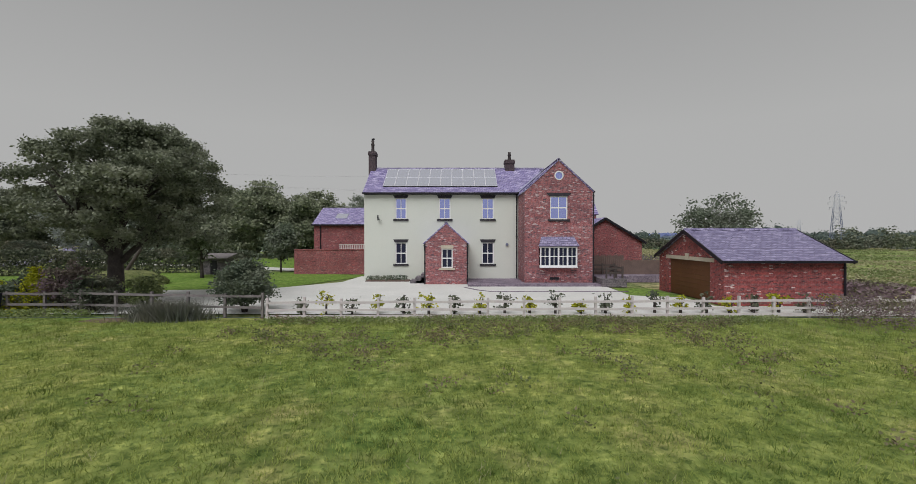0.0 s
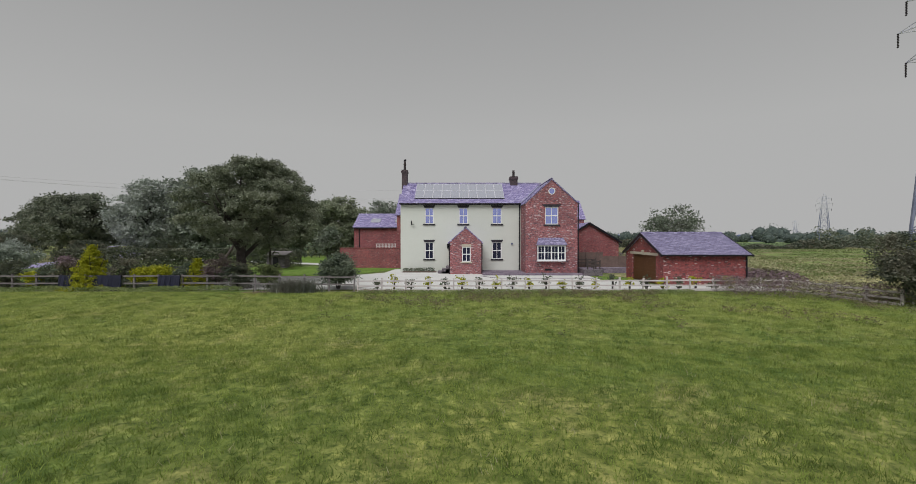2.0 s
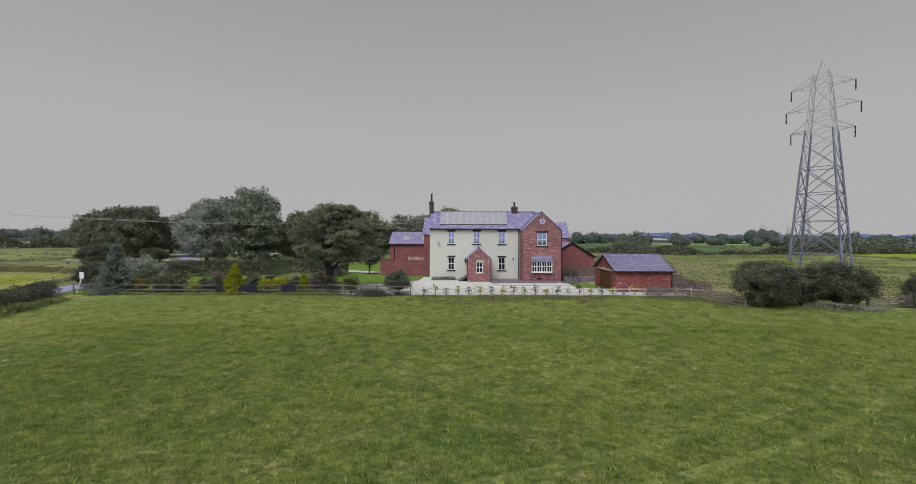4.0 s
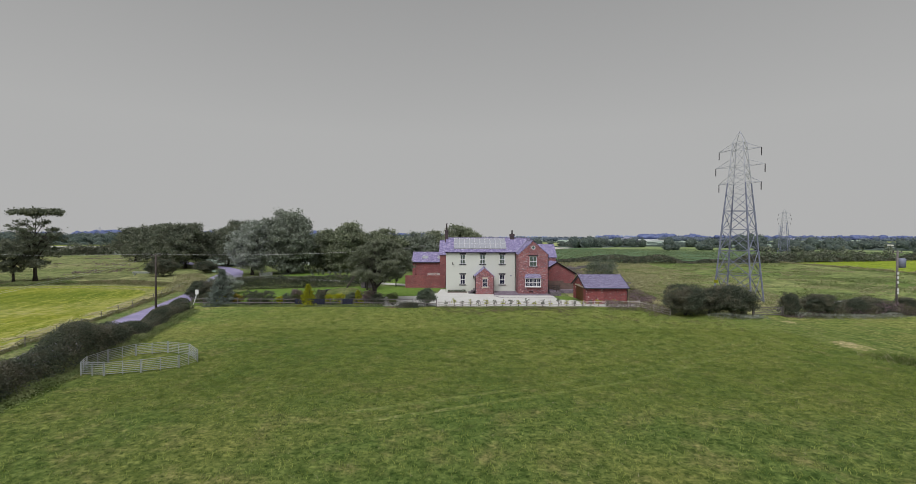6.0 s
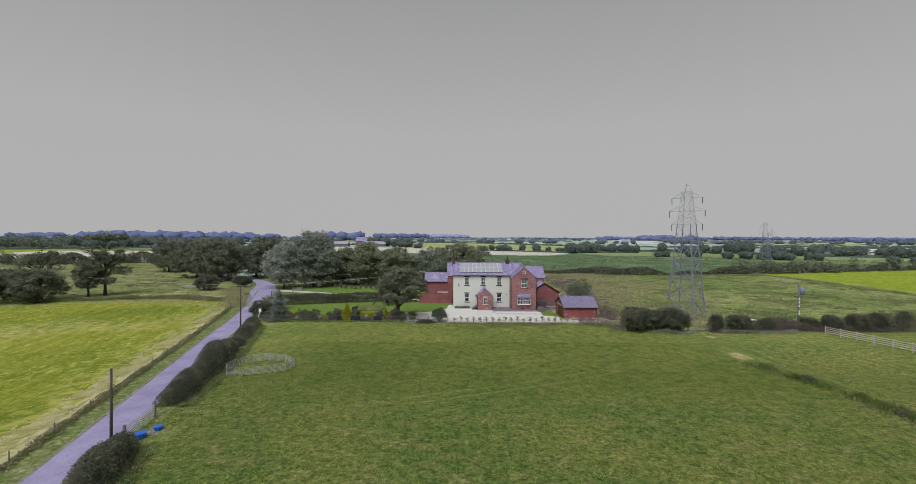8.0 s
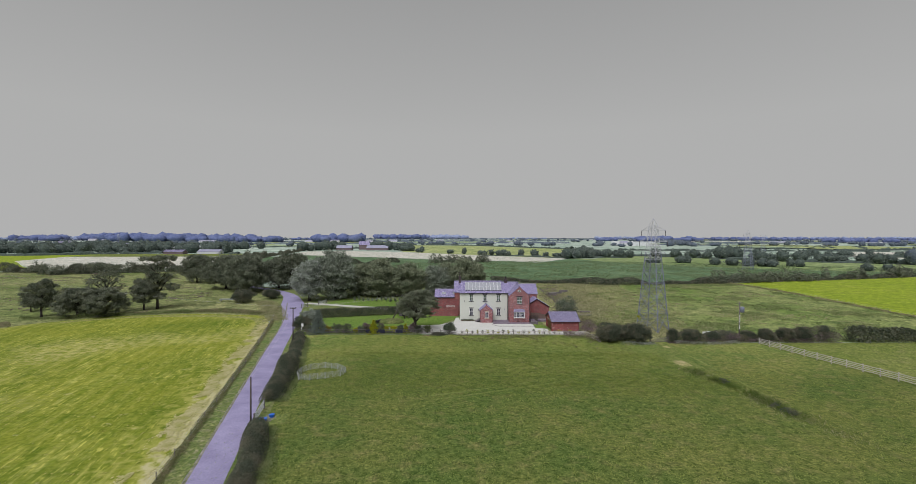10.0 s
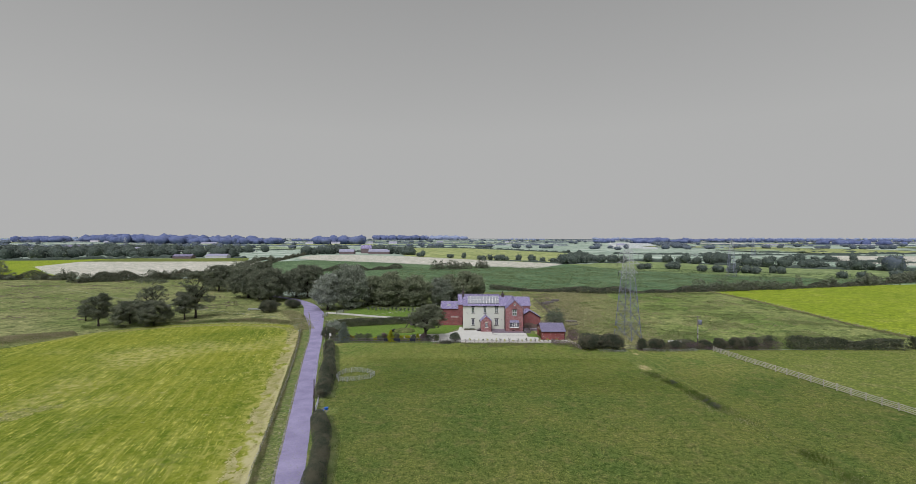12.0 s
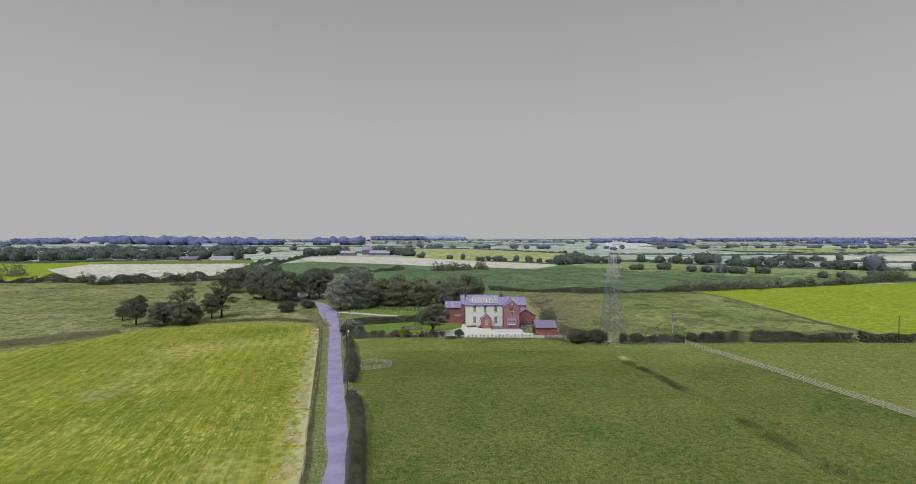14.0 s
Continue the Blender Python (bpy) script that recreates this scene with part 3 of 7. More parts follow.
def thing(name, x, y, z, label, category, group="", kind=""):
    e = new(name)
    e.location = (x, y, z)
    return tagged(e, label, category, group, kind)


def quads(name, pts, material):
    """One mesh of loose faces from an array of shape (faces, corners, 3)."""
    pts = np.asarray(pts, dtype=np.float32)
    n, k = pts.shape[:2]
    me = bpy.data.meshes.new(name)
    me.vertices.add(n * k)
    me.vertices.foreach_set("co", pts.reshape(-1))
    me.loops.add(n * k)
    me.loops.foreach_set("vertex_index", np.arange(n * k, dtype=np.int32))
    me.polygons.add(n)
    me.polygons.foreach_set("loop_start", np.arange(0, n * k, k, dtype=np.int32))
    me.update(calc_edges=True)
    me.materials.append(M[material])
    return me


def leaves_at(centres, size, rng, up=0.35):
    """Bent-diamond leaves of random turn round the given points."""
    n = len(centres)
    a = rng.normal(size=(n, 3))
    a[:, 2] *= 0.6
    a /= np.linalg.norm(a, axis=1, keepdims=True)
    b = rng.normal(size=(n, 3))
    b[:, 2] += up
    b -= a * np.sum(a * b, axis=1, keepdims=True)
    b /= np.linalg.norm(b, axis=1, keepdims=True)
    s = size * rng.uniform(0.6, 1.35, (n, 1))
    a, b = a * s * 0.62, b * s * 0.42
    return np.stack((centres - a, centres - b * 0.9, centres + a, centres + b), axis=1)


def blades_at(roots, height, width, rng, lean=0.8):
    """Leaning grass blades, each one a narrow triangle."""
    n = len(roots)
    ang = rng.uniform(0, 6.2832, n)
    side = np.stack((np.cos(ang), np.sin(ang), np.zeros(n)), axis=1)
    h = height * rng.uniform(0.5, 1.4, (n, 1))
    tip = np.stack((rng.normal(0, lean, n), rng.normal(0, lean, n), np.ones(n)), axis=1) * h
    w = width * rng.uniform(0.6, 1.4, (n, 1))
    return np.stack((roots - side * w, roots + side * w, roots + tip), axis=1)


# ---- ground, fields, lanes ----
def sheet(name, outline, z, material, label, category):
    bm = bmesh.new()
    f = bm.faces.new([bm.verts.new((x, y, z)) for x, y in outline])
    bm.normal_update()
    bmesh.ops.triangulate(bm, faces=[f], ngon_method="EAR_CLIP")
    for f in bm.faces:
        f.normal_update()
        if f.normal.z < 0:
            f.normal_flip()
    bm.normal_update()
    surface_uv(bm)
    me = bpy.data.meshes.new(name)
    bm.to_mesh(me)
    bm.free()
    me.materials.append(M[material])
    return tagged(new(name, me), label, category, "", "structure")


def ribbon(name, centre, width, z, material, label, category):
    """A strip along a smooth line through the given points."""
    pts = smooth_line(centre)
    left, right = [], []
    for i, p in enumerate(pts):
        d = (Vector(pts[min(i + 1, len(pts) - 1)]) - Vector(pts[max(i - 1, 0)])).normalized()
        nrm = Vector((-d.y, d.x))
        w = width if not callable(width) else width(p)
        wob = 0.05 * noise.noise((p[0] * 0.4, p[1] * 0.4, 3))
        left.append(Vector(p) + nrm * (w / 2 + wob))
        right.append(Vector(p) - nrm * (w / 2 - wob))
    bm = bmesh.new()
    lv = [bm.verts.new((v.x, v.y, z)) for v in left]
    rv = [bm.verts.new((v.x, v.y, z)) for v in right]
    for i in range(len(pts) - 1):
        bm.faces.new((rv[i], rv[i + 1], lv[i + 1], lv[i]))
    ob = part(name, bm, material)
    return tagged(ob, label, category, "", "structure")


def smooth_line(points, step=2.0):
    p = [Vector(q) for q in points]
    p = [2 * p[0] - p[1]] + p + [2 * p[-1] - p[-2]]
    out = []
    for i in range(1, len(p) - 2):
        n = max(2, int((p[i + 1] - p[i]).length / step))
        for k in range(n):
            t = k / n
            out.append(0.5 * ((2 * p[i]) + (p[i + 1] - p[i - 1]) * t + (2 * p[i - 1] - 5 * p[i] + 4 * p[i + 1] - p[i + 2]) * t * t + (3 * p[i] - p[i - 1] - 3 * p[i + 1] + p[i + 2]) * t ** 3))
    out.append(p[-2])
    return out


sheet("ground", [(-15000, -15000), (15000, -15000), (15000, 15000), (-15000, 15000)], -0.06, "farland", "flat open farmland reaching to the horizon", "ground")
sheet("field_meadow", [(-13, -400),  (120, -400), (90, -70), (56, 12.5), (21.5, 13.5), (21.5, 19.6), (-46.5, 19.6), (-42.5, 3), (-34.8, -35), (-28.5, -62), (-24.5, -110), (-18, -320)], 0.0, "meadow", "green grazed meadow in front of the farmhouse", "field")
sheet("field_hay", [(-24, -400), (-27.5, -110), (-31.5, -61), (-35, -46), (-41, -23), (-49, 5), (-58, 33), (-64, 44), (-85, 46.5), (-106, 42.5), (-119, 31), (-126, 14), (-137, 4), (-330, -60), (-330, -400)], -0.01, "hay", "freshly cut yellow-green hay field", "field")
sheet("field_pasture", [(-137, 4), (-126, 14), (-119, 31), (-106, 42.5), (-85, 46.5), (-64, 44), (-62, 55), (-70, 74), (-84, 92), (-150, 205), (-270, 195), (-560, 205), (-560, -60), (-330, -60)], -0.02, "pasture", "grazed straw-tinted pasture beyond the lane", "field")
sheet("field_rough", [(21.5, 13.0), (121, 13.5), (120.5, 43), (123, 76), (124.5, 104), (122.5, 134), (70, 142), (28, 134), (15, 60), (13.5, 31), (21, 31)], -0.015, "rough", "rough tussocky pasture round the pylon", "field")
sheet("field_bright", [(123, 133), (124.5, 104), (123, 76), (120.5, 43), (121, 14), (330, 14), (420, 205), (295, 177), (183, 155)], -0.01, "bright", "bright green grass ley", "field")
sheet("field_side", [(55.5, 12.5), (61, -10), (68, -42), (90, -130), (400, -130), (400, 13.4), (126, 13.4)], 0.012, "ley", "green meadow beyond the rail fence", "field")
sheet("field_maize", [(-226, 392), (-186, 437), (-98, 390), (-23, 341), (29, 324), (60, 300), (104, 366), (132, 289), (184, 241), (247, 203), (310, 199), (345, 205), (295, 180), (183, 158), (122, 138), (28, 137), (-45, 120), (-60, 130), (-149, 200), (-190, 300)], 0.03, "maize", "dark green maize crop", "field")
sheet("field_soft", [(129, 370), (185, 437), (226, 401), (289, 324), (339, 294), (440, 250), (352, 206), (310, 200), (247, 204), (184, 242), (132, 290), (104, 367)], 0.04, "cow_pasture", "soft green grazed pasture far beyond the maize", "field")
sheet("field_strip", [(-324, 238), (-405, 313), (-430, 394), (-422, 440), (-453, 482), (-494, 428), (-800, 420), (-800, 225), (-420, 199), (-300, 199), (-286, 212)], 0.045, "bright", "bright green strip beside the cereal field", "field")
sheet("field_olive", [(-430, 394), (-442, 467), (-283, 481), (-250, 404)], 0.046, "ley", "olive strip of grass beyond the cereal field", "field")
sheet("field_pale", [(421, 424), (558, 582), (760, 560), (700, 380), (512, 389), (462, 341)], 0.047, "wheat", "pale harvested field on the far plain", "field")
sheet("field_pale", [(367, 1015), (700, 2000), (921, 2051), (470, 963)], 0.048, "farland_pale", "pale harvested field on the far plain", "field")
sheet("field_wheat", [(-405, 312), (-324, 240), (-284, 210), (-235, 218), (-180, 240), (-186, 280), (-232, 403), (-250, 404), (-430, 393)], 0.05, "wheat", "pale ripe cereal field", "field")
sheet("field_stubble", [(-222, 481), (-230, 566), (-177, 585), (-90, 546), (18, 438), (103, 370), (60, 302), (29, 326), (-23, 343), (-98, 392), (-186, 439)], 0.06, "wheat", "pale ripe cereal field on the rise", "field")
sheet("field_lime", [(-175, 1017), (17, 965), (186, 677), (114, 402), (103, 373), (52, 416), (18, 441), (-88, 550)], 0.07, "lime", "yellow-green grass field beyond the stubble", "field")
sheet("field_paddock", [(-88, 108), (-74, 88), (-64, 66), (-56, 46), (-47, 20), (21.2, 20), (21.2, 31), (14, 60), (29, 136), (-45, 121)], -0.03, "verge", "rough grass paddock round the garden and trees", "field")
sheet("garden_lawn", [(-47, 20.6), (-15, 20.6), (-12, 34), (-8.4, 42), (-17, 46), (-30, 46), (-46, 40)], 0.012, "lawn", "bright mown garden lawn", "lawn")
sheet("orchard_lawn", [(-54, 66), (-30, 58), (-17, 50), (-8, 56), (-10, 74), (-50, 78)], 0.015, "lawn", "mown grass behind the garden track", "lawn")
sheet("side_lawn", [(10.6, 27.2), (13.5, 26.4), (13.5, 31.0), (10.9, 31.3)], 0.03, "lawn", "small square of lawn by the garage", "lawn")
LANE = [(-17.0, -320), (-20.0, -200), (-23.6, -110), (-26.9, -62), (-30.9, -46), (-37.6, -22), (-45, 4.5), (-51, 27), (-57.5, 47), (-65.0, 68), (-74, 88), (-86, 103), (-104, 118), (-130, 148), (-146, 172), (-170, 221), (-199, 304), (-225, 392), (-239, 481), (-256, 586)]
ribbon("verge", [(x - 0.4, y) for x, y in LANE], 8.2, 0.004, "verge", "rough grass verge beside the lane", "verge")
ribbon("headland", [(-56.5, 22), (-60.8, 34), (-66.5, 40.2), (-78, 43), (-92, 42.6), (-104, 39.6), (-113, 33)], 2.4, 0.008, "dry", "pale dry headland curving round the field corner", "headland")
ribbon("road", LANE, lambda p: 3.7 + max(0.0, 3.6 - abs(p[1] - 66) * 0.12), 0.03, "tarmac", "narrow worn grey country lane", "road")
ribbon("road_edge", [(x - 1.75, y) for x, y in LANE[:10]], 0.3, 0.036, "verge_dry", "gritty worn margin of the lane", "road")
WHEELS = [(34.6, 11.5), (32.8, 7.2), (29.3, 3.8), (20.7, -3.6), (15.2, -7.6), (8.9, -11.7), (2.2, -14.9), (-12, -20.5)]
for off in (-0.85, 0.85):
    ribbon("wheel_track", [(x + off * 0.55, y - off * 0.8) for x, y in WHEELS], 0.42, 0.006, "worn", "worn wheel track through the meadow grass", "track")
    ribbon("wheel_track", [(x + off + 0.08 * (11 - y), y) for x, y in ((34.6, 11.5), (34.2, 4), (33.6, -6), (32.5, -20))], 0.4, 0.009, "worn", "worn wheel track beside the meadow ditch", "track")
ribbon("track", [(-60, 67.2), (-50, 63.6), (-42, 60.2), (-33, 57), (-24, 52.6), (-13, 46.5)], 3.0, 0.035, "track", "pale stone track from the lane", "track")
sheet("driveway", [(-21.5, 20.4), (21, 20.4), (21, 22.6), (13.4, 22.8), (13.4, 26.2), (10.6, 27.2), (10.8, 33.5), (-8.1, 37.0), (-8.3, 41), (-9.2, 41), (-9.6, 35.5), (-13.5, 31.0), (-21, 29.8), (-27, 27.5)], 0.04, "gravel", "pale almost white gravel drive", "drive")


# ---- buildings ----
def holed(bm, x0, x1, z0, z1, y0, y1, holes):
    """A wall facing y with rectangular openings (x0, x1, z0, z1) right through it."""
    xs = sorted({x0, x1, *(v for h in holes for v in h[:2])})
    zs = sorted({z0, z1, *(v for h in holes for v in h[2:])})
    for a, b in zip(xs, xs[1:]):
        for c, d in zip(zs, zs[1:]):
            mx, mz = (a + b) / 2, (c + d) / 2
            if not any(h[0] < mx < h[1] and h[2] < mz < h[3] for h in holes):
                box(bm, a, y0, c, b, y1, d)
    # weld the blocks into one wall
    seen = {}
    for f in bm.faces:
        p = f.calc_center_median()
        seen.setdefault((round(p.x, 3), round(p.y, 3), round(p.z, 3)), []).append(f)
    bmesh.ops.delete(bm, geom=[f for fs in seen.values() if len(fs) > 1 for f in fs], context="FACES")
    bmesh.ops.remove_doubles(bm, verts=bm.verts, dist=0.0005)


def sash(parent, x0, x1, z0, z1, y, cols=2, rows=2, frame_mat="white", header="bracket", sill="bracket", splay=0.12):
    """A window set in its opening: frame, panes, glazing bars, header and sill."""
    t = 0.085
    ya, yb = y + 0.05, y + 0.14
    lights = []
    for i in range(cols):
        for j in range(rows):
            wx, wz = (x1 - x0 - 2 * t + 0.056) / cols, (z1 - z0 - 2 * t + 0.09) / rows
            lights.append((x0 + t + i * wx, x0 + t + (i + 1) * wx - 0.056, z0 + t + j * wz, z0 + t + (j + 1) * wz - 0.09))
    bm = bmesh.new()
    holed(bm, x0, x1, z0, z1, ya, yb, lights)
    win = part("window", bm, frame_mat, parent, "white-framed sash window with four panes" if frame_mat == "white" else "")
    for a, b, c, d in lights:
        bm = bmesh.new()
        box(bm, a - 0.01, yb - 0.06, c - 0.01, b + 0.01, yb - 0.04, d + 0.01)
        # upper-floor panes take the sky-tinted copy, lower ones the darkened copy
        part("pane", bm, "glass" if z0 > 3.4 else "glass_dark", win)
    if header:
        bm = bmesh.new()
        prism(bm, [(x0 - 0.05, z1), (x1 + 0.05, z1), (x1 + 0.05 + splay, z1 + 0.26), (x0 - 0.05 - splay, z1 + 0.26)], "y", y - 0.035, y + 0.1)
        part("header", bm, header, win, "dark stone window header")
    if sill:
        bm = bmesh.new()
        box(bm, x0 - 0.17, y - 0.09, z0 - 0.15, x1 + 0.17, y + 0.12, z0)
        part("sill", bm, sill, win, "dark projecting window sill")
    # black sheet behind the panes, in place of the unlit room
    bm = bmesh.new()
    box(bm, x0 - 0.02, y + 0.29, z0 - 0.02, x1 + 0.02, y + 0.32, z1 + 0.02)
    part("reveal_back", bm, "black", win)
    return win


def roof_slope(bm, a, b, c, d, thick=0.09):
    """A slab with a thickness on the four corners of its top face."""
    a, b, c, d = (Vector(v) for v in (a, b, c, d))
    n = (b - a).cross(d - a).normalized() * -thick
    if n.z > 0:
        n = -n
    v = [bm.verts.new(p) for p in (a, b, c, d, a + n, b + n, c + n, d + n)]
    for f in ((0, 1, 2, 3), (7, 6, 5, 4), (0, 4, 5, 1), (1, 5, 6, 2), (2, 6, 7, 3), (3, 7, 4, 0)):
        bm.faces.new([v[i] for i in f])


def gutter(parent, a, b, r=0.07):
    bm = bmesh.new()
    beam(bm, a, b, 2 * r, 0.13)
    return part("gutter", bm, "black", parent, "black gutter and fascia board")


def downpipe(parent, x, y, z0, z1, r=0.055):
    bm = bmesh.new()
    tube(bm, [(x, y, z0), (x, y, z1 - 0.3), (x, y + 0.02, z1)], [r, r, r], 8)
    for k in range(3):
        z = z0 + 0.3 + (z1 - z0 - 0.6) * k / 2
        box(bm, x - 0.08, y - 0.02, z, x + 0.08, y + 0.08, z + 0.05)
    return part("downpipe", bm, "black", parent, "black downpipe")


def ridge_tiles(parent, a, b):
    a, b = Vector(a), Vector(b)
    n = int((b - a).length / 0.45)
    for k in range(n):
        p, q = a.lerp(b, k / n), a.lerp(b, (k + 1) / n - 0.03 / n)
        s = (q - p).cross(Vector((0, 0, 1))).normalized() * 0.14
        lift = 0.02 if k % 2 else 0.0
        top = Vector((0, 0, 0.085 + lift))
        low = Vector((0, 0, -0.07 + lift))
        bm = bmesh.new()
        v = [bm.verts.new(x) for x in (p - s + low, p + top, p + s + low, q - s + low, q + top, q + s + low)]
        for f in ((0, 1, 4, 3), (1, 2, 5, 4), (0, 2, 1), (3, 4, 5)):
            bm.faces.new([v[i] for i in f])
        part("ridge_tile", bm, "slate_dark", parent)


def chimney(parent, x, y, z0, z1, w, d, pots):
    bm = bmesh.new()
    box(bm, x - w / 2, y - d / 2, z0, x + w / 2, y + d / 2, z1 - 0.35)
    box(bm, x - w / 2 - 0.06, y - d / 2 - 0.06, z1 - 0.35, x + w / 2 + 0.06, y + d / 2 + 0.06, z1 - 0.12)
    box(bm, x - w / 2 - 0.02, y - d / 2 - 0.02, z1 - 0.12, x + w / 2 + 0.02, y + d / 2 + 0.02, z1)
    c = part("chimney", bm, "brick_stack", parent, "dark brick chimney stack")
    for px, h in pots:
        bm = bmesh.new()
        tube(bm, [(px, y, z1), (px, y, z1 + 0.12), (px, y, z1 + h * 0.55), (px, y, z1 + h * 0.6), (px, y, z1 + h * 0.8), (px, y, z1 + h)], [0.19, 0.15, 0.13, 0.18, 0.12, 0.15], 10)
        part("chimney_pot", bm, "pot", c, "dark clay chimney pot", True)
    return c


M["brick_stack"] = brick_mat("sooty_brick", ((0.10, 0.065, 0.07), (0.075, 0.052, 0.058), (0.04, 0.032, 0.036)), (0.13, 0.11, 0.115), (0.2, 0.16, 0.16), 0.05)

house = thing("farmhouse", 1.0, 39.0, 0.0, "large cream-rendered farmhouse with a red brick gabled wing and slate roofs", "house")

# main cream range
X0, X1, YF, YB, EAVE, RY, RZ = -8.1, 4.93, 37.1, 44.9, 7.50, 41.0, 10.08
up_wins = [(-5.47, -4.52, 5.22, 6.98), (-1.78, -0.80, 5.22, 6.98), (1.85, 2.86, 5.22, 6.98)]
lo_wins = [(-5.47, -4.52, 1.42, 3.24), (1.85, 2.86, 1.42, 3.24)]
bm = bmesh.new()
holed(bm, X0, X1, 0, EAVE, YF, YF + 0.3, up_wins + lo_wins)
part("wall", bm, "render", house, "smooth cream rendered wall")
bm = bmesh.new()
box(bm, X0, YB - 0.3, 0, X1, YB, EAVE)
part("back_wall", bm, "render", house)
for side in (X0, X1 - 0.3):
    bm = bmesh.new()
    prism(bm, [(YF + 0.3, 0), (YB - 0.3, 0), (YB - 0.3, EAVE), (RY, RZ - 0.12), (YF + 0.3, EAVE)], "x", side, side + 0.3)
    part("gable_wall", bm, "render", house)
bm = bmesh.new()
roof_slope(bm, (X0 - 0.12, YF - 0.25, EAVE - 0.1), (X1 + 0.1, YF - 0.25, EAVE - 0.1), (X1 + 0.1, RY, RZ), (X0 - 0.12, RY, RZ))
roof_slope(bm, (X0 - 0.12, YB + 0.25, EAVE - 0.1), (X1 + 0.1, YB + 0.25, EAVE - 0.1), (X1 + 0.1, RY, RZ), (X0 - 0.12, RY, RZ))
part("roof", bm, "slate", house, "blue-grey slate roof")
ridge_tiles(house, (X0 - 0.1, RY, RZ), (X1 + 2.9, RY, RZ))
gutter(house, (X0 - 0.12, YF - 0.3, EAVE - 0.12), (X1, YF - 0.3, EAVE - 0.12), 0.08)
bm = bmesh.new()
box(bm, X0 - 0.02, YF - 0.06, EAVE - 0.22, X1, YF - 0.002, EAVE - 0.1)
part("eaves_band", bm, "black", house)
for w in up_wins + lo_wins:
    sash(house, *w, YF)
downpipe(house, 4.78, YF - 0.1, 0.1, EAVE - 0.15)
chimney(house, -8.1, RY, 9.2, 11.62, 0.62, 0.9, [(-8.1, 1.05)])
chimney(house, 4.62, RY, 9.6, 10.85, 0.85, 0.9, [(4.62, 0.75)])
for dx in (0.0,):
    bm = bmesh.new()
    tube(bm, [(-8.1, 41, 12.6), (-8.1, 41, 12.75), (-8.04, 41, 12.85), (-8.1, 41, 12.9)], [0.05, 0.13, 0.16, 0.05], 8)
    part("chimney_cowl", bm, "black", house, "dark metal chimney cowl", True)

# solar panels on the front slope: two rows of ten
slope = Vector((0, RY - (YF - 0.25), RZ - (EAVE - 0.1)))
length = slope.length
sl = slope.normalized()
out = Vector((0, -sl.z, sl.y))
for row in range(2):
    for col in range(10):
        bm = bmesh.new()
        x0 = -6.62 + col * 0.985
        v0 = 1.22 + row * 1.72
        o = Vector((0, YF - 0.25, EAVE - 0.1)) + sl * v0 + out * 0.06
        p = [Vector((x0, 0, 0)) + o, Vector((x0 + 0.965, 0, 0)) + o, Vector((x0 + 0.965, 0, 0)) + o + sl * 1.69, Vector((x0, 0, 0)) + o + sl * 1.69]
        for i in range(4):
            a, b = p[i], p[(i + 1) % 4]
            beam(bm, a, b, 0.03, 0.04)
        frame_part = part("solar_panel", bm, "alu", house, "solar panel with bright aluminium frame")
        bm = bmesh.new()
        vs = [bm.verts.new(q + out * 0.012) for q in p]
        bm.faces.new(vs)
        part("solar_glass", bm, "panel", frame_part)
bm = bmesh.new()
o = Vector((0, YF - 0.25, EAVE - 0.1)) + sl * 1.14 + out * 0.03
beam(bm, o + Vector((-6.65, 0, 0)), o + Vector((3.25, 0, 0)), 0.1, 0.08)
part("panel_rail", bm, "black", house)

# brick wing with its gable to the front
WX0, WX1, WY, WAX, WE, WA = 4.93, 10.13, 33.5, 7.53, 7.27, 9.62
wing_wins = [(6.87, 8.21, 5.05, 6.82), (6.05, 8.85, 1.45, 2.98)]
bm = bmesh.new()
holed(bm, WX0, WX1, 0, WE, WY, WY + 0.3, wing_wins)
part("wing_wall", bm, "brick", house, "mottled reclaimed red brick wall")
bm = bmesh.new()
ring, n = [], 20
cx, cz, r = 7.55, 8.40, 0.30
outer = [(WX0, WE), (WX1, WE), (WAX, WA)]
hole = [(cx + r * math.cos(6.2832 * k / n), cz + r * math.sin(6.2832 * k / n)) for k in range(n)]
tri = bmesh.new()
ov = [tri.verts.new((x, WY, z)) for x, z in outer]
iv = [tri.verts.new((x, WY, z)) for x, z in hole]
edges = [tri.edges.new((ov[i], ov[(i + 1) % 3])) for i in range(3)] + [tri.edges.new((iv[i], iv[(i + 1) % n])) for i in range(n)]
filled = bmesh.ops.triangle_fill(tri, edges=edges, use_beauty=True)
faces = [g for g in filled["geom"] if isinstance(g, bmesh.types.BMFace)]
ext = bmesh.ops.extrude_face_region(tri, geom=faces)
for v in ext["geom"]:
    if isinstance(v, bmesh.types.BMVert):
        v.co.y += 0.3
part("wing_gable", tri, "brick", house)
bm.free()
for xs, ye in ((WX0, YF), (WX1 - 0.3, 45.0)):
    bm = bmesh.new()
    box(bm, xs, WY + 0.3, 0, xs + 0.3, ye, WE)
    part("wing_side_wall", bm, "brick", house)
bm = bmesh.new()
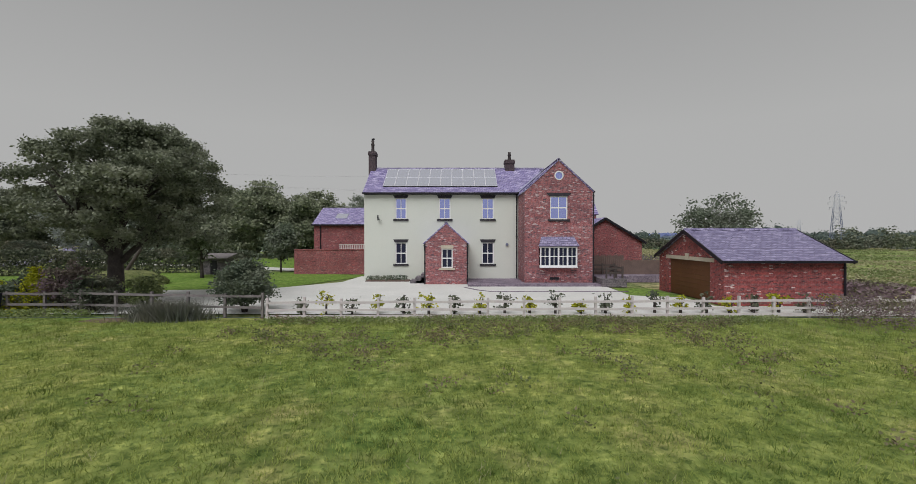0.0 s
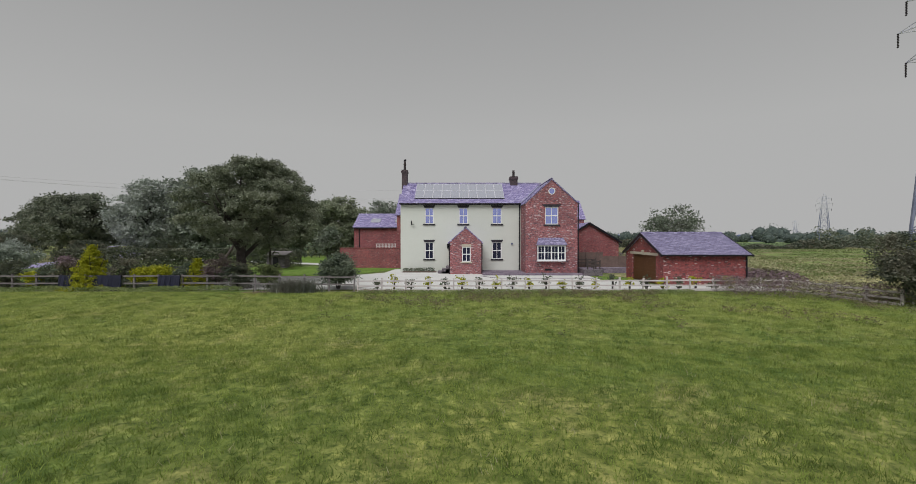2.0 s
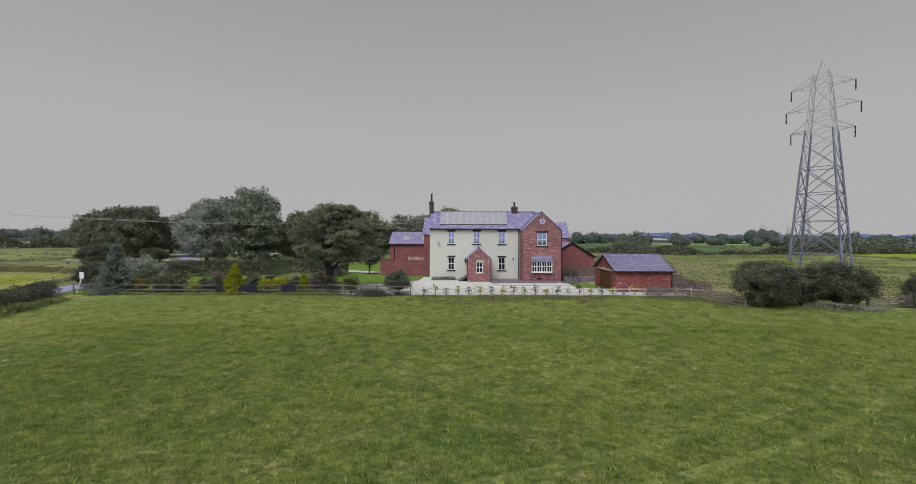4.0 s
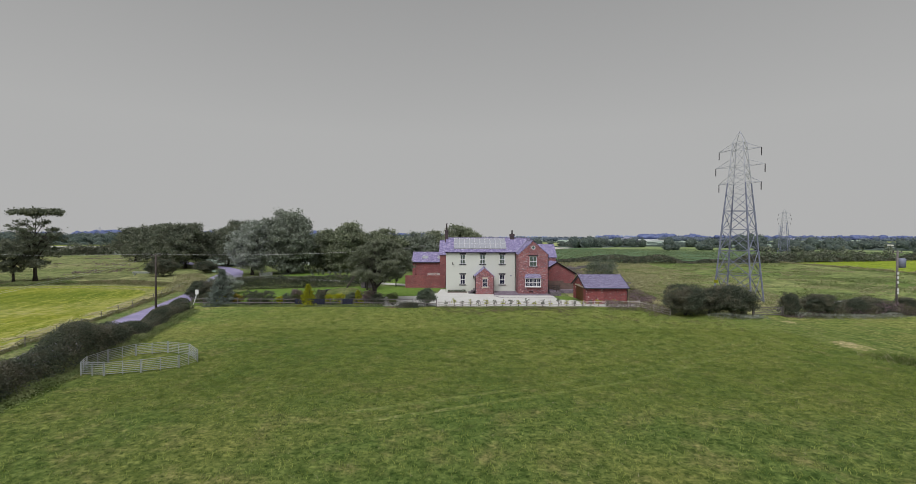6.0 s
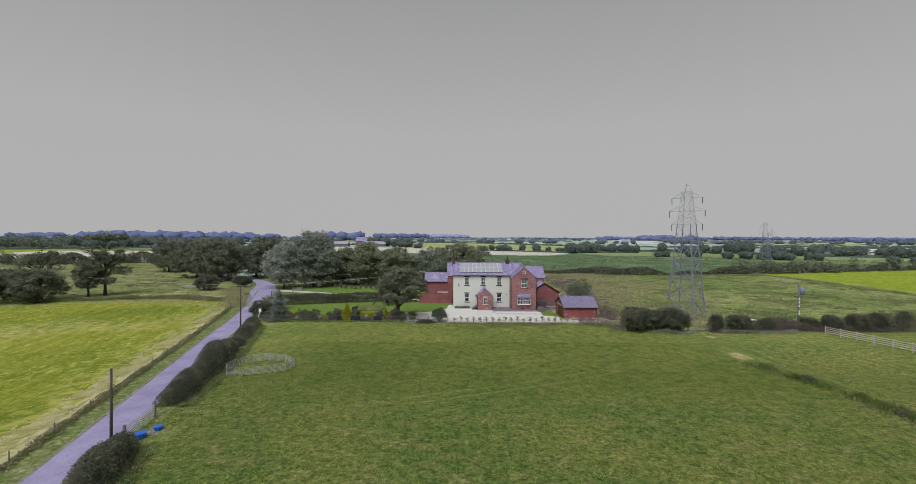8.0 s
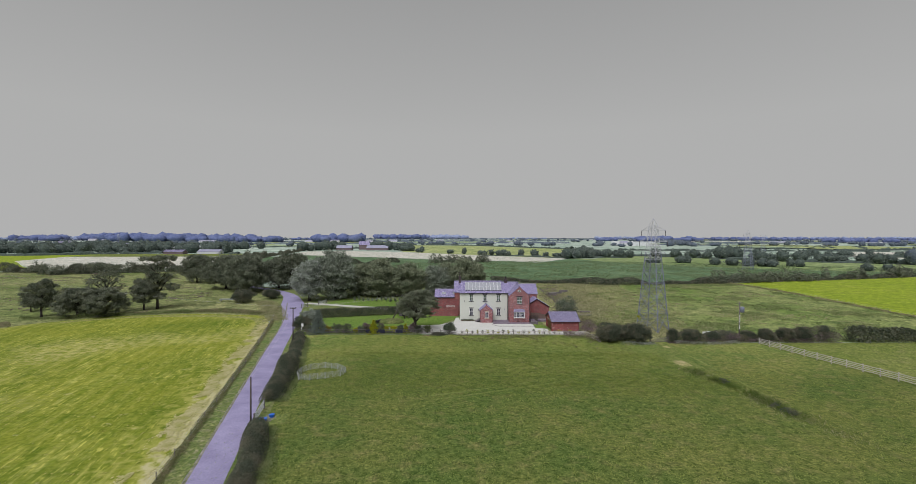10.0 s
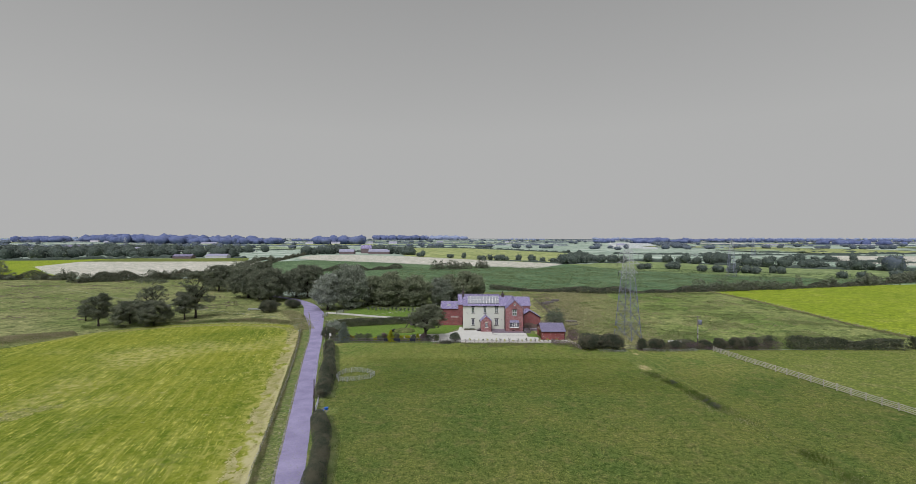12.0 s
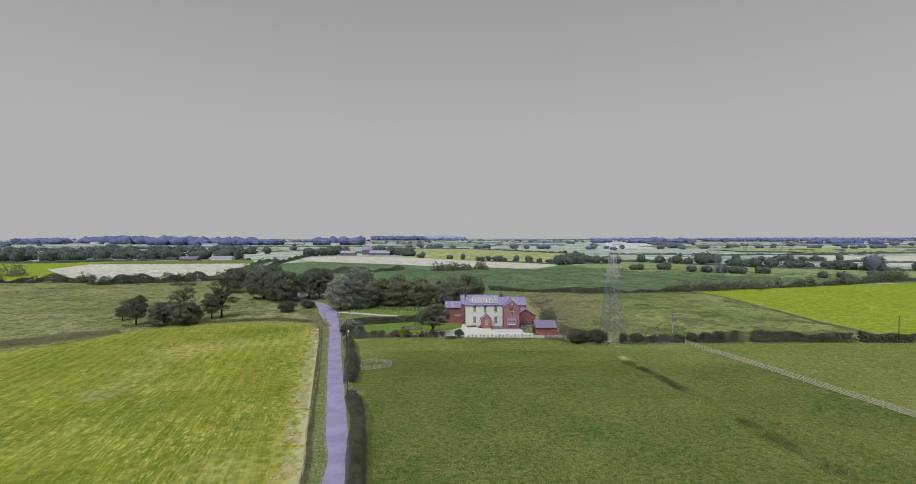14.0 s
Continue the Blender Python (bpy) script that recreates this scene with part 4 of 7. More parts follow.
roof_slope(bm, (WX1 + 0.1, WY - 0.06, WE - 0.06), (WX1 + 0.1, 45.2, WE - 0.06), (WAX, 45.2, WA + 0.05), (WAX, WY - 0.06, WA + 0.05))
roof_slope(bm, (WX0 - 0.12, WY - 0.06, WE - 0.08), (WX0 - 0.12, 40.8, WE - 0.08), (WAX, 44.0, WA + 0.05), (WAX, WY - 0.06, WA + 0.05))
part("wing_roof", bm, "slate", house, "blue-grey slate roof of the wing")
bm = bmesh.new()
prism(bm, [(X1, EAVE + 0.02), (X1, RZ - 0.06), (8.2, RZ - 0.06), (8.2, EAVE + 0.02)], "y", RY - 0.1, RY + 0.1)
part("valley_wall", bm, "slate", house)
bm = bmesh.new()
roof_slope(bm, (X1 + 0.1, YF - 0.25, EAVE - 0.1), (WAX - 0.3, YF - 0.25, EAVE - 0.1), (WAX - 0.1, RY, RZ), (X1 + 0.1, RY, RZ))
part("valley_roof", bm, "slate", house)
ridge_tiles(house, (WAX, WY - 0.05, WA + 0.06), (WAX, 41.0, WA + 0.06))
for s, xe in ((-1, WX0 - 0.1), (1, WX1 + 0.1)):
    bm = bmesh.new()
    beam(bm, (xe, WY - 0.03, WE - 0.1), (WAX, WY - 0.03, WA), 0.06, 0.1)
    part("verge_strip", bm, "bracket", house)
gutter(house, (WX1 + 0.12, WY - 0.05, WE - 0.1), (WX1 + 0.12, 45.0, WE - 0.1), 0.06)
downpipe(house, WX1 + 0.07, WY - 0.03, 0.1, WE - 0.15)
sash(house, *wing_wins[0], WY, splay=0.28)
bm = bmesh.new()
loops = [[bm.verts.new((cx + rr * math.cos(6.2832 * k / 24), yy, cz + rr * math.sin(6.2832 * k / 24))) for k in range(24)] for rr, yy in ((0.27, WY - 0.03), (0.35, WY - 0.03), (0.35, WY + 0.1), (0.27, WY + 0.1))]
for a, b in zip(loops, loops[1:] + loops[:1]):
    for k in range(24):
        bm.faces.new((a[k], a[(k + 1) % 24], b[(k + 1) % 24], b[k]))
rnd = part("round_window", bm, "white", house, "small round white-framed gable window")
bm = bmesh.new()
bmesh.ops.create_circle(bm, cap_ends=True, radius=0.3, segments=24, matrix=pose(cx, WY + 0.08, cz, 90))
part("pane", bm, "glass", rnd)

# lead valley between the main roof and the wing
bm = bmesh.new()
beam(bm, (WX0 - 0.05, YF - 0.22, EAVE - 0.02), (WAX - 0.1, 40.25, WA + 0.06), 0.16, 0.05)
part("valley_lead", bm, "corr", house, "pale lead roof valley")

# bay window of the wing
BY = WY - 0.42
bays = [(6.14 + g * 0.68 + h * 0.30, 6.14 + g * 0.68 + h * 0.30 + 0.26, za, zb) for g in range(4) for h in range(2) for za, zb in ((1.55, 2.2), (2.26, 2.86))]
bm = bmesh.new()
holed(bm, 6.05, 8.86, 1.45, 2.96, BY, BY + 0.09, bays)
bay = part("bay_window", bm, "white", house, "white casement bay window under a slate lean-to")
for a, b, c, d in bays:
    bm = bmesh.new()
    box(bm, a - 0.01, BY + 0.04, c - 0.01, b + 0.01, BY + 0.05, d + 0.01)
    part("pane", bm, "glass_dark", bay)
bm = bmesh.new()
box(bm, 6.03, BY - 0.06, 1.37, 8.88, WY, 1.446)
part("bay_sill", bm, "white", bay)
for x in (6.05, 8.78):
    for z in (1.45, 2.2, 2.86):
        bm = bmesh.new()
        box(bm, x, BY + 0.092, z, x + 0.08, WY, z + 0.08)
        part("side_bar", bm, "white", bay)
bm = bmesh.new()
roof_slope(bm, (5.92, BY - 0.18, 3.02), (8.98, BY - 0.18, 3.02), (8.7, WY - 0.02, 3.72), (6.2, WY - 0.02, 3.72), 0.07)
part("bay_roof", bm, "slate_dark", bay, "small slate lean-to roof")
bm = bmesh.new()
box(bm, 5.96, BY - 0.12, 2.97, 8.94, BY + 0.02, 3.05)
part("bay_fascia", bm, "black", bay)
# black sheet stands for the unlit room behind the bay
bm = bmesh.new()
box(bm, 6.1, WY + 0.29, 1.4, 8.85, WY + 0.32, 3.0)
part("reveal_back", bm, "black", bay)
bm = bmesh.new()
box(bm, 6.85, WY - 0.02, 0.42, 7.55, WY + 0.02, 0.62)
part("air_brick", bm, "black", house)

# porch
PX0, PX1, PY, PAX, PE, PA = -2.68, 0.50, 33.8, -1.09, 3.33, 4.74
bm = bmesh.new()
pw = (-1.45, -0.58, 1.30, 2.80)
holed(bm, PX0, PX1, 0, PE, PY, PY + 0.25, [pw])
part("porch_wall", bm, "brick", house, "red brick porch wall")
for xs in (PX0, PX1 - 0.25):
    bm = bmesh.new()
    box(bm, xs, PY + 0.25, 0, xs + 0.25, YF, PE)
    part("porch_side_wall", bm, "brick", house)
bm = bmesh.new()
prism(bm, [(PX0, PE), (PX1, PE), (PAX, PA)], "y", PY, PY + 0.25)
part("porch_gable", bm, "brick", house)
bm = bmesh.new()
roof_slope(bm, (PX0 - 0.22, PY - 0.05, PE - 0.14), (PX0 - 0.22, YF, PE - 0.14), (PAX, YF, PA + 0.08), (PAX, PY - 0.05, PA + 0.08))
roof_slope(bm, (PX1 + 0.22, PY - 0.05, PE - 0.14), (PX1 + 0.22, YF, PE - 0.14), (PAX, YF, PA + 0.08), (PAX, PY - 0.05, PA + 0.08))
part("porch_roof", bm, "slate", house, "small slate porch roof")
ridge_tiles(house, (PAX, PY - 0.05, PA + 0.1), (PAX, YF, PA + 0.1))
sash(house, *pw, PY, frame_mat="white", header="stone", sill="stone", splay=0.0)
downpipe(house, PX0 - 0.05, PY - 0.02, 0.05, PE - 0.1, 0.05)
downpipe(house, PX1 + 0.05, PY - 0.02, 0.05, PE - 0.1, 0.05)
for k in range(3):
    bm = bmesh.new()
    box(bm, -3.95 + k * 0.42, 34.5, 0, PX0 - 0.01, 36.2, 0.26 * (k + 1))
    part("porch_step", bm, "greystone", house, "grey stone step", False, 0.015)
# wall lantern, alarm box, bracket
bm = bmesh.new()
tube(bm, [(-2.95, 36.9, 2.5), (-2.95, 36.9, 2.62), (-2.95, 36.9, 2.92), (-2.95, 36.9, 3.02), (-2.95, 36.9, 3.1)], [0.04, 0.09, 0.12, 0.15, 0.03], 6)
beam(bm, (-2.95, 36.9, 2.55), (-2.95, 37.1, 2.55), 0.04)
part("wall_lantern", bm, "black", house, "black wall lantern")
bm = bmesh.new()
tube(bm, [(3.98, 36.98, 3.08), (3.98, 37.1, 3.08)], [0.12, 0.12], 10)
part("alarm_box", bm, "steel", house, "small round grey alarm box")
bm = bmesh.new()
beam(bm, (-6.9, 37.1, 5.35), (-6.9, 36.8, 5.35), 0.06)
beam(bm, (-6.9, 36.85, 5.1), (-6.9, 36.85, 5.55), 0.09)
beam(bm, (-6.9, 36.85, 5.2), (-6.6, 36.85, 5.1), 0.05)
part("wall_bracket", bm, "black", house, "black iron wall bracket")

# rear ranges seen over the front roof
bm = bmesh.new()
box(bm, -9.6, 45.0, 0, 4.2, 53, 6.65)
part("rear_wall", bm, "brick_plain", house, "red brick rear wall")
bm = bmesh.new()
roof_slope(bm, (-9.8, 44.8, 6.6), (4.3, 44.8, 6.6), (4.3, 49, 9.5), (-9.8, 49, 9.5))
roof_slope(bm, (-9.8, 53.2, 6.6), (4.3, 53.2, 6.6), (4.3, 49, 9.5), (-9.8, 49, 9.5))
part("rear_roof", bm, "slate", house, "slate roof of the rear range")
ridge_tiles(house, (-9.8, 49, 9.53), (4.3, 49, 9.53))
for xg in (-9.6, 3.9):
    bm = bmesh.new()
    prism(bm, [(45.0, 6.65), (53.0, 6.65), (49, 9.38)], "x", xg, xg + 0.3)
    part("rear_gable", bm, "brick_plain", house)
bm = bmesh.new()
box(bm, 4.2, 46, 0, 14.3, 52, 6.15)
part("rear_wing_wall", bm, "brick", house)
bm = bmesh.new()
roof_slope(bm, (4.2, 45.8, 6.1), (14.5, 45.8, 6.1), (14.5, 49, 8.75), (4.2, 49, 8.75))
roof_slope(bm, (4.2, 52.2, 6.1), (14.5, 52.2, 6.1), (14.5, 49, 8.75), (4.2, 49, 8.75))
part("rear_wing_roof", bm, "slate", house)
bm = bmesh.new()
prism(bm, [(46.0, 6.15), (52.0, 6.15), (49, 8.65)], "x", 14.0, 14.3)
part("rear_wing_gable", bm, "brick", house)

# terrace and steps before the wing
terrace = thing("terrace", 6.0, 32.5, 0.0, "low mauve paved terrace in front of the house", "terrace", "", "structure")
bm = bmesh.new()
box(bm, 0.56, 32.2, 0, 10.38, 33.48, 0.2)
box(bm, 0.56, 33.48, 0, 4.92, 37.08, 0.196)
part("terrace_slab", bm, "paving", terrace, "", False, 0.02)
bm = bmesh.new()
prism(bm, [(1.1, 29.9), (2.0, 29.0), (11.2, 29.0), (11.2, 29.15), (2.1, 29.15), (1.25, 30.0), (0.4, 31.6), (0.25, 31.5)], "z", 0.0, 0.07)
part("kerb", bm, "paving", terrace)
bed = thing("flower_bed", -5.8, 36.0, 0, "narrow planted bed below the cream wall", "bed", "", "structure")
bm = bmesh.new()
box(bm, -7.8, 35.9, 0, -4.2, 37.05, 0.12)
part("bed_soil", bm, "soil", bed, "", False, 0.03)
low_wall = thing("garden_wall", 11.8, 33.0, 0, "low grey stone retaining wall beside the terrace", "wall", "", "structure")
bm = bmesh.new()
box(bm, 10.4, 32.0, 0, 12.2, 32.35, 0.62)
box(bm, 10.4, 32.35, 0, 10.75, 33.4, 0.62)
part("walling", bm, "greystone", low_wall, "", False, 0.015)
bm = bmesh.new()
prism(bm, [(10.75, 32.36), (12.2, 32.36), (12.2, 35.6), (17.0, 35.6), (17.0, 37.9), (10.75, 37.9)], "z", 0.0, 0.55)
part("raised_patio", bm, "paving", low_wall)


def timber_railing(points, label):
    """Dark posts with two rails on the raised patio."""
    r = thing("timber_railing", points[0][0], points[0][1], 0.55, label, "railing")
    for (ax, ay), (bx, by) in zip(points, points[1:]):
        for z in (1.02, 1.36):
            bm = bmesh.new()
            beam(bm, (ax, ay - 0.06, z), (bx, by - 0.06, z), 0.04, 0.11)
            part("rail", bm, "darkwood", r)
    for x, y in points:
        bm = bmesh.new()
        beam(bm, (x, y, 0.5), (x, y, 1.5), 0.11)
        part("post", bm, "darkwood", r)
    return r


timber_railing([(10.9, 32.6), (11.5, 32.6), (12.1, 32.6), (12.1, 33.9), (12.1, 35.2)], "dark brown timber railing along the raised patio")
timber_railing([(10.9, 36.6), (11.9, 36.6), (12.9, 36.6)], "dark brown timber railing at the back of the patio")

# gabled brick outbuilding beside the wing
side = thing("brick_outbuilding", 13.2, 43.0, 0, "low gabled red brick outbuilding with a slate roof", "outbuilding")
bm = bmesh.new()
box(bm, 9.9, 40.0, 0, 16.6, 45.75, 3.3)
part("wall", bm, "brick_plain", side)
bm = bmesh.new()
prism(bm, [(9.9, 3.3), (16.6, 3.3), (13.2, 5.35)], "y", 40.0, 45.75)
part("gable_wall", bm, "brick_plain", side)
for xe in (9.6, 16.9):
    bm = bmesh.new()
    roof_slope(bm, (xe, 39.8, 3.25), (xe, 45.8, 3.25), (13.2, 45.8, 5.5), (13.2, 39.8, 5.5))
    part("roof", bm, "slate", side)
    bm = bmesh.new()
    beam(bm, (xe, 39.77, 3.16), (13.2, 39.77, 5.4), 0.05, 0.2)
    part("bargeboard", bm, "black", side, "black bargeboard")

screen = thing("patio_fence", 14.5, 36.5, 0.5, "brown vertical-board fence behind the patio", "fence")
for k in range(36):
    bm = bmesh.new()
    x = 10.9 + k * 0.17
    h = 2.15 if k < 17 else 1.75
    box(bm, x, 36.9, 0.5, x + 0.155, 36.94, h + 0.03 * math.sin(k * 2.1))
    part("board", bm, "brownwood", screen)
bm = bmesh.new()
for z in (0.9, 1.6):
    beam(bm, (10.9, 36.97, z), (17.0, 36.97, z), 0.06, 0.09)
part("rail", bm, "brownwood", screen)

# long outbuilding to the left, with its yard wall
barn = thing("brick_barn", -12.0, 49.0, 0, "single-storey red brick barn with slate roof and rooflights", "outbuilding")
bm = bmesh.new()
box(bm, -15.3, 46.2, 0, -8.2, 54, 5.05)
part("wall", bm, "brick_plain", barn)
for xg in (-15.3, -8.5):
    bm = bmesh.new()
    prism(bm, [(46.2, 5.05), (54.0, 5.05), (50.1, 6.95)], "x", xg, xg + 0.3)
    part("gable_wall", bm, "brick_plain", barn)
bm = bmesh.new()
roof_slope(bm, (-15.5, 46.0, 5.0), (-8.0, 46.0, 5.0), (-8.0, 50.1, 7.05), (-15.5, 50.1, 7.05))
roof_slope(bm, (-15.5, 54.2, 5.0), (-8.0, 54.2, 5.0), (-8.0, 50.1, 7.05), (-15.5, 50.1, 7.05))
part("roof", bm, "slate", barn)
gutter(barn, (-15.5, 45.95, 4.98), (-8.0, 45.95, 4.98), 0.07)
downpipe(barn, -14.6, 46.12, 0, 4.9)
for x in (-13.4, -10.2):
    bm = bmesh.new()
    roof_slope(bm, (x, 47.35, 5.73), (x + 1.25, 47.35, 5.73), (x + 1.25, 48.5, 6.3), (x, 48.5, 6.3), 0.05)
    part("rooflight", bm, "panel", barn, "pale rooflight flush with the slates")
yard = thing("yard_wall", -12.5, 44.0, 0, "red brick yard wall with a timber trellis", "wall", "", "structure")
bm = bmesh.new()
box(bm, -16.5, 43.8, 0, -8.5, 44.05, 2.4)
box(bm, -16.5, 43.76, 2.4, -8.5, 44.09, 2.5)
part("walling", bm, "brick_plain", yard)
trellis = thing("trellis", -10.7, 44.0, 2.5, "pale timber trellis panel on the yard wall", "trellis")
for k in range(14):
    bm = bmesh.new()
    box(bm, -12.0 + k * 0.18, 43.9, 2.5, -11.93 + k * 0.18, 43.93, 3.0)
    part("slat", bm, "newwood", trellis)
bm = bmesh.new()
for z in (2.6, 2.95):
    beam(bm, (-12.02, 43.94, z), (-9.55, 43.94, z), 0.05, 0.06)
part("rail", bm, "newwood", trellis)

# garage
garage = thing("garage", 17.2, 26.8, 0, "detached red brick garage with slate roof and brown door", "garage")
GX0, GX1, GY0, GY1, GE, GRY, GRZ = 13.95, 20.4, 23.05, 30.6, 2.42, 26.83, 4.12
for bounds in ((GX0, GY0, 0, GX1, GY0 + 0.25, GE), (GX0, GY1 - 0.25, 0, GX1, GY1, GE), (GX1 - 0.25, GY0 + 0.25, 0, GX1, GY1 - 0.25, GE),
               (GX0, GY0 + 0.25, 0, GX0 + 0.25, 24.35, GE), (GX0, 29.2, 0, GX0 + 0.25, GY1 - 0.25, GE), (GX0, 24.35, 2.28, GX0 + 0.25, 29.2, GE)):
    bm = bmesh.new()
    box(bm, *bounds)
    part("wall", bm, "brick_new", garage, "red brick wall with scattered pale bricks")
for xg in (GX0, GX1 - 0.25):
    bm = bmesh.new()
    prism(bm, [(GY0, GE), (GY1, GE), (GRY, GRZ - 0.1)], "x", xg, xg + 0.25)
    part("gable_wall", bm, "brick_new", garage)
bm = bmesh.new()
roof_slope(bm, (13.72, 22.8, GE - 0.02), (20.66, 22.8, GE - 0.02), (20.66, GRY, GRZ), (13.72, GRY, GRZ))
roof_slope(bm, (13.72, 30.85, GE - 0.02), (20.66, 30.85, GE - 0.02), (20.66, GRY, GRZ), (13.72, GRY, GRZ))
part("roof", bm, "slate_dark", garage, "grey-blue slate garage roof")
ridge_tiles(garage, (13.72, GRY, GRZ + 0.02), (20.66, GRY, GRZ + 0.02))
gutter(garage, (13.7, 22.74, GE - 0.06), (20.7, 22.74, GE - 0.06), 0.08)
for xv in (13.69, 20.69):
    for ye in (22.78, 30.87):
        bm = bmesh.new()
        beam(bm, (xv, ye, GE - 0.09), (xv, GRY, GRZ - 0.08), 0.05, 0.2)
        part("bargeboard", bm, "black", garage, "black bargeboard")
downpipe(garage, 20.3, 22.95, 0, GE - 0.1)
bm = bmesh.new()
box(bm, GX0 - 0.03, 23.95, 2.28, GX0 + 0.1, 29.6, 2.5)
prism(bm, [(26.65, 2.28), (26.95, 2.28), (27.02, 2.68), (26.58, 2.68)], "x", GX0 - 0.07, GX0 + 0.02)
part("lintel", bm, "stone", garage, "pale stone lintel with keystone")
door = None
for k in range(8):
    bm = bmesh.new()
    box(bm, GX0 + 0.12, 24.37, 0.03 + k * 0.282, GX0 + 0.17, 29.18, 0.03 + k * 0.282 + 0.277)
    if door is None:
        door = part("garage_door", bm, "door_brown", garage, "brown sectional garage door")
    else:
        part("door_section", bm, "door_brown", door)


# ---- fences ----
def rail_fence(name, points, spacing, rails, height, material, label, gap=0.0, board=False):
    """Posts with rails along a line on the ground."""
    f = thing(name, points[0][0], points[0][1], 0, label, "fence")
    rng = random.Random(len(points) + int(points[0][0]))
    for (ax, ay), (bx, by) in zip(points, points[1:]):
        d = Vector((bx - ax, by - ay))
        n = max(1, round(d.length / spacing))
        tops = []
        for k in range(n + 1):
            p = Vector((ax, ay)) + d * k / n
            tops.append((p, height + rng.uniform(-0.03, 0.05)))
            bm = bmesh.new()
            lx, ly = rng.uniform(-0.03, 0.03), rng.uniform(-0.03, 0.03)
            beam(bm, (p.x, p.y, -0.1), (p.x + lx, p.y + ly, tops[-1][1]), 0.12, 0.1)
            if k < n or (bx, by) == points[-1]:
                part("post", bm, material, f)
            else:
                bm.free()
        nrm = Vector((d.y, -d.x)).normalized() * 0.08
        for (p, _), (q, _) in zip(tops, tops[1:]):
            for z in rails:
                bm = bmesh.new()
                j1, j2 = rng.uniform(-0.02, 0.02), rng.uniform(-0.02, 0.02)
                beam(bm, (p.x + nrm.x, p.y + nrm.y, z + j1), (q.x + nrm.x, q.y + nrm.y, z + j2), 0.04, 0.105)
                part("rail", bm, material, f)
            if board:
                bm = bmesh.new()
                beam(bm, (p.x + nrm.x * 1.2, p.y + nrm.y * 1.2, 0.1), (q.x + nrm.x * 1.2, q.y + nrm.y * 1.2, 0.1), 0.04, 0.15)
                part("gravel_board", bm, material, f)
    return f


rail_fence("white_rail_fence", [(-8.75, 19.4), (21.0, 20.1), (22.2, 12.9)], 1.7, (0.40, 0.74), 0.92, "newwood", "pale new post-and-rail fence along the gravel drive", board=True)
rail_fence("old_rail_fence", [(-45.5, 20.4), (-30, 20.3), (-18, 20.5), (-9.0, 19.5)], 1.72, (0.48, 1.0), 1.12, "oldwood", "weathered grey post-and-rail fence along the garden")
rail_fence("field_rail_fence", [(55.2, 11.0), (57.8, -1), (61, -13), (67.5, -42), (80, -95)], 2.4, (0.35, 0.65, 0.95, 1.25), 1.4, "newwood", "four-rail timber fence across the meadow")


rail_fence("yard_fence", [(17.2, 46.5), (24.8, 47.5), (25.0, 74), (25.4, 102)], 2.4, (0.4, 0.75, 1.1), 1.25, "oldwood", "grey timber fence along the back yard")


def stock_fence(name, points, spacing, label):
    """Slim posts with three thin wires."""
    f = thing(name, points[0][0], points[0][1], 0, label, "fence")
    line = smooth_line(points, spacing)
    for k, p in enumerate(line):
        bm = bmesh.new()
        beam(bm, (p.x, p.y, -0.1), (p.x + 0.02 * math.sin(k * 3), p.y, 0.95 + 0.05 * math.sin(k * 5)), 0.06)
        part("post", bm, "oldwood", f)
    for z in (0.35, 0.7, 1.02):
        bm = bmesh.new()
        tube(bm, [(p.x, p.y - 0.05, z) for p in line], [0.012] * len(line), 4)
        part("wire", bm, "hurdle", f)


def timber_stack(x, y, rz, n, label):
    s = thing("timber_stack", 0, 0, 0, label, "stack")
    rng = random.Random(int(x * 7))
    for k in range(n):
        bm = bmesh.new()
        z = 0.12 + 0.26 * k
        box(bm, -1.6 + rng.uniform(-0.2, 0.2), -0.6, z, 1.6 + rng.uniform(-0.2, 0.2), 0.6, z + 0.2)
        part("plank", bm, "oldwood", s)
        bm = bmesh.new()
        box(bm, -1.2, -0.6, z - 0.06, -1.05, 0.6, z)
        box(bm, 1.05, -0.6, z - 0.06, 1.2, 0.6, z)
        part("bearer", bm, "oldwood", s)
    s.matrix_basis = pose(x, y, 0, 0, 0, rz)


for x, y, rz, n in ((27.5, 43.0, 10, 2), (28.5, 47.5, -8, 3), (27.6, 88.0, 20, 4), (30.5, 92.0, -15, 3), (33.5, 96.0, 5, 4)):
    timber_stack(x, y, rz, n, "weathered stack of pale sawn timber behind the house")


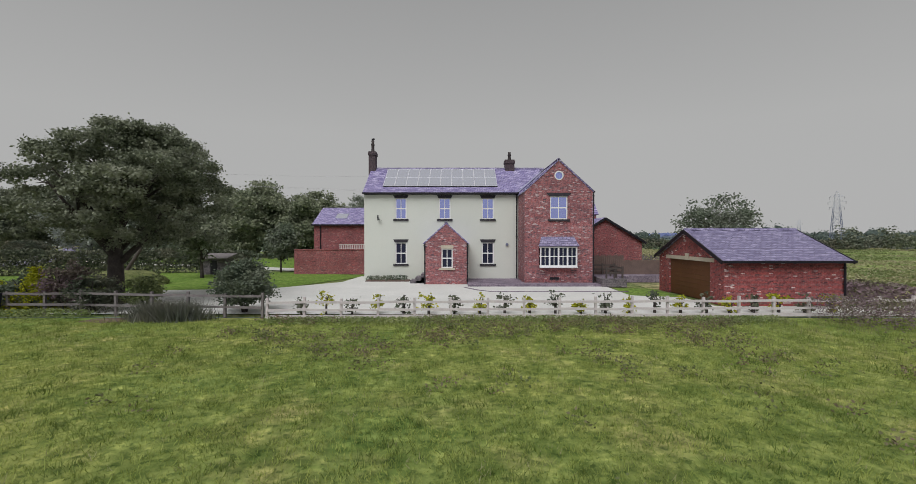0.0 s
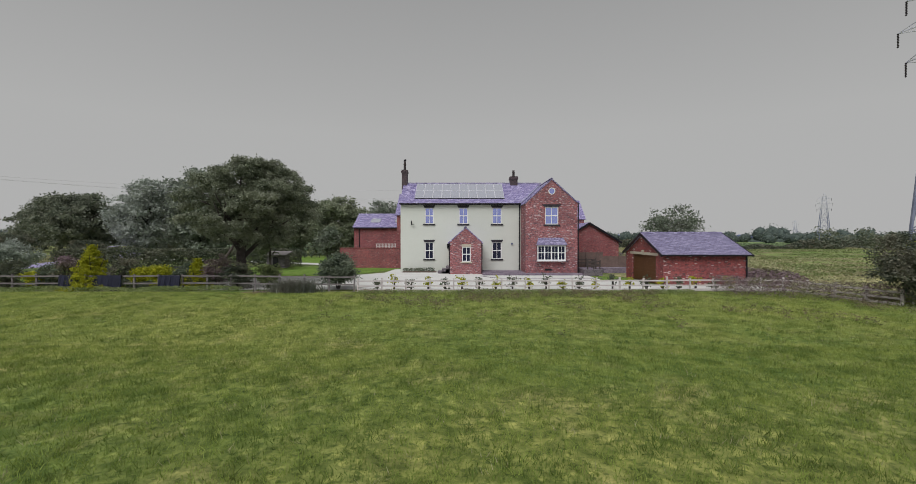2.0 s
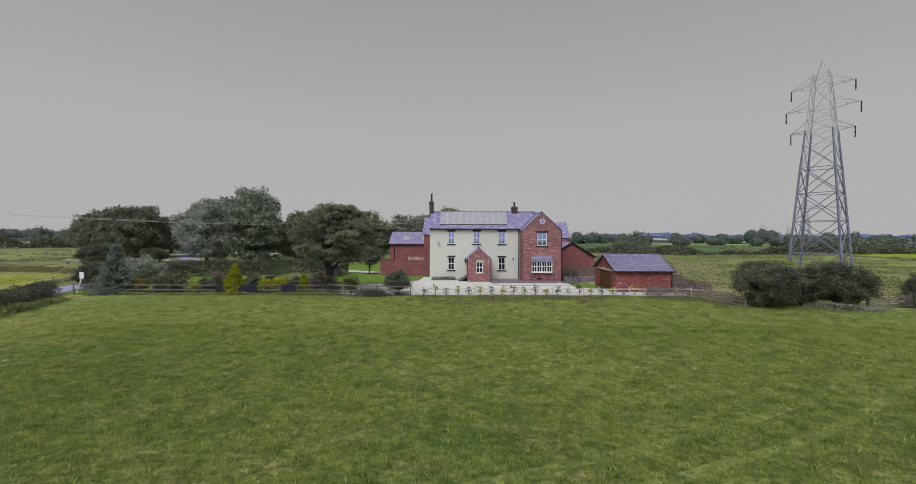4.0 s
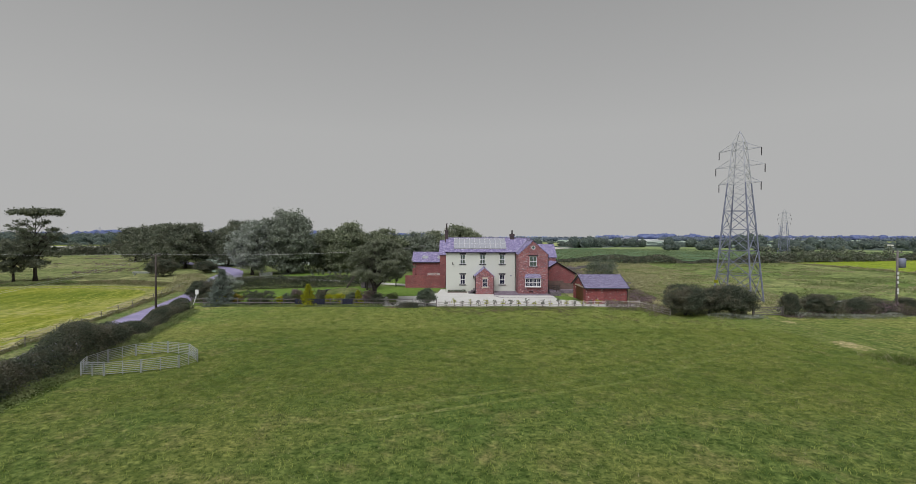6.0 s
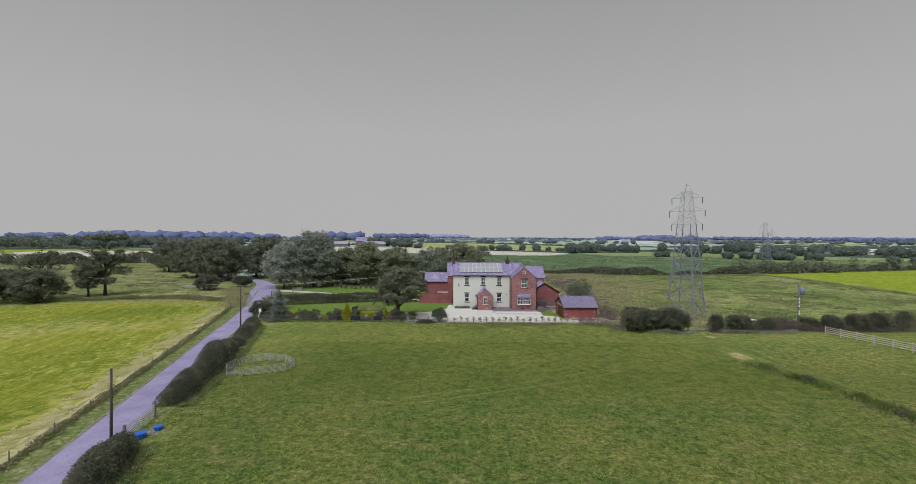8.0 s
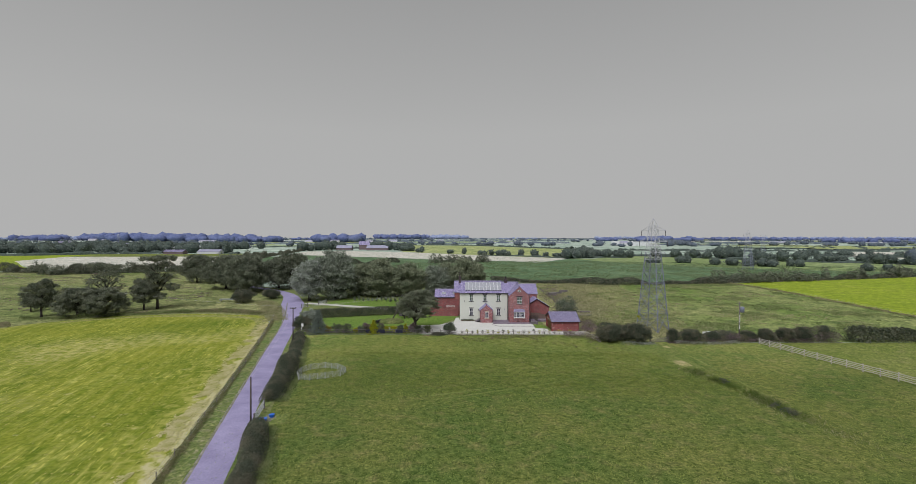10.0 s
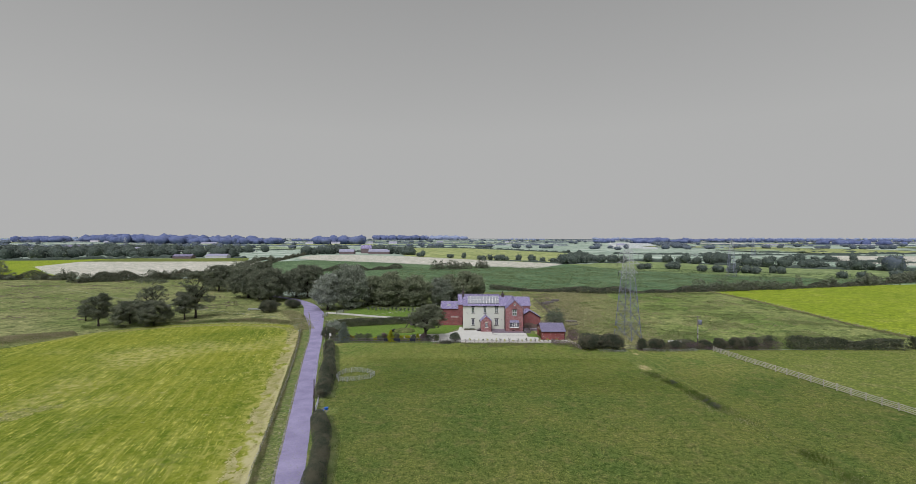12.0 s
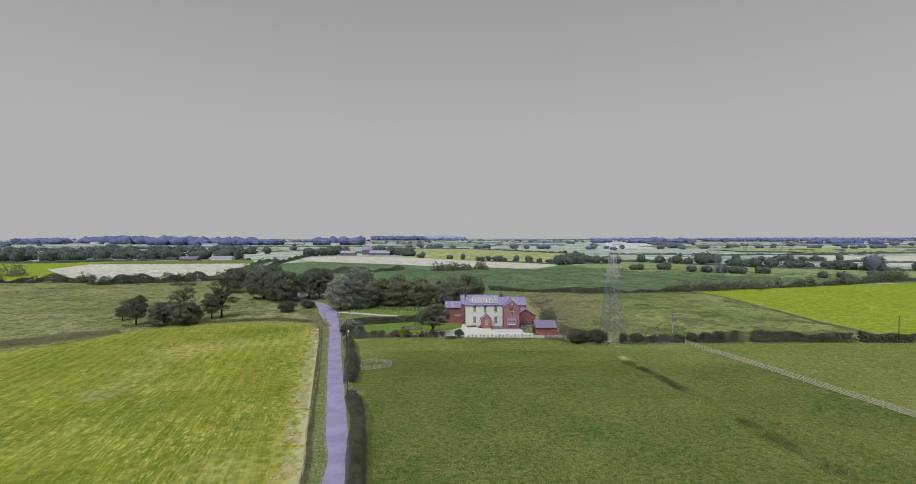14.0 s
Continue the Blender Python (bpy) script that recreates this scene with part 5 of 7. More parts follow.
def gate(x, y, rz, w, name, label, material, bars):
    g = thing(name, 0, 0, 0, label, "gate")
    for k in range(bars):
        bm = bmesh.new()
        z = 0.25 + k * 0.9 / (bars - 1)
        beam(bm, (0, 0, z), (w, 0, z), 0.045, 0.055)
        part("bar", bm, material, g)
    for xx in (0.03, w - 0.03, w / 2):
        bm = bmesh.new()
        beam(bm, (xx, 0.01, 0.2), (xx, 0.01, 1.2), 0.05)
        part("upright", bm, material, g)
    bm = bmesh.new()
    beam(bm, (0.05, 0.03, 0.3), (w - 0.05, 0.03, 1.1), 0.04)
    part("brace", bm, material, g)
    for xx in (-0.15, w + 0.15):
        bm = bmesh.new()
        beam(bm, (xx, 0, -0.1), (xx, 0, 1.35), 0.16)
        part("post", bm, "oldwood", g)
    g.matrix_basis = pose(x, y, 0, 0, 0, rz)


gate(32.9, 12.4, 0, 3.6, "field_gate", "weathered timber five-bar gate in the hedge line", "oldwood", 5)
gate(-34.0, -24.7, -79, 4.7, "lane_gate", "pale galvanised gate beside the lane", "steel_pale", 6)

# ---- sheep pen of hurdles ----
pen = thing("sheep_pen", -30.3, -10.0, 0, "ring of galvanised hurdles forming an empty livestock pen", "pen")
ring_pts = [(-34.5, -11.4), (-34.5, -9.3), (-33.6, -7.4), (-31.4, -6.5), (-29.0, -7.3), (-27.1, -9.3), (-27.6, -11.0), (-29.7, -12.2), (-31.9, -13.0), (-33.7, -12.9)]
for (ax, ay), (bx, by) in zip(ring_pts, ring_pts[1:] + ring_pts[:1]):
    bm = bmesh.new()
    a, b = Vector((ax, ay, 0)), Vector((bx, by, 0))
    d = (b - a) * 0.02
    for k in range(7):
        z = Vector((0, 0, 0.14 + k * 0.14))
        beam(bm, a + d + z, b - d + z, 0.03)
    for s in (0.02, 0.5, 0.98):
        p = a.lerp(b, s)
        beam(bm, p, p + Vector((0, 0, 1.02)), 0.045)
    part("hurdle", bm, "hurdle", pen, "galvanised sheep hurdle")


# ---- pylon ----
def pylon(x, y, turn, name, label):
    p = thing(name, 0, 0, 0, label, "pylon", "pylons of the power line")
    levels = [(0.0, 2.7), (4.4, 2.36), (8.2, 2.08), (11.5, 1.84), (14.5, 1.62), (17.2, 1.4), (18.9, 1.27), (20.3, 1.15), (21.6, 1.04), (24.2, 0.84), (25.4, 0.75)]
    corners = ((1, 1), (-1, 1), (-1, -1), (1, -1))

    def pt(c, lv):
        return (c[0] * lv[1], c[1] * lv[1], lv[0])
    for c in corners:
        bm = bmesh.new()
        tube(bm, [pt(c, lv) for lv in levels[:7]], [0.125] * 5 + [0.10] * 2, 4)
        part("leg", bm, "steel", p)
        # upper legs, braces and arms coloured near sky brightness to fade against it
        bm = bmesh.new()
        tube(bm, [pt(c, lv) for lv in levels[6:]], [0.06] * (len(levels) - 6), 4)
        part("upper_leg", bm, "steel_pale", p)
    for c, e in zip(corners, corners[1:] + corners[:1]):
        bars = []
        for a, b in zip(levels, levels[1:]):
            thin = 0.075 if a[0] < 13 else 0.046
            bars += [(pt(c, a), pt(e, b), thin * 1.2), (pt(e, a), pt(c, b), thin * 1.2), (pt(c, b), pt(e, b), thin)]
            if a[0] < 9:
                ma = (Vector(pt(c, a)) + Vector(pt(e, b))) / 2
                bars += [((Vector(pt(c, a)) + Vector(pt(c, b))) / 2, ma, 0.045), ((Vector(pt(e, a)) + Vector(pt(e, b))) / 2, ma, 0.045)]
        for a, b, w in bars:
            bm = bmesh.new()
            beam(bm, a, b, w)
            part("brace", bm, "steel" if a[2] < 17 else "steel_pale", p)
    bm = bmesh.new()
    for c in corners:
        beam(bm, pt(c, levels[-1]), (0, 0, 27.2), 0.06)
    part("peak", bm, "steel_pale", p)
    for z, w, half in ((18.9, 3.0, 1.35), (21.6, 3.5, 1.1), (24.2, 3.0, 0.88)):
        for s in (-1, 1):
            bm = bmesh.new()
            for yy in (-half, half):
                beam(bm, (s * half, yy, z), (s * w, 0, z), 0.06)
                beam(bm, (s * half * 0.92, yy * 0.92, z + 1.0), (s * w, 0, z), 0.05)
            beam(bm, (s * (w + half) / 2, -half / 2, z), (s * (w + half) / 2, half / 2, z), 0.05)
            arm = part("cross_arm", bm, "steel_pale", p)
            bm = bmesh.new()
            tube(bm, [(s * w, 0, z - 0.07 * k) for k in range(19)], [0.035 if k % 2 == 0 else 0.095 for k in range(19)], 8)
            part("insulator", bm, "porcelain", arm, "dark insulator string")
    bm = bmesh.new()
    box(bm, -2.6, -2.6, 3.0, -2.0, -2.55, 3.5)
    part("warning_plate", bm, "gold", p, "yellow warning plate")
    p.matrix_basis = pose(x, y, 0, 0, 0, turn)
    return p


tower = pylon(38.9, 25.3, -51, "electricity_pylon", "tall galvanised lattice electricity pylon in the pasture")
copy_thing(tower, pose(189.5, 222, 0, 0, 0, -51))
copy_thing(tower, pose(430, 560, 0, 0, 0, -51))
copy_thing(tower, pose(-610, 700, 0, 0, 0, 10))


# ---- poles and wires ----
def wood_pole(x, y, h, label, r=0.13, bar=True, wood="darkwood"):
    p = thing("utility_pole", 0, 0, 0, label, "pole")
    bm = bmesh.new()
    tube(bm, [(0, 0, -0.3), (0.02, 0, h * 0.5), (0.04, 0, h)], [r, r * 0.85, r * 0.7], 9)
    part("shaft", bm, wood, p, "", True)
    if bar:
        bm = bmesh.new()
        beam(bm, (-0.6, 0, h - 0.25), (0.65, 0, h - 0.25), 0.1)
        part("crossbar", bm, wood, p)
        for dx in (-0.5, 0.02, 0.55):
            bm = bmesh.new()
            tube(bm, [(dx, 0, h - 0.2), (dx, 0, h - 0.1), (dx, 0, h)], [0.03, 0.07, 0.03], 8)
            part("insulator", bm, "porcelain", p)
    p.matrix_basis = pose(x, y, 0)
    return p


tp = wood_pole(52.6, 13.6, 8.6, "weathered pole carrying a grey transformer", 0.15, True, "oldwood")
bm = bmesh.new()
tube(bm, [(0.62, 0, 6.3), (0.62, 0, 6.35), (0.62, 0, 7.45), (0.62, 0, 7.55)], [0.3, 0.42, 0.42, 0.3], 14)
tr = part("transformer", bm, "steel", tp, "grey transformer can", True)
tr.matrix_parent_inverse = Matrix()
for k, z in enumerate((5.4, 4.8, 4.2, 3.2, 2.8)):
    bm = bmesh.new()
    tube(bm, [(-0.02, -0.19, z), (-0.02, -0.19, z + 0.36)], [0.09, 0.09], 8)
    o = part("cable_guard", bm, "white", tp, "white plastic cable guard")
    o.matrix_parent_inverse = Matrix()
wood_pole(-42.4, 8.0, 8.2, "dark timber pole beside the lane")
wood_pole(-32.6, -31.4, 6.4, "dark timber pole on the lane verge", 0.115, False)
wood_pole(117.9, 11.5, 8.0, "distant timber pole in the hedge")


def wire(a, b, sag, r=0.007):
    bm = bmesh.new()
    a, b = Vector(a), Vector(b)
    pts = [a.lerp(b, k / 24) - Vector((0, 0, sag * 4 * (k / 24) * (1 - k / 24))) for k in range(25)]
    tube(bm, pts, [r] * 25, 4)
    return tagged(part("overhead_wire", bm, "wire"), "thin grey overhead cable between poles", "cable", "overhead wires")


for dx in (-0.5, 0.55):
    wire((-42.4 + dx, 8.0, 8.2), (-32.6 + dx * 0.3, -31.4, 6.4), 0.6)
    wire((-42.4 + dx, 8.0, 8.2), (-170 + dx, 75, 9.0), 1.5)
    wire((-42.4 + dx, 8.0, 8.1), (-9.4, 46.0 + dx, 8.6), 0.7)
wire((-42.4, 8.0, 8.2), (-8.3, 40.0, 9.2), 0.9)


def flat_trailer(x, y, rz):
    t = thing("farm_trailer", 0, 0, 0, "small white-sided farm trailer parked behind the hedge", "trailer")
    bm = bmesh.new()
    box(bm, -1.7, -0.8, 0.62, 1.7, 0.8, 0.72)
    part("bed", bm, "oldwood", t, "", False, 0.01)
    for a in ((-1.7, -0.84, 1.7, -0.8), (-1.7, 0.8, 1.7, 0.84), (-1.74, -0.84, -1.7, 0.84), (1.7, -0.84, 1.74, 0.84)):
        bm = bmesh.new()
        box(bm, a[0], a[1], 0.66, a[2], a[3], 1.35)
        part("side_board", bm, "white", t)
    for s in (-0.95, 0.95):
        bm = bmesh.new()
        tube(bm, [(0.1, s - 0.11, 0.36), (0.1, s - 0.1, 0.36), (0.1, s + 0.1, 0.36), (0.1, s + 0.11, 0.36)], [0.24, 0.36, 0.36, 0.24], 18)
        part("wheel", bm, "black", t)
    bm = bmesh.new()
    beam(bm, (1.7, 0, 0.6), (3.0, 0, 0.5), 0.09)
    part("drawbar", bm, "steel", t)
    t.matrix_basis = pose(x, y, 0, 0, 0, rz)


flat_trailer(48.4, 16.6, 12)


# ---- trees ----
def limb_tree(rng, h, r, fork, trunk_r, n_limbs, spread=0.75):
    """Trunk and limbs as tapered tubes; gives the mesh and the limb ends."""
    bm = bmesh.new()
    lean = rng.uniform(-0.03, 0.03) * h
    top = Vector((lean, rng.uniform(-0.03, 0.03) * h, h * 0.86))
    pts = [Vector((0, 0, -0.2)), Vector((0, 0, fork * 0.3)), Vector((lean * 0.3, 0, fork)), Vector((lean * 0.7, 0, (fork + h * 0.86) / 2)), top]
    tube(bm, pts, [trunk_r * 1.5, trunk_r, trunk_r * 0.85, trunk_r * 0.45, trunk_r * 0.1], 9)
    ends = [top]
    for k in range(n_limbs):
        ang = 2.39996 * k + rng.uniform(-0.3, 0.3)
        z0 = fork * 0.85 + (h * 0.7 - fork * 0.85) * (k / n_limbs)
        reach = r * spread * (1.0 - 0.55 * (k / n_limbs) ** 1.5) * rng.uniform(0.8, 1.1)
        rise = (h - z0) * rng.uniform(0.25, 0.6)
        p0 = Vector((lean * 0.4, 0, z0))
        p1 = p0 + Vector((math.cos(ang) * reach * 0.45, math.sin(ang) * reach * 0.45, rise * 0.55))
        p2 = p0 + Vector((math.cos(ang + 0.2) * reach, math.sin(ang + 0.2) * reach, rise))
        w = trunk_r * 0.5 * (1 - 0.5 * k / n_limbs)
        tube(bm, [p0, p1, p2], [w, w * 0.6, w * 0.12], 6)
        ends.append(p2)
        for s in (-0.7, 0.7):
            q = p1 + Vector((math.cos(ang + s) * reach * 0.45, math.sin(ang + s) * reach * 0.45, rise * rng.uniform(0.15, 0.5)))
            tube(bm, [p1, (p1 + q) / 2 + Vector((0, 0, 0.1 * r)), q], [w * 0.5, w * 0.3, w * 0.08], 5)
            ends.append(q)
    return bm, ends


def crown_points(seed, h, r, low, clumps, per, clump_r, shape="round", ends=()):
    """Leaf places: clumps over a crown made of many billows, thick on their upper skin, with gaps between."""
    g = np.random.default_rng(seed)
    mid, half = (h + low) / 2, (h - low) / 2
    c = []
    if shape == "cone":
        while len(c) < clumps:
            az, f = g.uniform(0, 6.2832), g.uniform(0, 1) ** 1.7
            k = (1 - f) * (0.75 + 0.25 * math.sin(f * 40 + az * 2))
            c.append((math.cos(az) * r * k * g.uniform(0.6, 1), math.sin(az) * r * k * g.uniform(0.6, 1), low + (h - low) * f))
    elif shape == "umbrella":
        # a flat top tier standing clear of a lower crown
        pads = []
        for k in range(26):
            az, high = 2.39996 * k, k % 5 < 2
            out = g.uniform(0.1, 0.75) * r
            size = g.uniform(0.2, 0.34) * r
            zz = h * g.uniform(0.9, 0.96) if high else low + (h * 0.66 - low) * g.uniform(0.1, 1.0)
            pads.append((math.cos(az) * out, math.sin(az) * out, zz, size, size * (0.28 if high else 0.5)))
        while len(c) < clumps:
            x, y, z, rr, rz = pads[g.integers(len(pads))]
            v = g.normal(size=3)
            v /= np.linalg.norm(v)
            s = g.uniform(0.2, 1.0) ** 0.5
            c.append((x + v[0] * rr * s, y + v[1] * rr * s, z + v[2] * rz * s))
    elif shape == "tiers":
        # flat-topped pads of leaf on spreading boughs, with light between them
        pads = []
        n_pads = 64
        for k in range(n_pads):
            f = (k + 0.5) / n_pads
            rim = math.sin(math.pi * (0.20 + 0.775 * f)) ** 0.85
            az = 2.39996 * k + g.uniform(-0.3, 0.3)
            out = g.uniform(0.62, 0.9) if k % 4 else g.uniform(0.1, 0.45)
            size = g.uniform(0.17, 0.30) * r
            pads.append((math.cos(az) * r * rim * out, math.sin(az) * r * rim * out, low + 0.4 + (h - low - 0.8) * f, size, size * g.uniform(0.30, 0.46)))
        while len(c) < clumps:
            x, y, z, rr, rz = pads[g.integers(len(pads))]
            v = g.normal(size=3)
            v /= np.linalg.norm(v)
            v[2] = abs(v[2]) if g.uniform() < 0.72 else v[2]
            s = g.uniform(0.3, 1.0) ** 0.5
            c.append((x + v[0] * rr * s, y + v[1] * rr * s, z + v[2] * rz * s - 0.12 * rr * s * s))
    else:
        n_lobes = {"round": 20, "dome": 22, "layer": 15}[shape]
        lobes = []
        for k in range(n_lobes):
            el = 1 - 2 * (k + 0.5) / n_lobes
            az = 2.39996 * k + g.uniform(-0.5, 0.5)
            ring = math.sqrt(max(0.0, 1 - el * el))
            out = g.uniform(0.5, 0.78)
            z = el * out
            if shape == "dome" and z < 0:
                z *= 0.8
                ring = min(1.0, ring * 1.15)
            if shape == "layer":
                z = el * 0.9
                out *= 1.05
            size = g.uniform(0.26, 0.44)
            lobes.append((math.cos(az) * ring * out * r, math.sin(az) * ring * out * r, mid + z * half, size * r, size * half * (0.5 if shape == "layer" else 0.95)))
        lobes.append((0, 0, mid, 0.5 * r, 0.6 * half))
        while len(c) < clumps:
            x, y, z, rr, rz = lobes[g.integers(len(lobes))]
            v = g.normal(size=3)
            v /= np.linalg.norm(v)
            if v[2] < -0.35 and g.uniform() < 0.6:
                continue
            s = g.uniform(0.45, 1.0) ** 0.5
            c.append((x + v[0] * rr * s, y + v[1] * rr * s, z + v[2] * rz * s))
    c = np.array(c)
    if len(ends) and shape != "cone":
        c[: len(ends)] = np.array([tuple(e) for e in ends])[: len(c)]
    pts = np.repeat(c, per, axis=0) + g.normal(0, clump_r, (len(c) * per, 3)) * np.array((1, 1, 0.6))
    pts[:, 2] = np.maximum(pts[:, 2], 0.05)
    return pts, g


def tree(name, label, x, y, h, r, low, material, seed, clumps=260, per=24, leaf=0.3, clump_r=0.45, fork=None, trunk_r=None, shape="dome", n_limbs=9, category="tree", turn=0.0, shift=(0.0, 0.0)):
    rng = random.Random(seed)
    t = thing(name, 0, 0, 0, label, category)
    fork = fork or max(low * 1.1, h * 0.22)
    trunk_r = trunk_r or h * 0.026
    bm, ends = limb_tree(rng, h, r, fork, trunk_r, n_limbs)
    part("trunk", bm, "bark", t, "", True)
    pts, g = crown_points(seed, h, r, low, clumps, per, clump_r, shape, ends)
    pts[:, :2] += np.array(shift) * np.clip((pts[:, 2:3] - 2) / 4, 0, 1)
    crown = new("crown", quads("crown", leaves_at(pts, leaf, g), material))
    crown.parent = t
    t.matrix_basis = pose(x, y, 0, 0, 0, turn)
    return t


def shrub(name, label, x, y, h, r, material, seed, clumps=60, per=16, leaf=0.16, clump_r=0.18, shape="round", category="shrub"):
    rng = random.Random(seed)
    t = thing(name, 0, 0, 0, label, category)
    for k in range(5 if r > 0.5 else 2):
        bm = bmesh.new()
        a = k * 1.2566 + rng.uniform(-0.3, 0.3)
        tube(bm, [(0.05 * math.cos(a), 0.05 * math.sin(a), -0.1), (r * 0.25 * math.cos(a), r * 0.25 * math.sin(a), h * 0.45), (r * 0.5 * math.cos(a), r * 0.5 * math.sin(a), h * 0.8)], [0.05, 0.035, 0.01], 5)
        part("stem", bm, "bark", t)
    pts, g = crown_points(seed, h, r, 0.05, clumps, per, clump_r, shape)
    crown = new("foliage", quads("foliage", leaves_at(pts, leaf, g), material))
    crown.parent = t
    t.matrix_basis = pose(x, y, 0)
    return t


def again(ob, x, y, s=1.0, turn=0.0, label="", sz=None):
    c = copy_thing(ob, pose(x, y, 0, 0, 0, turn) @ Matrix.Diagonal((s, s, sz or s, 1)))
    if label:
        c["label"] = label
    return c


# the sycamore on the lawn
tree("sycamore_tree", "broad dark green sycamore on the garden lawn", -18.9, 23.8, 10.0, 5.55, 3.2, "sycamore", 11, 860, 135, 0.115, 0.21, 2.4, 0.42, "tiers", 20, shift=(1.2, 0.0))
tree("small_tree", "low dark garden tree behind the sycamore", -23.4, 39.8, 5.6, 2.5, 1.6, "sycamore", 18, 130, 40, 0.2, 0.32, 1.7, 0.14, "round", 8)
tree("small_tree", "small green garden tree beside the yard wall", -18.7, 46.0, 5.3, 1.7, 1.3, "airy", 12, 90, 40, 0.22, 0.3, 1.4, 0.1, "round", 6)
tree("garage_tree", "open pale-leaved tree behind the garage", 19.8, 33.6, 7.1, 3.4, 1.6, "airy", 13, 170, 44, 0.16, 0.3, 1.8, 0.16, "dome", 10)
willow = tree("willow_tree", "tall silvery willow beside the track", -53.5, 78.5, 18.2, 8.2, -1.0, "willow_dark", 14, 620, 60, 0.42, 0.7, 3.0, 0.5, "round", 12)
tree("willow_tree", "smaller silvery willow near the lane", -61.0, 73.0, 14.6, 6.8, -0.8, "willow", 34, 420, 56, 0.36, 0.6, 2.6, 0.4, "dome", 12)
again(willow, -17.5, 86, 0.66, 60, "grey-green willow behind the farmhouse")
wood = tree("ash_tree", "dense mid-green tree behind the garden", -38.5, 84, 14.6, 8.2, -1.2, "green", 15, 560, 60, 0.4, 0.62, 3.0, 0.4, "round", 10)
again(wood, -27.5, 85, 0.92, 75, "", 0.88)
again(wood, -5.5, 94, 1.0, 200, "broad green tree behind the farmhouse", 0.97)
again(wood, -12.5, 97, 0.85, 140)
again(wood, -46.5, 90, 0.85, 280)
oak = tree("oak_tree", "spreading dark oak beyond the lane", -109, 108.5, 15.8, 9.0, -1.0, "oak", 16, 520, 60, 0.40, 0.62, 3.0, 0.5, "dome", 12)
again(oak, -93.5, 96.5, 0.96, 60, "", 1.0)
again(oak, -101, 102.5, 0.9, 310, "", 0.94)
again(oak, -87.5, 112, 0.88, 150, "", 0.93)
again(oak, -80.5, 107, 0.86, 230, "", 1.08)
again(oak, -136, 133, 0.9, 300, "", 0.95)
again(oak, -107, 131, 0.8, 20)
again(oak, -141, 196, 0.8, 190)
again(oak, -118, 152, 0.75, 90)
tree("hedgerow_oak", "tall flat-topped oak on the field bank", -102.8, 55.8, 17.0, 6.6, 3.0, "oak", 17, 300, 56, 0.3, 0.4, 5.0, 0.36, "umbrella", 14)
field_oak = tree("hedgerow_oak", "layered oak on the field bank", -125.4, 41.0, 10.6, 4.4, 2.4, "oak", 19, 260, 56, 0.26, 0.4, 2.6, 0.28, "layer", 12)
again(oak, -108.6, 42.5, 0.62, 45, "dense round oak on the field bank", 0.56)
again(oak, -115.6, 41.5, 0.64, 250, "dense round oak on the field bank", 0.57)
tree("hedgerow_oak", "half-bare flat-topped oak on the field bank", -112.5, 47.5, 15.0, 6.2, 5.0, "oak", 27, 110, 40, 0.3, 0.45, 6.0, 0.3, "umbrella", 16)
again(field_oak, -105.2, 53.2, 0.9, 200, "small oak on the field bank")
again(field_oak, -137.0, 50.0, 0.62, 300, "small oak on the field bank", 0.5)

# shrubs beyond the lane and on the boundary
bush = shrub("hawthorn_bush", "dense dark hawthorn bush in the hedge line", 24.2, 12.9, 4.2, 3.0, "bush", 21, 340, 100, 0.115, 0.24)
for x, y, s, sz, a in ((30.2, 12.6, 1.05, 1.0, 70), (28.0, 14.0, 0.9, 0.85, 20), (37.7, 12.6, 0.42, 0.75, 140), (41.4, 12.6, 0.74, 0.72, 200), (46.3, 13.0, 0.62, 0.54, 250), (51.0, 14.6, 0.7, 0.5, 10), (55.0, 14.4, 0.6, 0.55, 80),
                       (58.4, 13.4, 0.62, 0.7, 50), (62.4, 13.4, 0.64, 0.76, 170), (66.4, 13.8, 0.7, 0.8, 220), (71.3, 14.0, 0.38, 0.82, 300), (-82, 68.5, 1.35, 1.1, 30), (-77, 79, 1.2, 0.8, 110), (-68.5, 92.0, 1.0, 0.8, 60), (-46.3, 24.8, 0.85, 0.8, 30)):
    again(bush, x, y, s, a, "", sz)
entrance = tree("larch_tree", "loose grey-green conifer at the garden entrance", -41.3, 20.9, 5.2, 2.7, 0.0, "larch", 22, 330, 46, 0.14, 0.22, 1.0, 0.14, "cone", 8)
shrub("fir_shrub", "scruffy grey-green rounded shrub at the fence end", -10.5, 20.95, 2.65, 1.4, "conifer", 23, 190, 64, 0.10, 0.2, "dome")
shrub("willow_shrub", "rounded grey-green willow shrub beside the lane entrance", -47.3, 33.5, 3.6, 2.7, "willow", 27, 150, 60, 0.16, 0.26)

shrub("golden_conifer", "bright golden conifer in the garden border", -28.3, 20.95, 3.1, 2.1, "gold", 25, 330, 60, 0.085, 0.12, "cone")
shrub("golden_conifer", "small golden conifer in the garden border", -20.9, 21.3, 2.1, 1.7, "gold", 26, 190, 50, 0.08, 0.11, "cone")
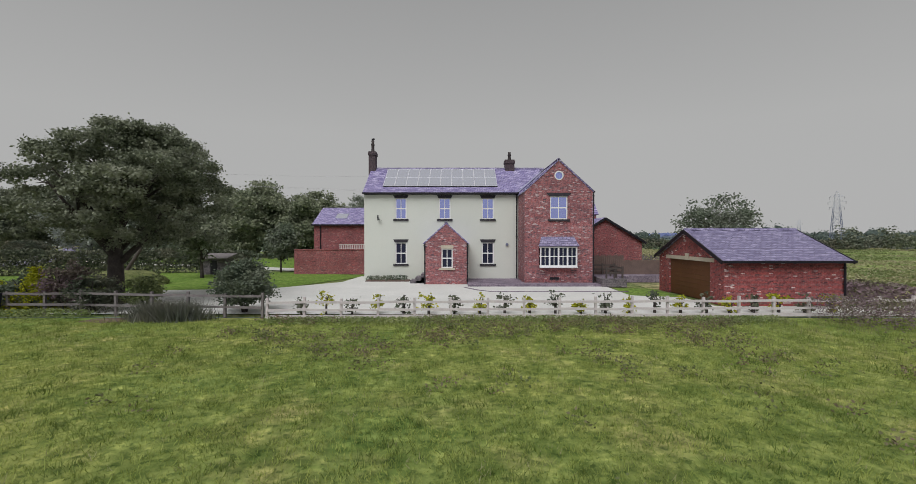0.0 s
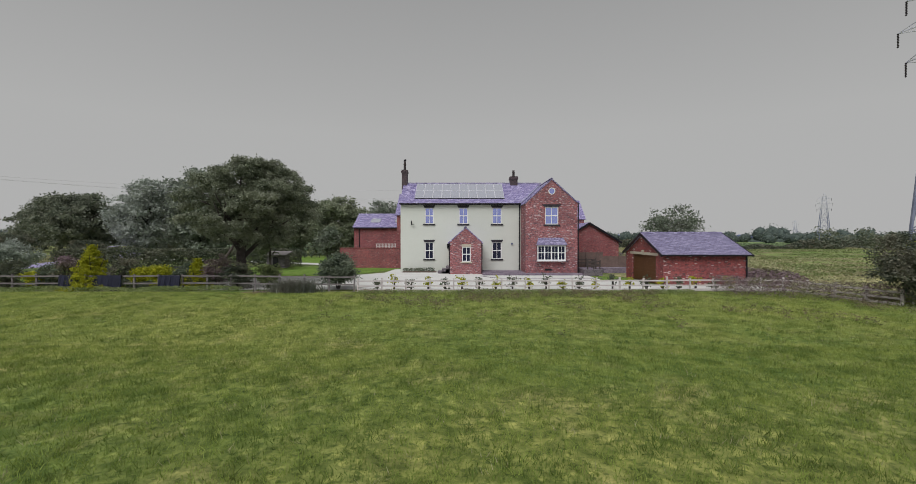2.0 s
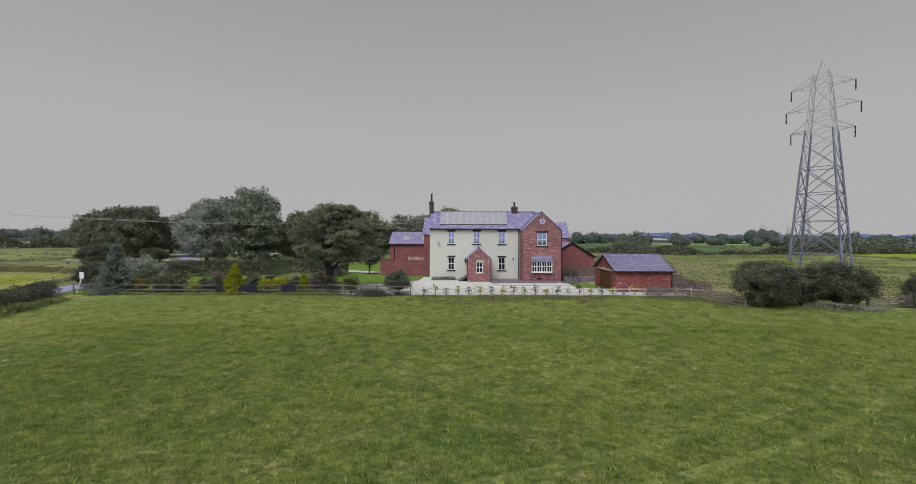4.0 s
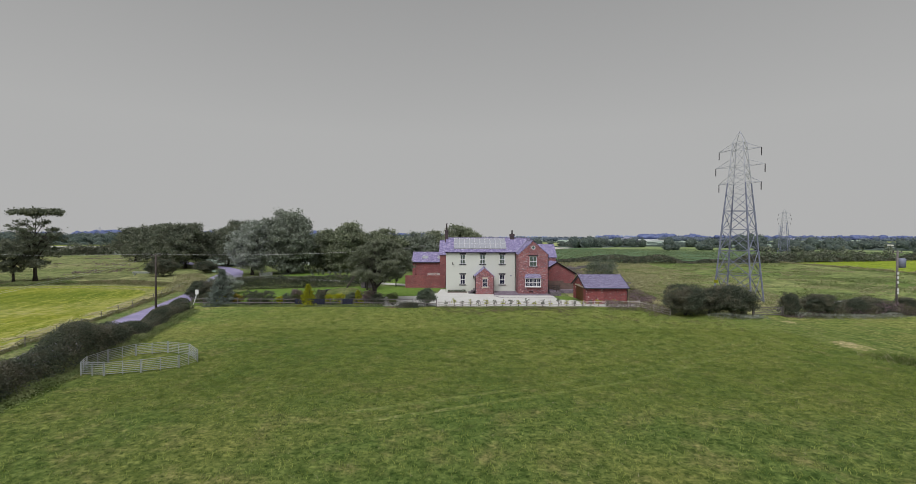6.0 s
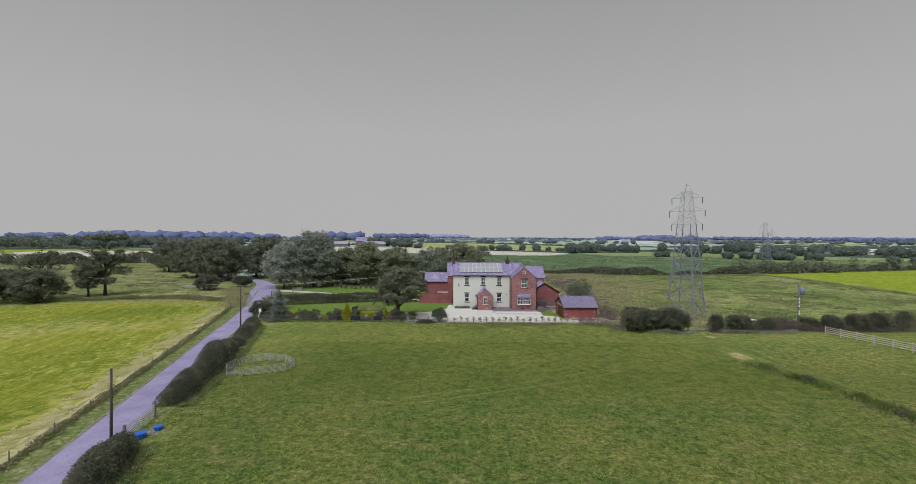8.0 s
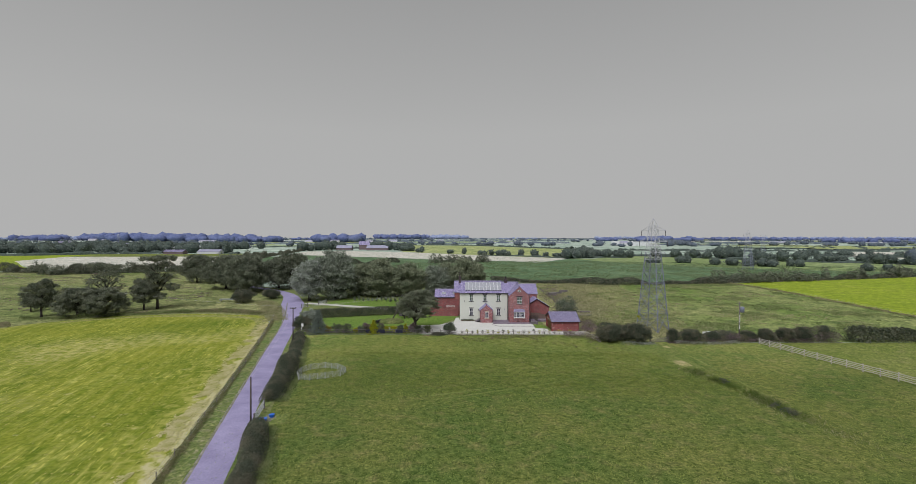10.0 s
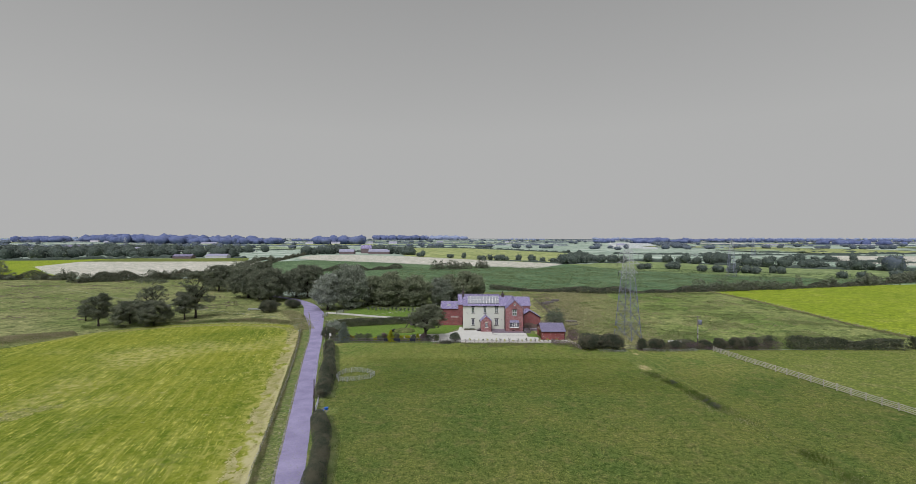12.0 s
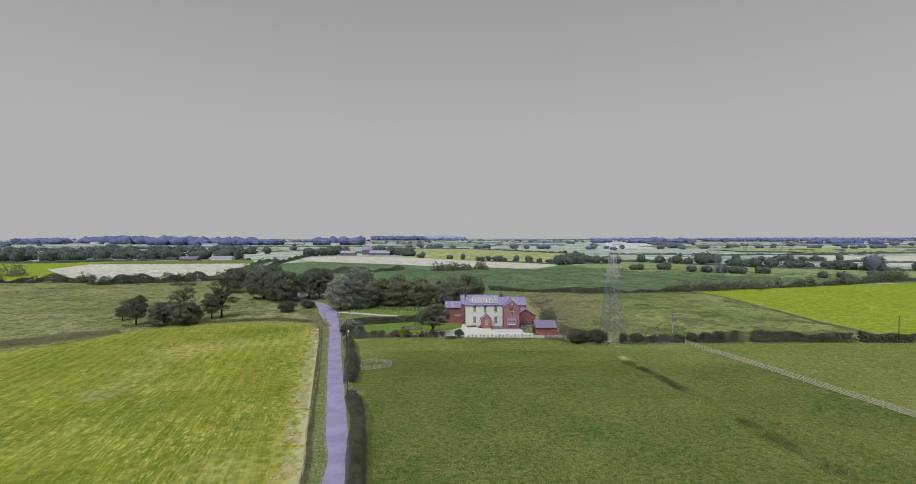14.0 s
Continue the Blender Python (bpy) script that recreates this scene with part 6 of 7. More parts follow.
for k, (x, h, r, m, lab) in enumerate(((-41.8, 1.5, 1.2, "gold", "low golden shrub in the garden border"), (-39.4, 1.5, 1.1, "orange", "low orange-tinted shrub in the border"), (-32.4, 1.35, 0.7, "gold", "small golden shrub behind the fence"),
                                      (-25.4, 1.6, 0.62, "gold", "small golden shrub behind the fence"), (-23.7, 1.65, 1.05, "gold", "rounded golden shrub behind the fence"), (-31.2, 1.8, 0.9, "conifer", "grey-green conical shrub in the border"),
                                      (-37.2, 2.1, 1.5, "hedge", "dark rounded shrub behind the fence"), (-34.8, 2.0, 1.3, "hedge", "dark rounded shrub behind the fence"), (-30.2, 2.4, 1.1, "bramble", "dull purple shrub behind the fence"),
                                      (-26.9, 2.2, 1.0, "bush", "dark rounded shrub behind the fence"), (-19.4, 2.3, 1.0, "bramble", "purple-leaved shrub behind the fence"), (-15.8, 1.75, 0.85, "clipped", "clipped round green shrub beside the drive"),
                                      (-22.1, 1.7, 0.9, "conifer", "dull green shrub in the border"), (-17.9, 1.9, 1.1, "bush", "dark shrub under the sycamore"), (-43.6, 1.9, 1.2, "hedge", "dark rounded shrub behind the fence"))):
    shrub("border_shrub", lab, x, 21.5 + 0.4 * math.sin(k * 2.3), h * 1.05, r * 1.05, m, 40 + k, 100, 40, 0.1, 0.14)
for k in range(16):
    shrub("orchard_sapling", "young staked sapling on the orchard lawn", -45 + k * 1.6, 73.0 - 0.2 * k + 0.6 * math.sin(k * 2.2), 1.5 + 0.4 * math.sin(k * 1.3), 0.5, "airy", 140 + k, 16, 12, 0.2, 0.16, category="sapling")
# young plants behind the white fence
for k in range(22):
    x = -7.6 + k * 1.2
    gold = k % 2 == 1
    shrub("young_plant", "small yellow-green plant in the gravel border" if gold else "small dark green plant in the gravel border", x, 20.35 + 0.02 * k + 0.1 * math.sin(k * 5), 0.85 + 0.35 * math.sin(k * 1.7) ** 2, 0.28 + 0.12 * math.sin(k * 2.9) ** 2, "gold" if gold else "hedge", 80 + k, 12, 12, 0.12, 0.1)


# ---- hedges, woods and rough growth (uncountable foliage) ----
def growth(name, label, category, line, width, height, per_metre, leaf, material, seed, base=0.0, ragged=0.35):
    """Foliage along a line on the ground, with an uneven top."""
    g = np.random.default_rng(seed)
    pts = smooth_line(line, 1.5)
    total = sum((b - a).length for a, b in zip(pts, pts[1:]))
    n = int(total * per_metre)
    arr = np.array([(p.x, p.y) for p in pts])
    i = g.uniform(0, len(arr) - 1.001, n)
    k = i.astype(int)
    f = (i - k)[:, None]
    c = arr[k] * (1 - f) + arr[k + 1] * f
    d = arr[k + 1] - arr[k]
    d /= np.linalg.norm(d, axis=1, keepdims=True) + 1e-9
    nrm = np.stack((-d[:, 1], d[:, 0]), axis=1)
    s = c[:, 0] * 0.61 + c[:, 1] * 0.83
    lump = 1 + ragged * (0.5 * np.sin(s / width * 0.9 + seed) + 0.35 * np.sin(s / width * 2.3 + 2 * seed) + 0.25 * np.sin(s / width * 0.31))
    u = g.normal(0, 0.33, n).clip(-0.75, 0.75)
    v = g.uniform(0, 1, n) ** 0.62 * np.sqrt(np.maximum(0.06, 1 - (u / 0.8) ** 2)) * lump
    xy = c + nrm * (u * width * (0.75 + 0.25 * lump))[:, None]
    p = np.stack((xy[:, 0], xy[:, 1], base + v * height), axis=1)
    ob = new(name, quads(name, leaves_at(p, leaf, g), material))
    return tagged(ob, label, category, "", "stuff")


def grass_patch(name, label, xy, height, width, material, seed, lean=0.85):
    g = np.random.default_rng(seed)
    roots = np.column_stack((xy, np.zeros(len(xy))))
    ob = new(name, quads(name, blades_at(roots, height, width, g, lean), material))
    return tagged(ob, label, "grass", "", "stuff")


for k, (line, w, h) in enumerate((([(-20.5, -80), (-24.2, -62), (-28.0, -43), (-29.5, -37.5), (-31.2, -33.2), (-32.0, -30.9)], 1.75, 1.9), ([(-34.2, -22.4), (-36.0, -13), (-38.3, -4)], 2.1, 2.25), ([(-38.0, -5), (-41.2, 7), (-43.8, 15.5)], 1.9, 1.55))):
    growth("lane_hedge", "overgrown dark hedge along the lane", "hedge", line, w, h, 2500, 0.10, "bush", 1 + k, 0, 0.5)
    growth("lane_hedge", "long loose shoots of the lane hedge", "hedge", line, w, h * 1.07, 420, 0.08, "hedge", 1 + k, 0, 0.5)
    growth("lane_hedge", "rank grass and nettles at the foot of the lane hedge", "weeds", [(x + 1.5, y) for x, y in line], 1.3, 0.5, 500, 0.10, "hedge_grass", 93 + k, 0, 0.7)
growth("garden_hedge", "clipped dark garden hedge", "hedge", [(-49, 40.5), (-34, 44.5), (-22.5, 47.5)], 1.6, 2.45, 760, 0.18, "hedge", 3, 0, 0.08)
growth("boundary_hedge", "dark hedge along the far field edge", "hedge", [(76, 13.4), (90, 13.8), (106, 13.4)], 2.4, 2.7, 320, 0.3, "hedge", 4)
growth("boundary_hedge", "dark hedge along the far field edge", "hedge", [(108, 13.4), (135, 13.2), (200, 13)], 2.4, 3.0, 260, 0.36, "hedge", 5)
growth("boundary_growth", "ragged low thorn and bramble under the bushes", "hedge", [(36.5, 12.9), (44, 12.7), (50, 14.0), (56, 14.2), (64, 13.6), (73, 13.6)], 2.4, 2.0, 700, 0.13, "bush", 25, 0, 0.8)
growth("boundary_growth", "purple-grey brambles between the hawthorns", "hedge", [(36.5, 12.4), (46, 12.4), (56, 13.4), (66, 13.0), (74, 13.2)], 2.2, 1.3, 420, 0.12, "bramble", 29, 0, 0.8)
growth("bank_growth", "tall straw-coloured grass at the lane corner", "weeds", [(-57.5, 36), (-63, 47), (-69, 59), (-76, 70)], 4.5, 0.5, 420, 0.15, "reed", 26, 0, 0.7)
growth("bank_growth", "straw-coloured grass along the field bank", "weeds", [(-64, 46.5), (-78, 50.5), (-92, 50), (-104, 46.5)], 4.0, 0.55, 300, 0.2, "tallgrass", 28, 0, 0.7)
growth("bramble_bank", "purplish brambles and docks along the fence", "weeds", [(15.6, 18.5), (18, 18.0), (21, 16.2), (23.2, 13.2)], 2.7, 0.72, 1000, 0.07, "bramble", 6, 0, 0.8)
growth("bramble_bank", "purplish rough growth beyond the garage", "weeds", [(21.5, 21.5), (24, 26), (25, 34)], 3.2, 1.3, 300, 0.16, "bramble", 7)
growth("fence_weeds", "rough weeds along the foot of the fence", "weeds", [(-8.5, 18.6), (0, 18.7), (8, 18.8), (14, 18.8)], 1.2, 0.22, 420, 0.07, "hedge_grass", 8)
# added foliage: stands in for the dark mesh and shade behind the rails
growth("dark_fill_growth", "dark low foliage added to darken behind the old fence", "plants", [(-45, 21.2), (-34, 21.2), (-26, 21.2), (-16.8, 21.0)], 1.0, 0.8, 520, 0.09, "bush", 9, 0, 0.5)
spike_rng = np.random.default_rng(77)
spike = np.column_stack((spike_rng.normal(-13.0, 0.75, 2600), spike_rng.normal(19.1, 0.3, 2600)))
grass_patch("fence_weeds", "tall spiky dark weeds at the old fence", spike, 0.72, 0.02, "hedge_dark", 78, 0.42)
sheet("soil_patch", [(-16.6, 18.6), (-15.4, 18.3), (-14.2, 18.7), (-14.0, 19.2), (-15.2, 19.5), (-16.4, 19.3)], 0.02, "soil", "bare reddish soil at the foot of the fence", "ground")
growth("fence_weeds", "rank grass along the old fence", "weeds", [(-44, 19.6), (-30, 19.6), (-17, 19.7)], 0.9, 0.32, 300, 0.08, "hedge_grass", 10)
growth("white_umbels", "white-flowered cow parsley below the bushes", "weeds", [(26, 10.6), (31, 10.4), (33, 10.8)], 1.4, 0.65, 260, 0.09, "flower", 11)
growth("white_umbels", "white-flowered cow parsley below the bushes", "weeds", [(37.5, 11.0), (43, 10.6), (49, 11.2), (51, 12)], 1.4, 0.6, 240, 0.09, "flower", 12)
growth("garden_bed_plants", "low green plants below the cream wall", "plants", [(-7.7, 36.4), (-4.4, 36.4)], 0.9, 0.35, 260, 0.1, "conifer", 13, 0.1)
growth("bank_growth", "dark rough growth along the field bank", "weeds", [(-128, 38), (-118, 39.5), (-104, 44.5), (-88, 49.5), (-75, 52)], 2.4, 0.7, 190, 0.22, "hedge_grass", 14, 0, 0.9)
growth("bank_growth", "tall straw-coloured reeds along the field edge", "weeds", [(-330, -55), (-240, -18), (-180, -2), (-150, 9), (-135, 19), (-124, 31)], 9.0, 0.8, 330, 0.26, "reed_brown", 15, 0, 0.9)


def rushes(label, line, n, spread, height, material, seed):
    """Upright rush blades in clumps along a ditch."""
    g = np.random.default_rng(seed)
    pts = smooth_line(line, 0.5)
    lump = np.array([max(0.0, noise.noise((p.x * 0.5, p.y * 0.5, 7.3)) + 0.1) ** 1.3 + 0.015 for p in pts])
    i = g.choice(len(pts), n, p=lump / lump.sum())
    xy = np.array([(p.x, p.y) for p in pts])[i] + g.normal(0, spread, (n, 2))
    grass_patch("ditch_rushes", label, xy, height, 0.035, material, seed, 0.55)


DITCH = [(31.2, -7.5), (32.0, -12), (33.3, -15), (33.9, -18), (34.2, -22), (34.7, -26.5)]
rushes("dark green rushes along the meadow ditch", DITCH, 2600, 0.8, 0.45, "grass_dark", 16)
rushes("pale grass along the meadow ditch", DITCH + [(36.5, -36), (38, -50), (40.5, -62)], 4200, 1.0, 0.22, "reed", 17)
rushes("sparse rushes along the meadow ditch", [(34.9, -27), (36.8, -36), (38, -50), (40.5, -62), (43, -72)], 3600, 0.9, 0.32, "grass_dark", 20)
for k, (bx, by, br, m) in enumerate(((32.0, -3.0, 2.4, "worn"), (31.8, -3.2, 1.3, "bare"), (31.6, 1.6, 1.5, "worn"), (34.4, 7.8, 1.6, "worn"), (34.5, 8.4, 0.6, "bare"), (-30.9, -28.0, 1.5, "worn"), (-32.2, -27.9, 0.9, "verge_dry"))):
    rim = [br * (1 + 0.55 * noise.noise((3 * math.cos(a * 0.15708), 3 * math.sin(a * 0.15708), k * 3.1))) for a in range(40)]
    sheet("bare_patch", [(bx + rim[a] * math.cos(a * 0.15708), by + 1.4 * rim[a] * math.sin(a * 0.15708)) for a in range(40)], 0.012 + 0.004 * k, m, "trodden straw-coloured bare patch in the meadow", "ground")
ditch_rng = random.Random(44)
ditch_pts = smooth_line(DITCH, 0.9)
for k, p in enumerate(ditch_pts):
    size = 0.35 + 0.9 * max(0.0, noise.noise((p.x * 0.35, p.y * 0.28, 2.7)) + 0.22)
    if size > 0.42:
        shrub("ditch_clump", "low dark clump of bramble and nettle in the meadow ditch", p.x + ditch_rng.uniform(-0.5, 0.5), p.y, size * 1.0, size * 1.25, "bush" if k % 3 else "grass_dark", 160 + k, 26, 14, 0.12, 0.16, category="weeds")
patch_rng = random.Random(9)
for k in range(16):
    bx, by, br = -82 + patch_rng.gauss(0, 3.4), -29 + patch_rng.gauss(0, 2.6), patch_rng.uniform(0.4, 1.3)
    rim = [br * (1 + 0.7 * noise.noise((3 * math.cos(a * 0.2618), 3 * math.sin(a * 0.2618), k * 2.3))) for a in range(24)]
    sheet("bare_patch", [(bx + 1.5 * rim[a] * math.cos(a * 0.2618), by + rim[a] * math.sin(a * 0.2618)) for a in range(24)], 0.004 + 0.0012 * k, "dry", "pale dry patch where hay has lain on the field", "ground")
growth("verge_grass", "tall dry grass along the lane fence", "grass", [(-29.9, -75), (-31.2, -60), (-35.2, -45.5), (-41.4, -23), (-49.2, 5), (-56.5, 30), (-62, 46), (-66, 60)], 0.8, 0.36, 150, 0.13, "tallgrass", 18, 0, 0.8)
growth("reed_bed", "straw and purple rough growth at the pasture edge", "weeds", [(22, 40), (27, 60), (27, 90), (34, 122)], 9.0, 0.6, 60, 0.22, "bramble", 19, 0, 0.8)
growth("reed_bed", "straw-coloured rough growth at the pasture edge", "weeds", [(24, 36), (33, 60), (36, 90), (46, 125)], 12.0, 0.5, 300, 0.24, "reed", 23, 0, 0.8)
for k, (line, w, h, per) in enumerate((([(-560, 205), (-420, 190), (-300, 192), (-266, 192)], 5.0, 4.2, 230), ([(-246, 174), (-225, 188), (-204, 194), (-184, 206), (-172, 232)], 5.0, 4.0, 230), ([(8, 143), (40, 131), (58, 127), (100, 131), (128, 137), (156, 147)], 5.0, 2.2, 150),
                                       ([(108, 133), (165, 146), (209, 158), (249, 171), (301, 191), (420, 222)], 4.0, 1.7, 110), ([(-140, 264), (-102, 269), (-60, 296)], 6.0, 3.2, 150), ([(-152, 205), (-187, 300), (-215, 392), (-229, 481), (-246, 586)], 4.0, 3.0, 110),
                                       ([(-182, 226), (-209, 304), (-236, 392), (-250, 470)], 4.0, 3.0, 110))):
    growth("field_hedge", "dark ragged field hedge", "hedge", line, w, h, per, 0.5, "bush", 30 + k, 0, 0.9)


def ridge(name, label, line, width, height, material, seed, step=4.0):
    """A distant hedge as one solid lumpy bank with gaps."""
    pts = smooth_line(line, step)
    bm = bmesh.new()
    rows = []
    for i, p in enumerate(pts):
        d = (pts[min(i + 1, len(pts) - 1)] - pts[max(i - 1, 0)]).normalized()
        nrm = Vector((-d.y, d.x))
        s = i * step
        h = height * max(0.08, 0.55 + 0.75 * noise.noise((s * 0.035, seed, 1)) + 0.55 * noise.noise((s * 0.16, seed, 5)))
        w = width * (0.8 + 0.4 * noise.noise((s * 0.11, seed, 8)))
        rows.append([bm.verts.new((p.x + nrm.x * w * a, p.y + nrm.y * w * a, h * b)) for a, b in ((-0.5, -0.1), (-0.38, 0.7), (0, 1), (0.38, 0.7), (0.5, -0.1))])
    for a, b in zip(rows, rows[1:]):
        for j in range(4):
            bm.faces.new((a[j], b[j], b[j + 1], a[j + 1]))
    return tagged(part(name, bm, material), label, "hedge", "", "stuff")


far_lines = [([(184, 437), (226, 401), (289, 324), (339, 294), (440, 255)], 7, 4.5), ([(106, 370), (135, 391), (168, 391), (184, 437), (150, 520)], 8, 5), ([(-553, 416), (-497, 418), (-469, 440), (-402, 484), (-386, 484)], 8, 5.5), ([(-290, 484), (-330, 500), (-386, 486)], 6, 4),
             ([(-250, 700), (-200, 720), (-110, 690)], 8, 5), ([(18, 441), (60, 420), (103, 374)], 5, 2.4), ([(340, 430), (420, 422), (512, 388), (620, 380)], 7, 4), ([(-175, 1020), (17, 968), (186, 680)], 8, 5), ([(186, 677), (150, 520)], 6, 4), ([(330, 560), (480, 600), (640, 590)], 8, 4.5), ([(250, 640), (330, 620), (420, 640)], 7, 4)]
for k, (line, w, h) in enumerate(far_lines):
    ridge("far_hedge", "dark distant hedge with trees", line, w, h, "wood_mass", 60 + k, 2.5)


def copses(name, label, places, r0, r1, h0, h1, leaf, material, seed, per=130):
    """Distant round-headed trees, all of one kind of leaf."""
    g = np.random.default_rng(seed)
    out = []
    for x, y in places:
        r, h = g.uniform(r0, r1), g.uniform(h0, h1)
        v = g.normal(size=(per, 3))
        v /= np.linalg.norm(v, axis=1, keepdims=True)
        v *= g.uniform(0.5, 1.0, (per, 1)) ** 0.4 * (1 + 0.2 * np.sin(v[:, :1] * 5 + x) + 0.2 * np.sin(v[:, 2:] * 7 + y))
        v[:, 2] = np.abs(v[:, 2] + 0.25)
        out.append(leaves_at(np.array((x, y, 0.3)) + v * np.array((r, r, h * 0.82)), leaf, g))
    tagged(new(name, quads(name, np.concatenate(out), material)), label, "woodland", "", "stuff")


ball = bmesh.new()
bmesh.ops.create_icosphere(ball, subdivisions=2, radius=1.0)
BALL_V = np.array([tuple(v.co) for v in ball.verts])
BALL_F = np.array([[v.index for v in f.verts] for f in ball.faces])
ball.free()


def crowns(name, label, places, r0, r1, h0, h1, material, seed, leaf=0.0, per=160, leafy="farleaf"):
    """Far trees as solid crowns of many billows, joined into one wood, with a skin of loose leaf clumps."""
    g = np.random.default_rng(seed)
    vs, fs, skin = [], [], []
    for k, (x, y) in enumerate(places):
        r, h = g.uniform(r0, r1), g.uniform(h0, h1)
        a = g.uniform(0, 6.2832, 6)
        d = BALL_V
        lump = 0.86 + 0.13 * np.sin(d[:, 0] * 5 + a[0]) * np.sin(d[:, 1] * 5 + a[1]) + 0.12 * np.sin(d[:, 2] * 9 + d[:, 0] * 6 + a[2]) + g.normal(0, 0.03, len(d))
        p = d * lump[:, None]
        p[:, 2] = np.where(p[:, 2] < -0.55, -0.95, p[:, 2])
        size, base = np.array((r, r * g.uniform(0.8, 1.1), h * 0.5)), np.array((x, y, h * 0.45))
        vs.append(p * size + base)
        fs.append(BALL_F + k * len(d))
        if leaf:
            q = p[g.integers(len(d), size=per)] + g.normal(0, 0.13, (per, 3))
            skin.append(q[q[:, 2] > -0.8] * size * 1.03 + base)
    me = bpy.data.meshes.new(name)
    v, f = np.concatenate(vs).astype(np.float32), np.concatenate(fs).astype(np.int32)
    me.vertices.add(len(v))
    me.vertices.foreach_set("co", v.reshape(-1))
    me.loops.add(len(f) * 3)
    me.loops.foreach_set("vertex_index", f.reshape(-1))
    me.polygons.add(len(f))
    me.polygons.foreach_set("loop_start", np.arange(0, len(f) * 3, 3, dtype=np.int32))
    me.update(calc_edges=True)
    me.materials.append(M[material])
    wood_ob = tagged(new(name, me), label, "woodland", "", "stuff")
    if leaf:
        tagged(new(name, quads(name, leaves_at(np.concatenate(skin), leaf, g), leafy)), label, "woodland", "", "stuff")
    return wood_ob


tree_rng = random.Random(31)


def along(line, n, jitter):
    pts = smooth_line(line, 4)
    return [(p.x + tree_rng.uniform(-jitter, jitter), p.y + tree_rng.uniform(-jitter, jitter)) for p in (pts[int(tree_rng.random() * len(pts))] for _ in range(n))]


near_copses = along([(-560, 203), (-420, 190), (-266, 192)], 34, 3) + along([(-246, 174), (-225, 188), (-204, 194), (-184, 206), (-172, 232)], 26, 3) + along([(118, 134), (165, 146)], 16, 2.5) + along([(165, 146), (209, 158)], 6, 2) + along([(209, 158), (249, 171), (301, 191)], 12, 3)
copses("hedgerow_trees", "dark round trees at the end of the long hedge", [(-375, 240), (-384, 236), (-368, 246), (-394, 246), (-360, 236), (-404, 240)], 4.0, 6.0, 7.0, 10.0, 0.7, "oak", 84, 600)
copses("hedgerow_trees", "dark rounded hedgerow trees across the fields", near_copses, 2.0, 4.0, 3.0, 6.4, 0.6, "oak", 74, 480)
copses("hedgerow_trees", "tall dark trees at the corner of the bright field", along([(255, 178), (275, 186), (305, 198)], 10, 5), 3.2, 5.0, 4.5, 7.0, 0.7, "oak", 75, 700)
copses("hedgerow_trees", "dark trees along the far lane", along([(-146, 180), (-165, 215), (-182, 262)], 14, 6) + [(-205, 330), (-212, 380)], 3.5, 6.0, 6.0, 10.0, 0.7, "oak", 77, 600)
copses("hedgerow_trees", "dense dark bushes in the maize field", [(-30, 286), (-25, 289), (-20, 288), (-15, 290), (-11, 291), (-6, 293), (-1, 295), (9, 302), (12, 304), (15, 303)], 3.2, 4.6, 5.5, 8.0, 0.7, "oak", 76, 600)
crowns("hedgerow_trees", "dark rounded trees beyond the soft green pasture", along([(106, 372), (135, 391), (168, 391)], 18, 6) + along([(125, 400), (150, 480), (160, 520)], 14, 12), 4, 7, 7, 12, "wood_mass", 78, 1.1, 200)
crowns("hedgerow_trees", "dark rounded trees along the far hedge", along([(296, 322), (322, 305), (350, 290)], 13, 4) + along([(184, 437), (226, 401), (289, 324)], 16, 4) + along([(350, 288), (440, 255), (560, 240)], 12, 6) + along([(340, 430), (420, 422), (512, 388), (620, 380)], 18, 6), 3.6, 6.0, 6.5, 11.0, "wood_mass", 79, 1.1, 200)
crowns("hedgerow_trees", "tall dark trees standing over the far hedge", [(257, 371), (263, 366), (269, 362)], 6.0, 7.5, 13, 15, "wood_mass", 85, 1.1, 300)
crowns("hedgerow_trees", "low rounded bushes in the far pasture", along([(150, 295), (199, 295)], 9, 3) + along([(195, 268), (229, 250)], 12, 3) + [(241, 252), (246, 250)] + along([(262, 210), (310, 204)], 7, 3), 2.8, 4.5, 4.5, 7.0, "wood_mass", 80, 0.8, 200)
crowns("hedgerow_trees", "small rounded bushes along the yellow-green field", [(-65, 535), (-60, 532), (-20, 500), (-2, 482), (18, 452), (22, 449), (30, 446), (38, 434), (43, 432), (48, 428), (62, 424), (75, 410), (86, 402), (96, 392), (101, 386), (108, 384)], 3.4, 5.4, 5.5, 9.5, "wood_mass", 81, 1.1, 200)
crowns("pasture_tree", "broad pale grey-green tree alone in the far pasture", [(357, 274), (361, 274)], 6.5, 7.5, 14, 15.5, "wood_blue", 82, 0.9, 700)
village = along([(-800, 500), (-650, 480), (-500, 450)], 60, 26) + along([(-760, 620), (-560, 560), (-420, 510)], 60, 26) + along([(-430, 500), (-330, 520), (-300, 500)], 14, 10) + along([(-700, 760), (-500, 700), (-360, 680)], 40, 30) + along([(-255, 590), (-225, 620), (-215, 680)], 14, 10) + along([(-150, 640), (-100, 620), (-85, 590)], 12, 6)
crowns("village_trees", "dense trees round the distant houses", village, 6, 11, 10, 17, "wood_mass", 72, 1.5, 200)
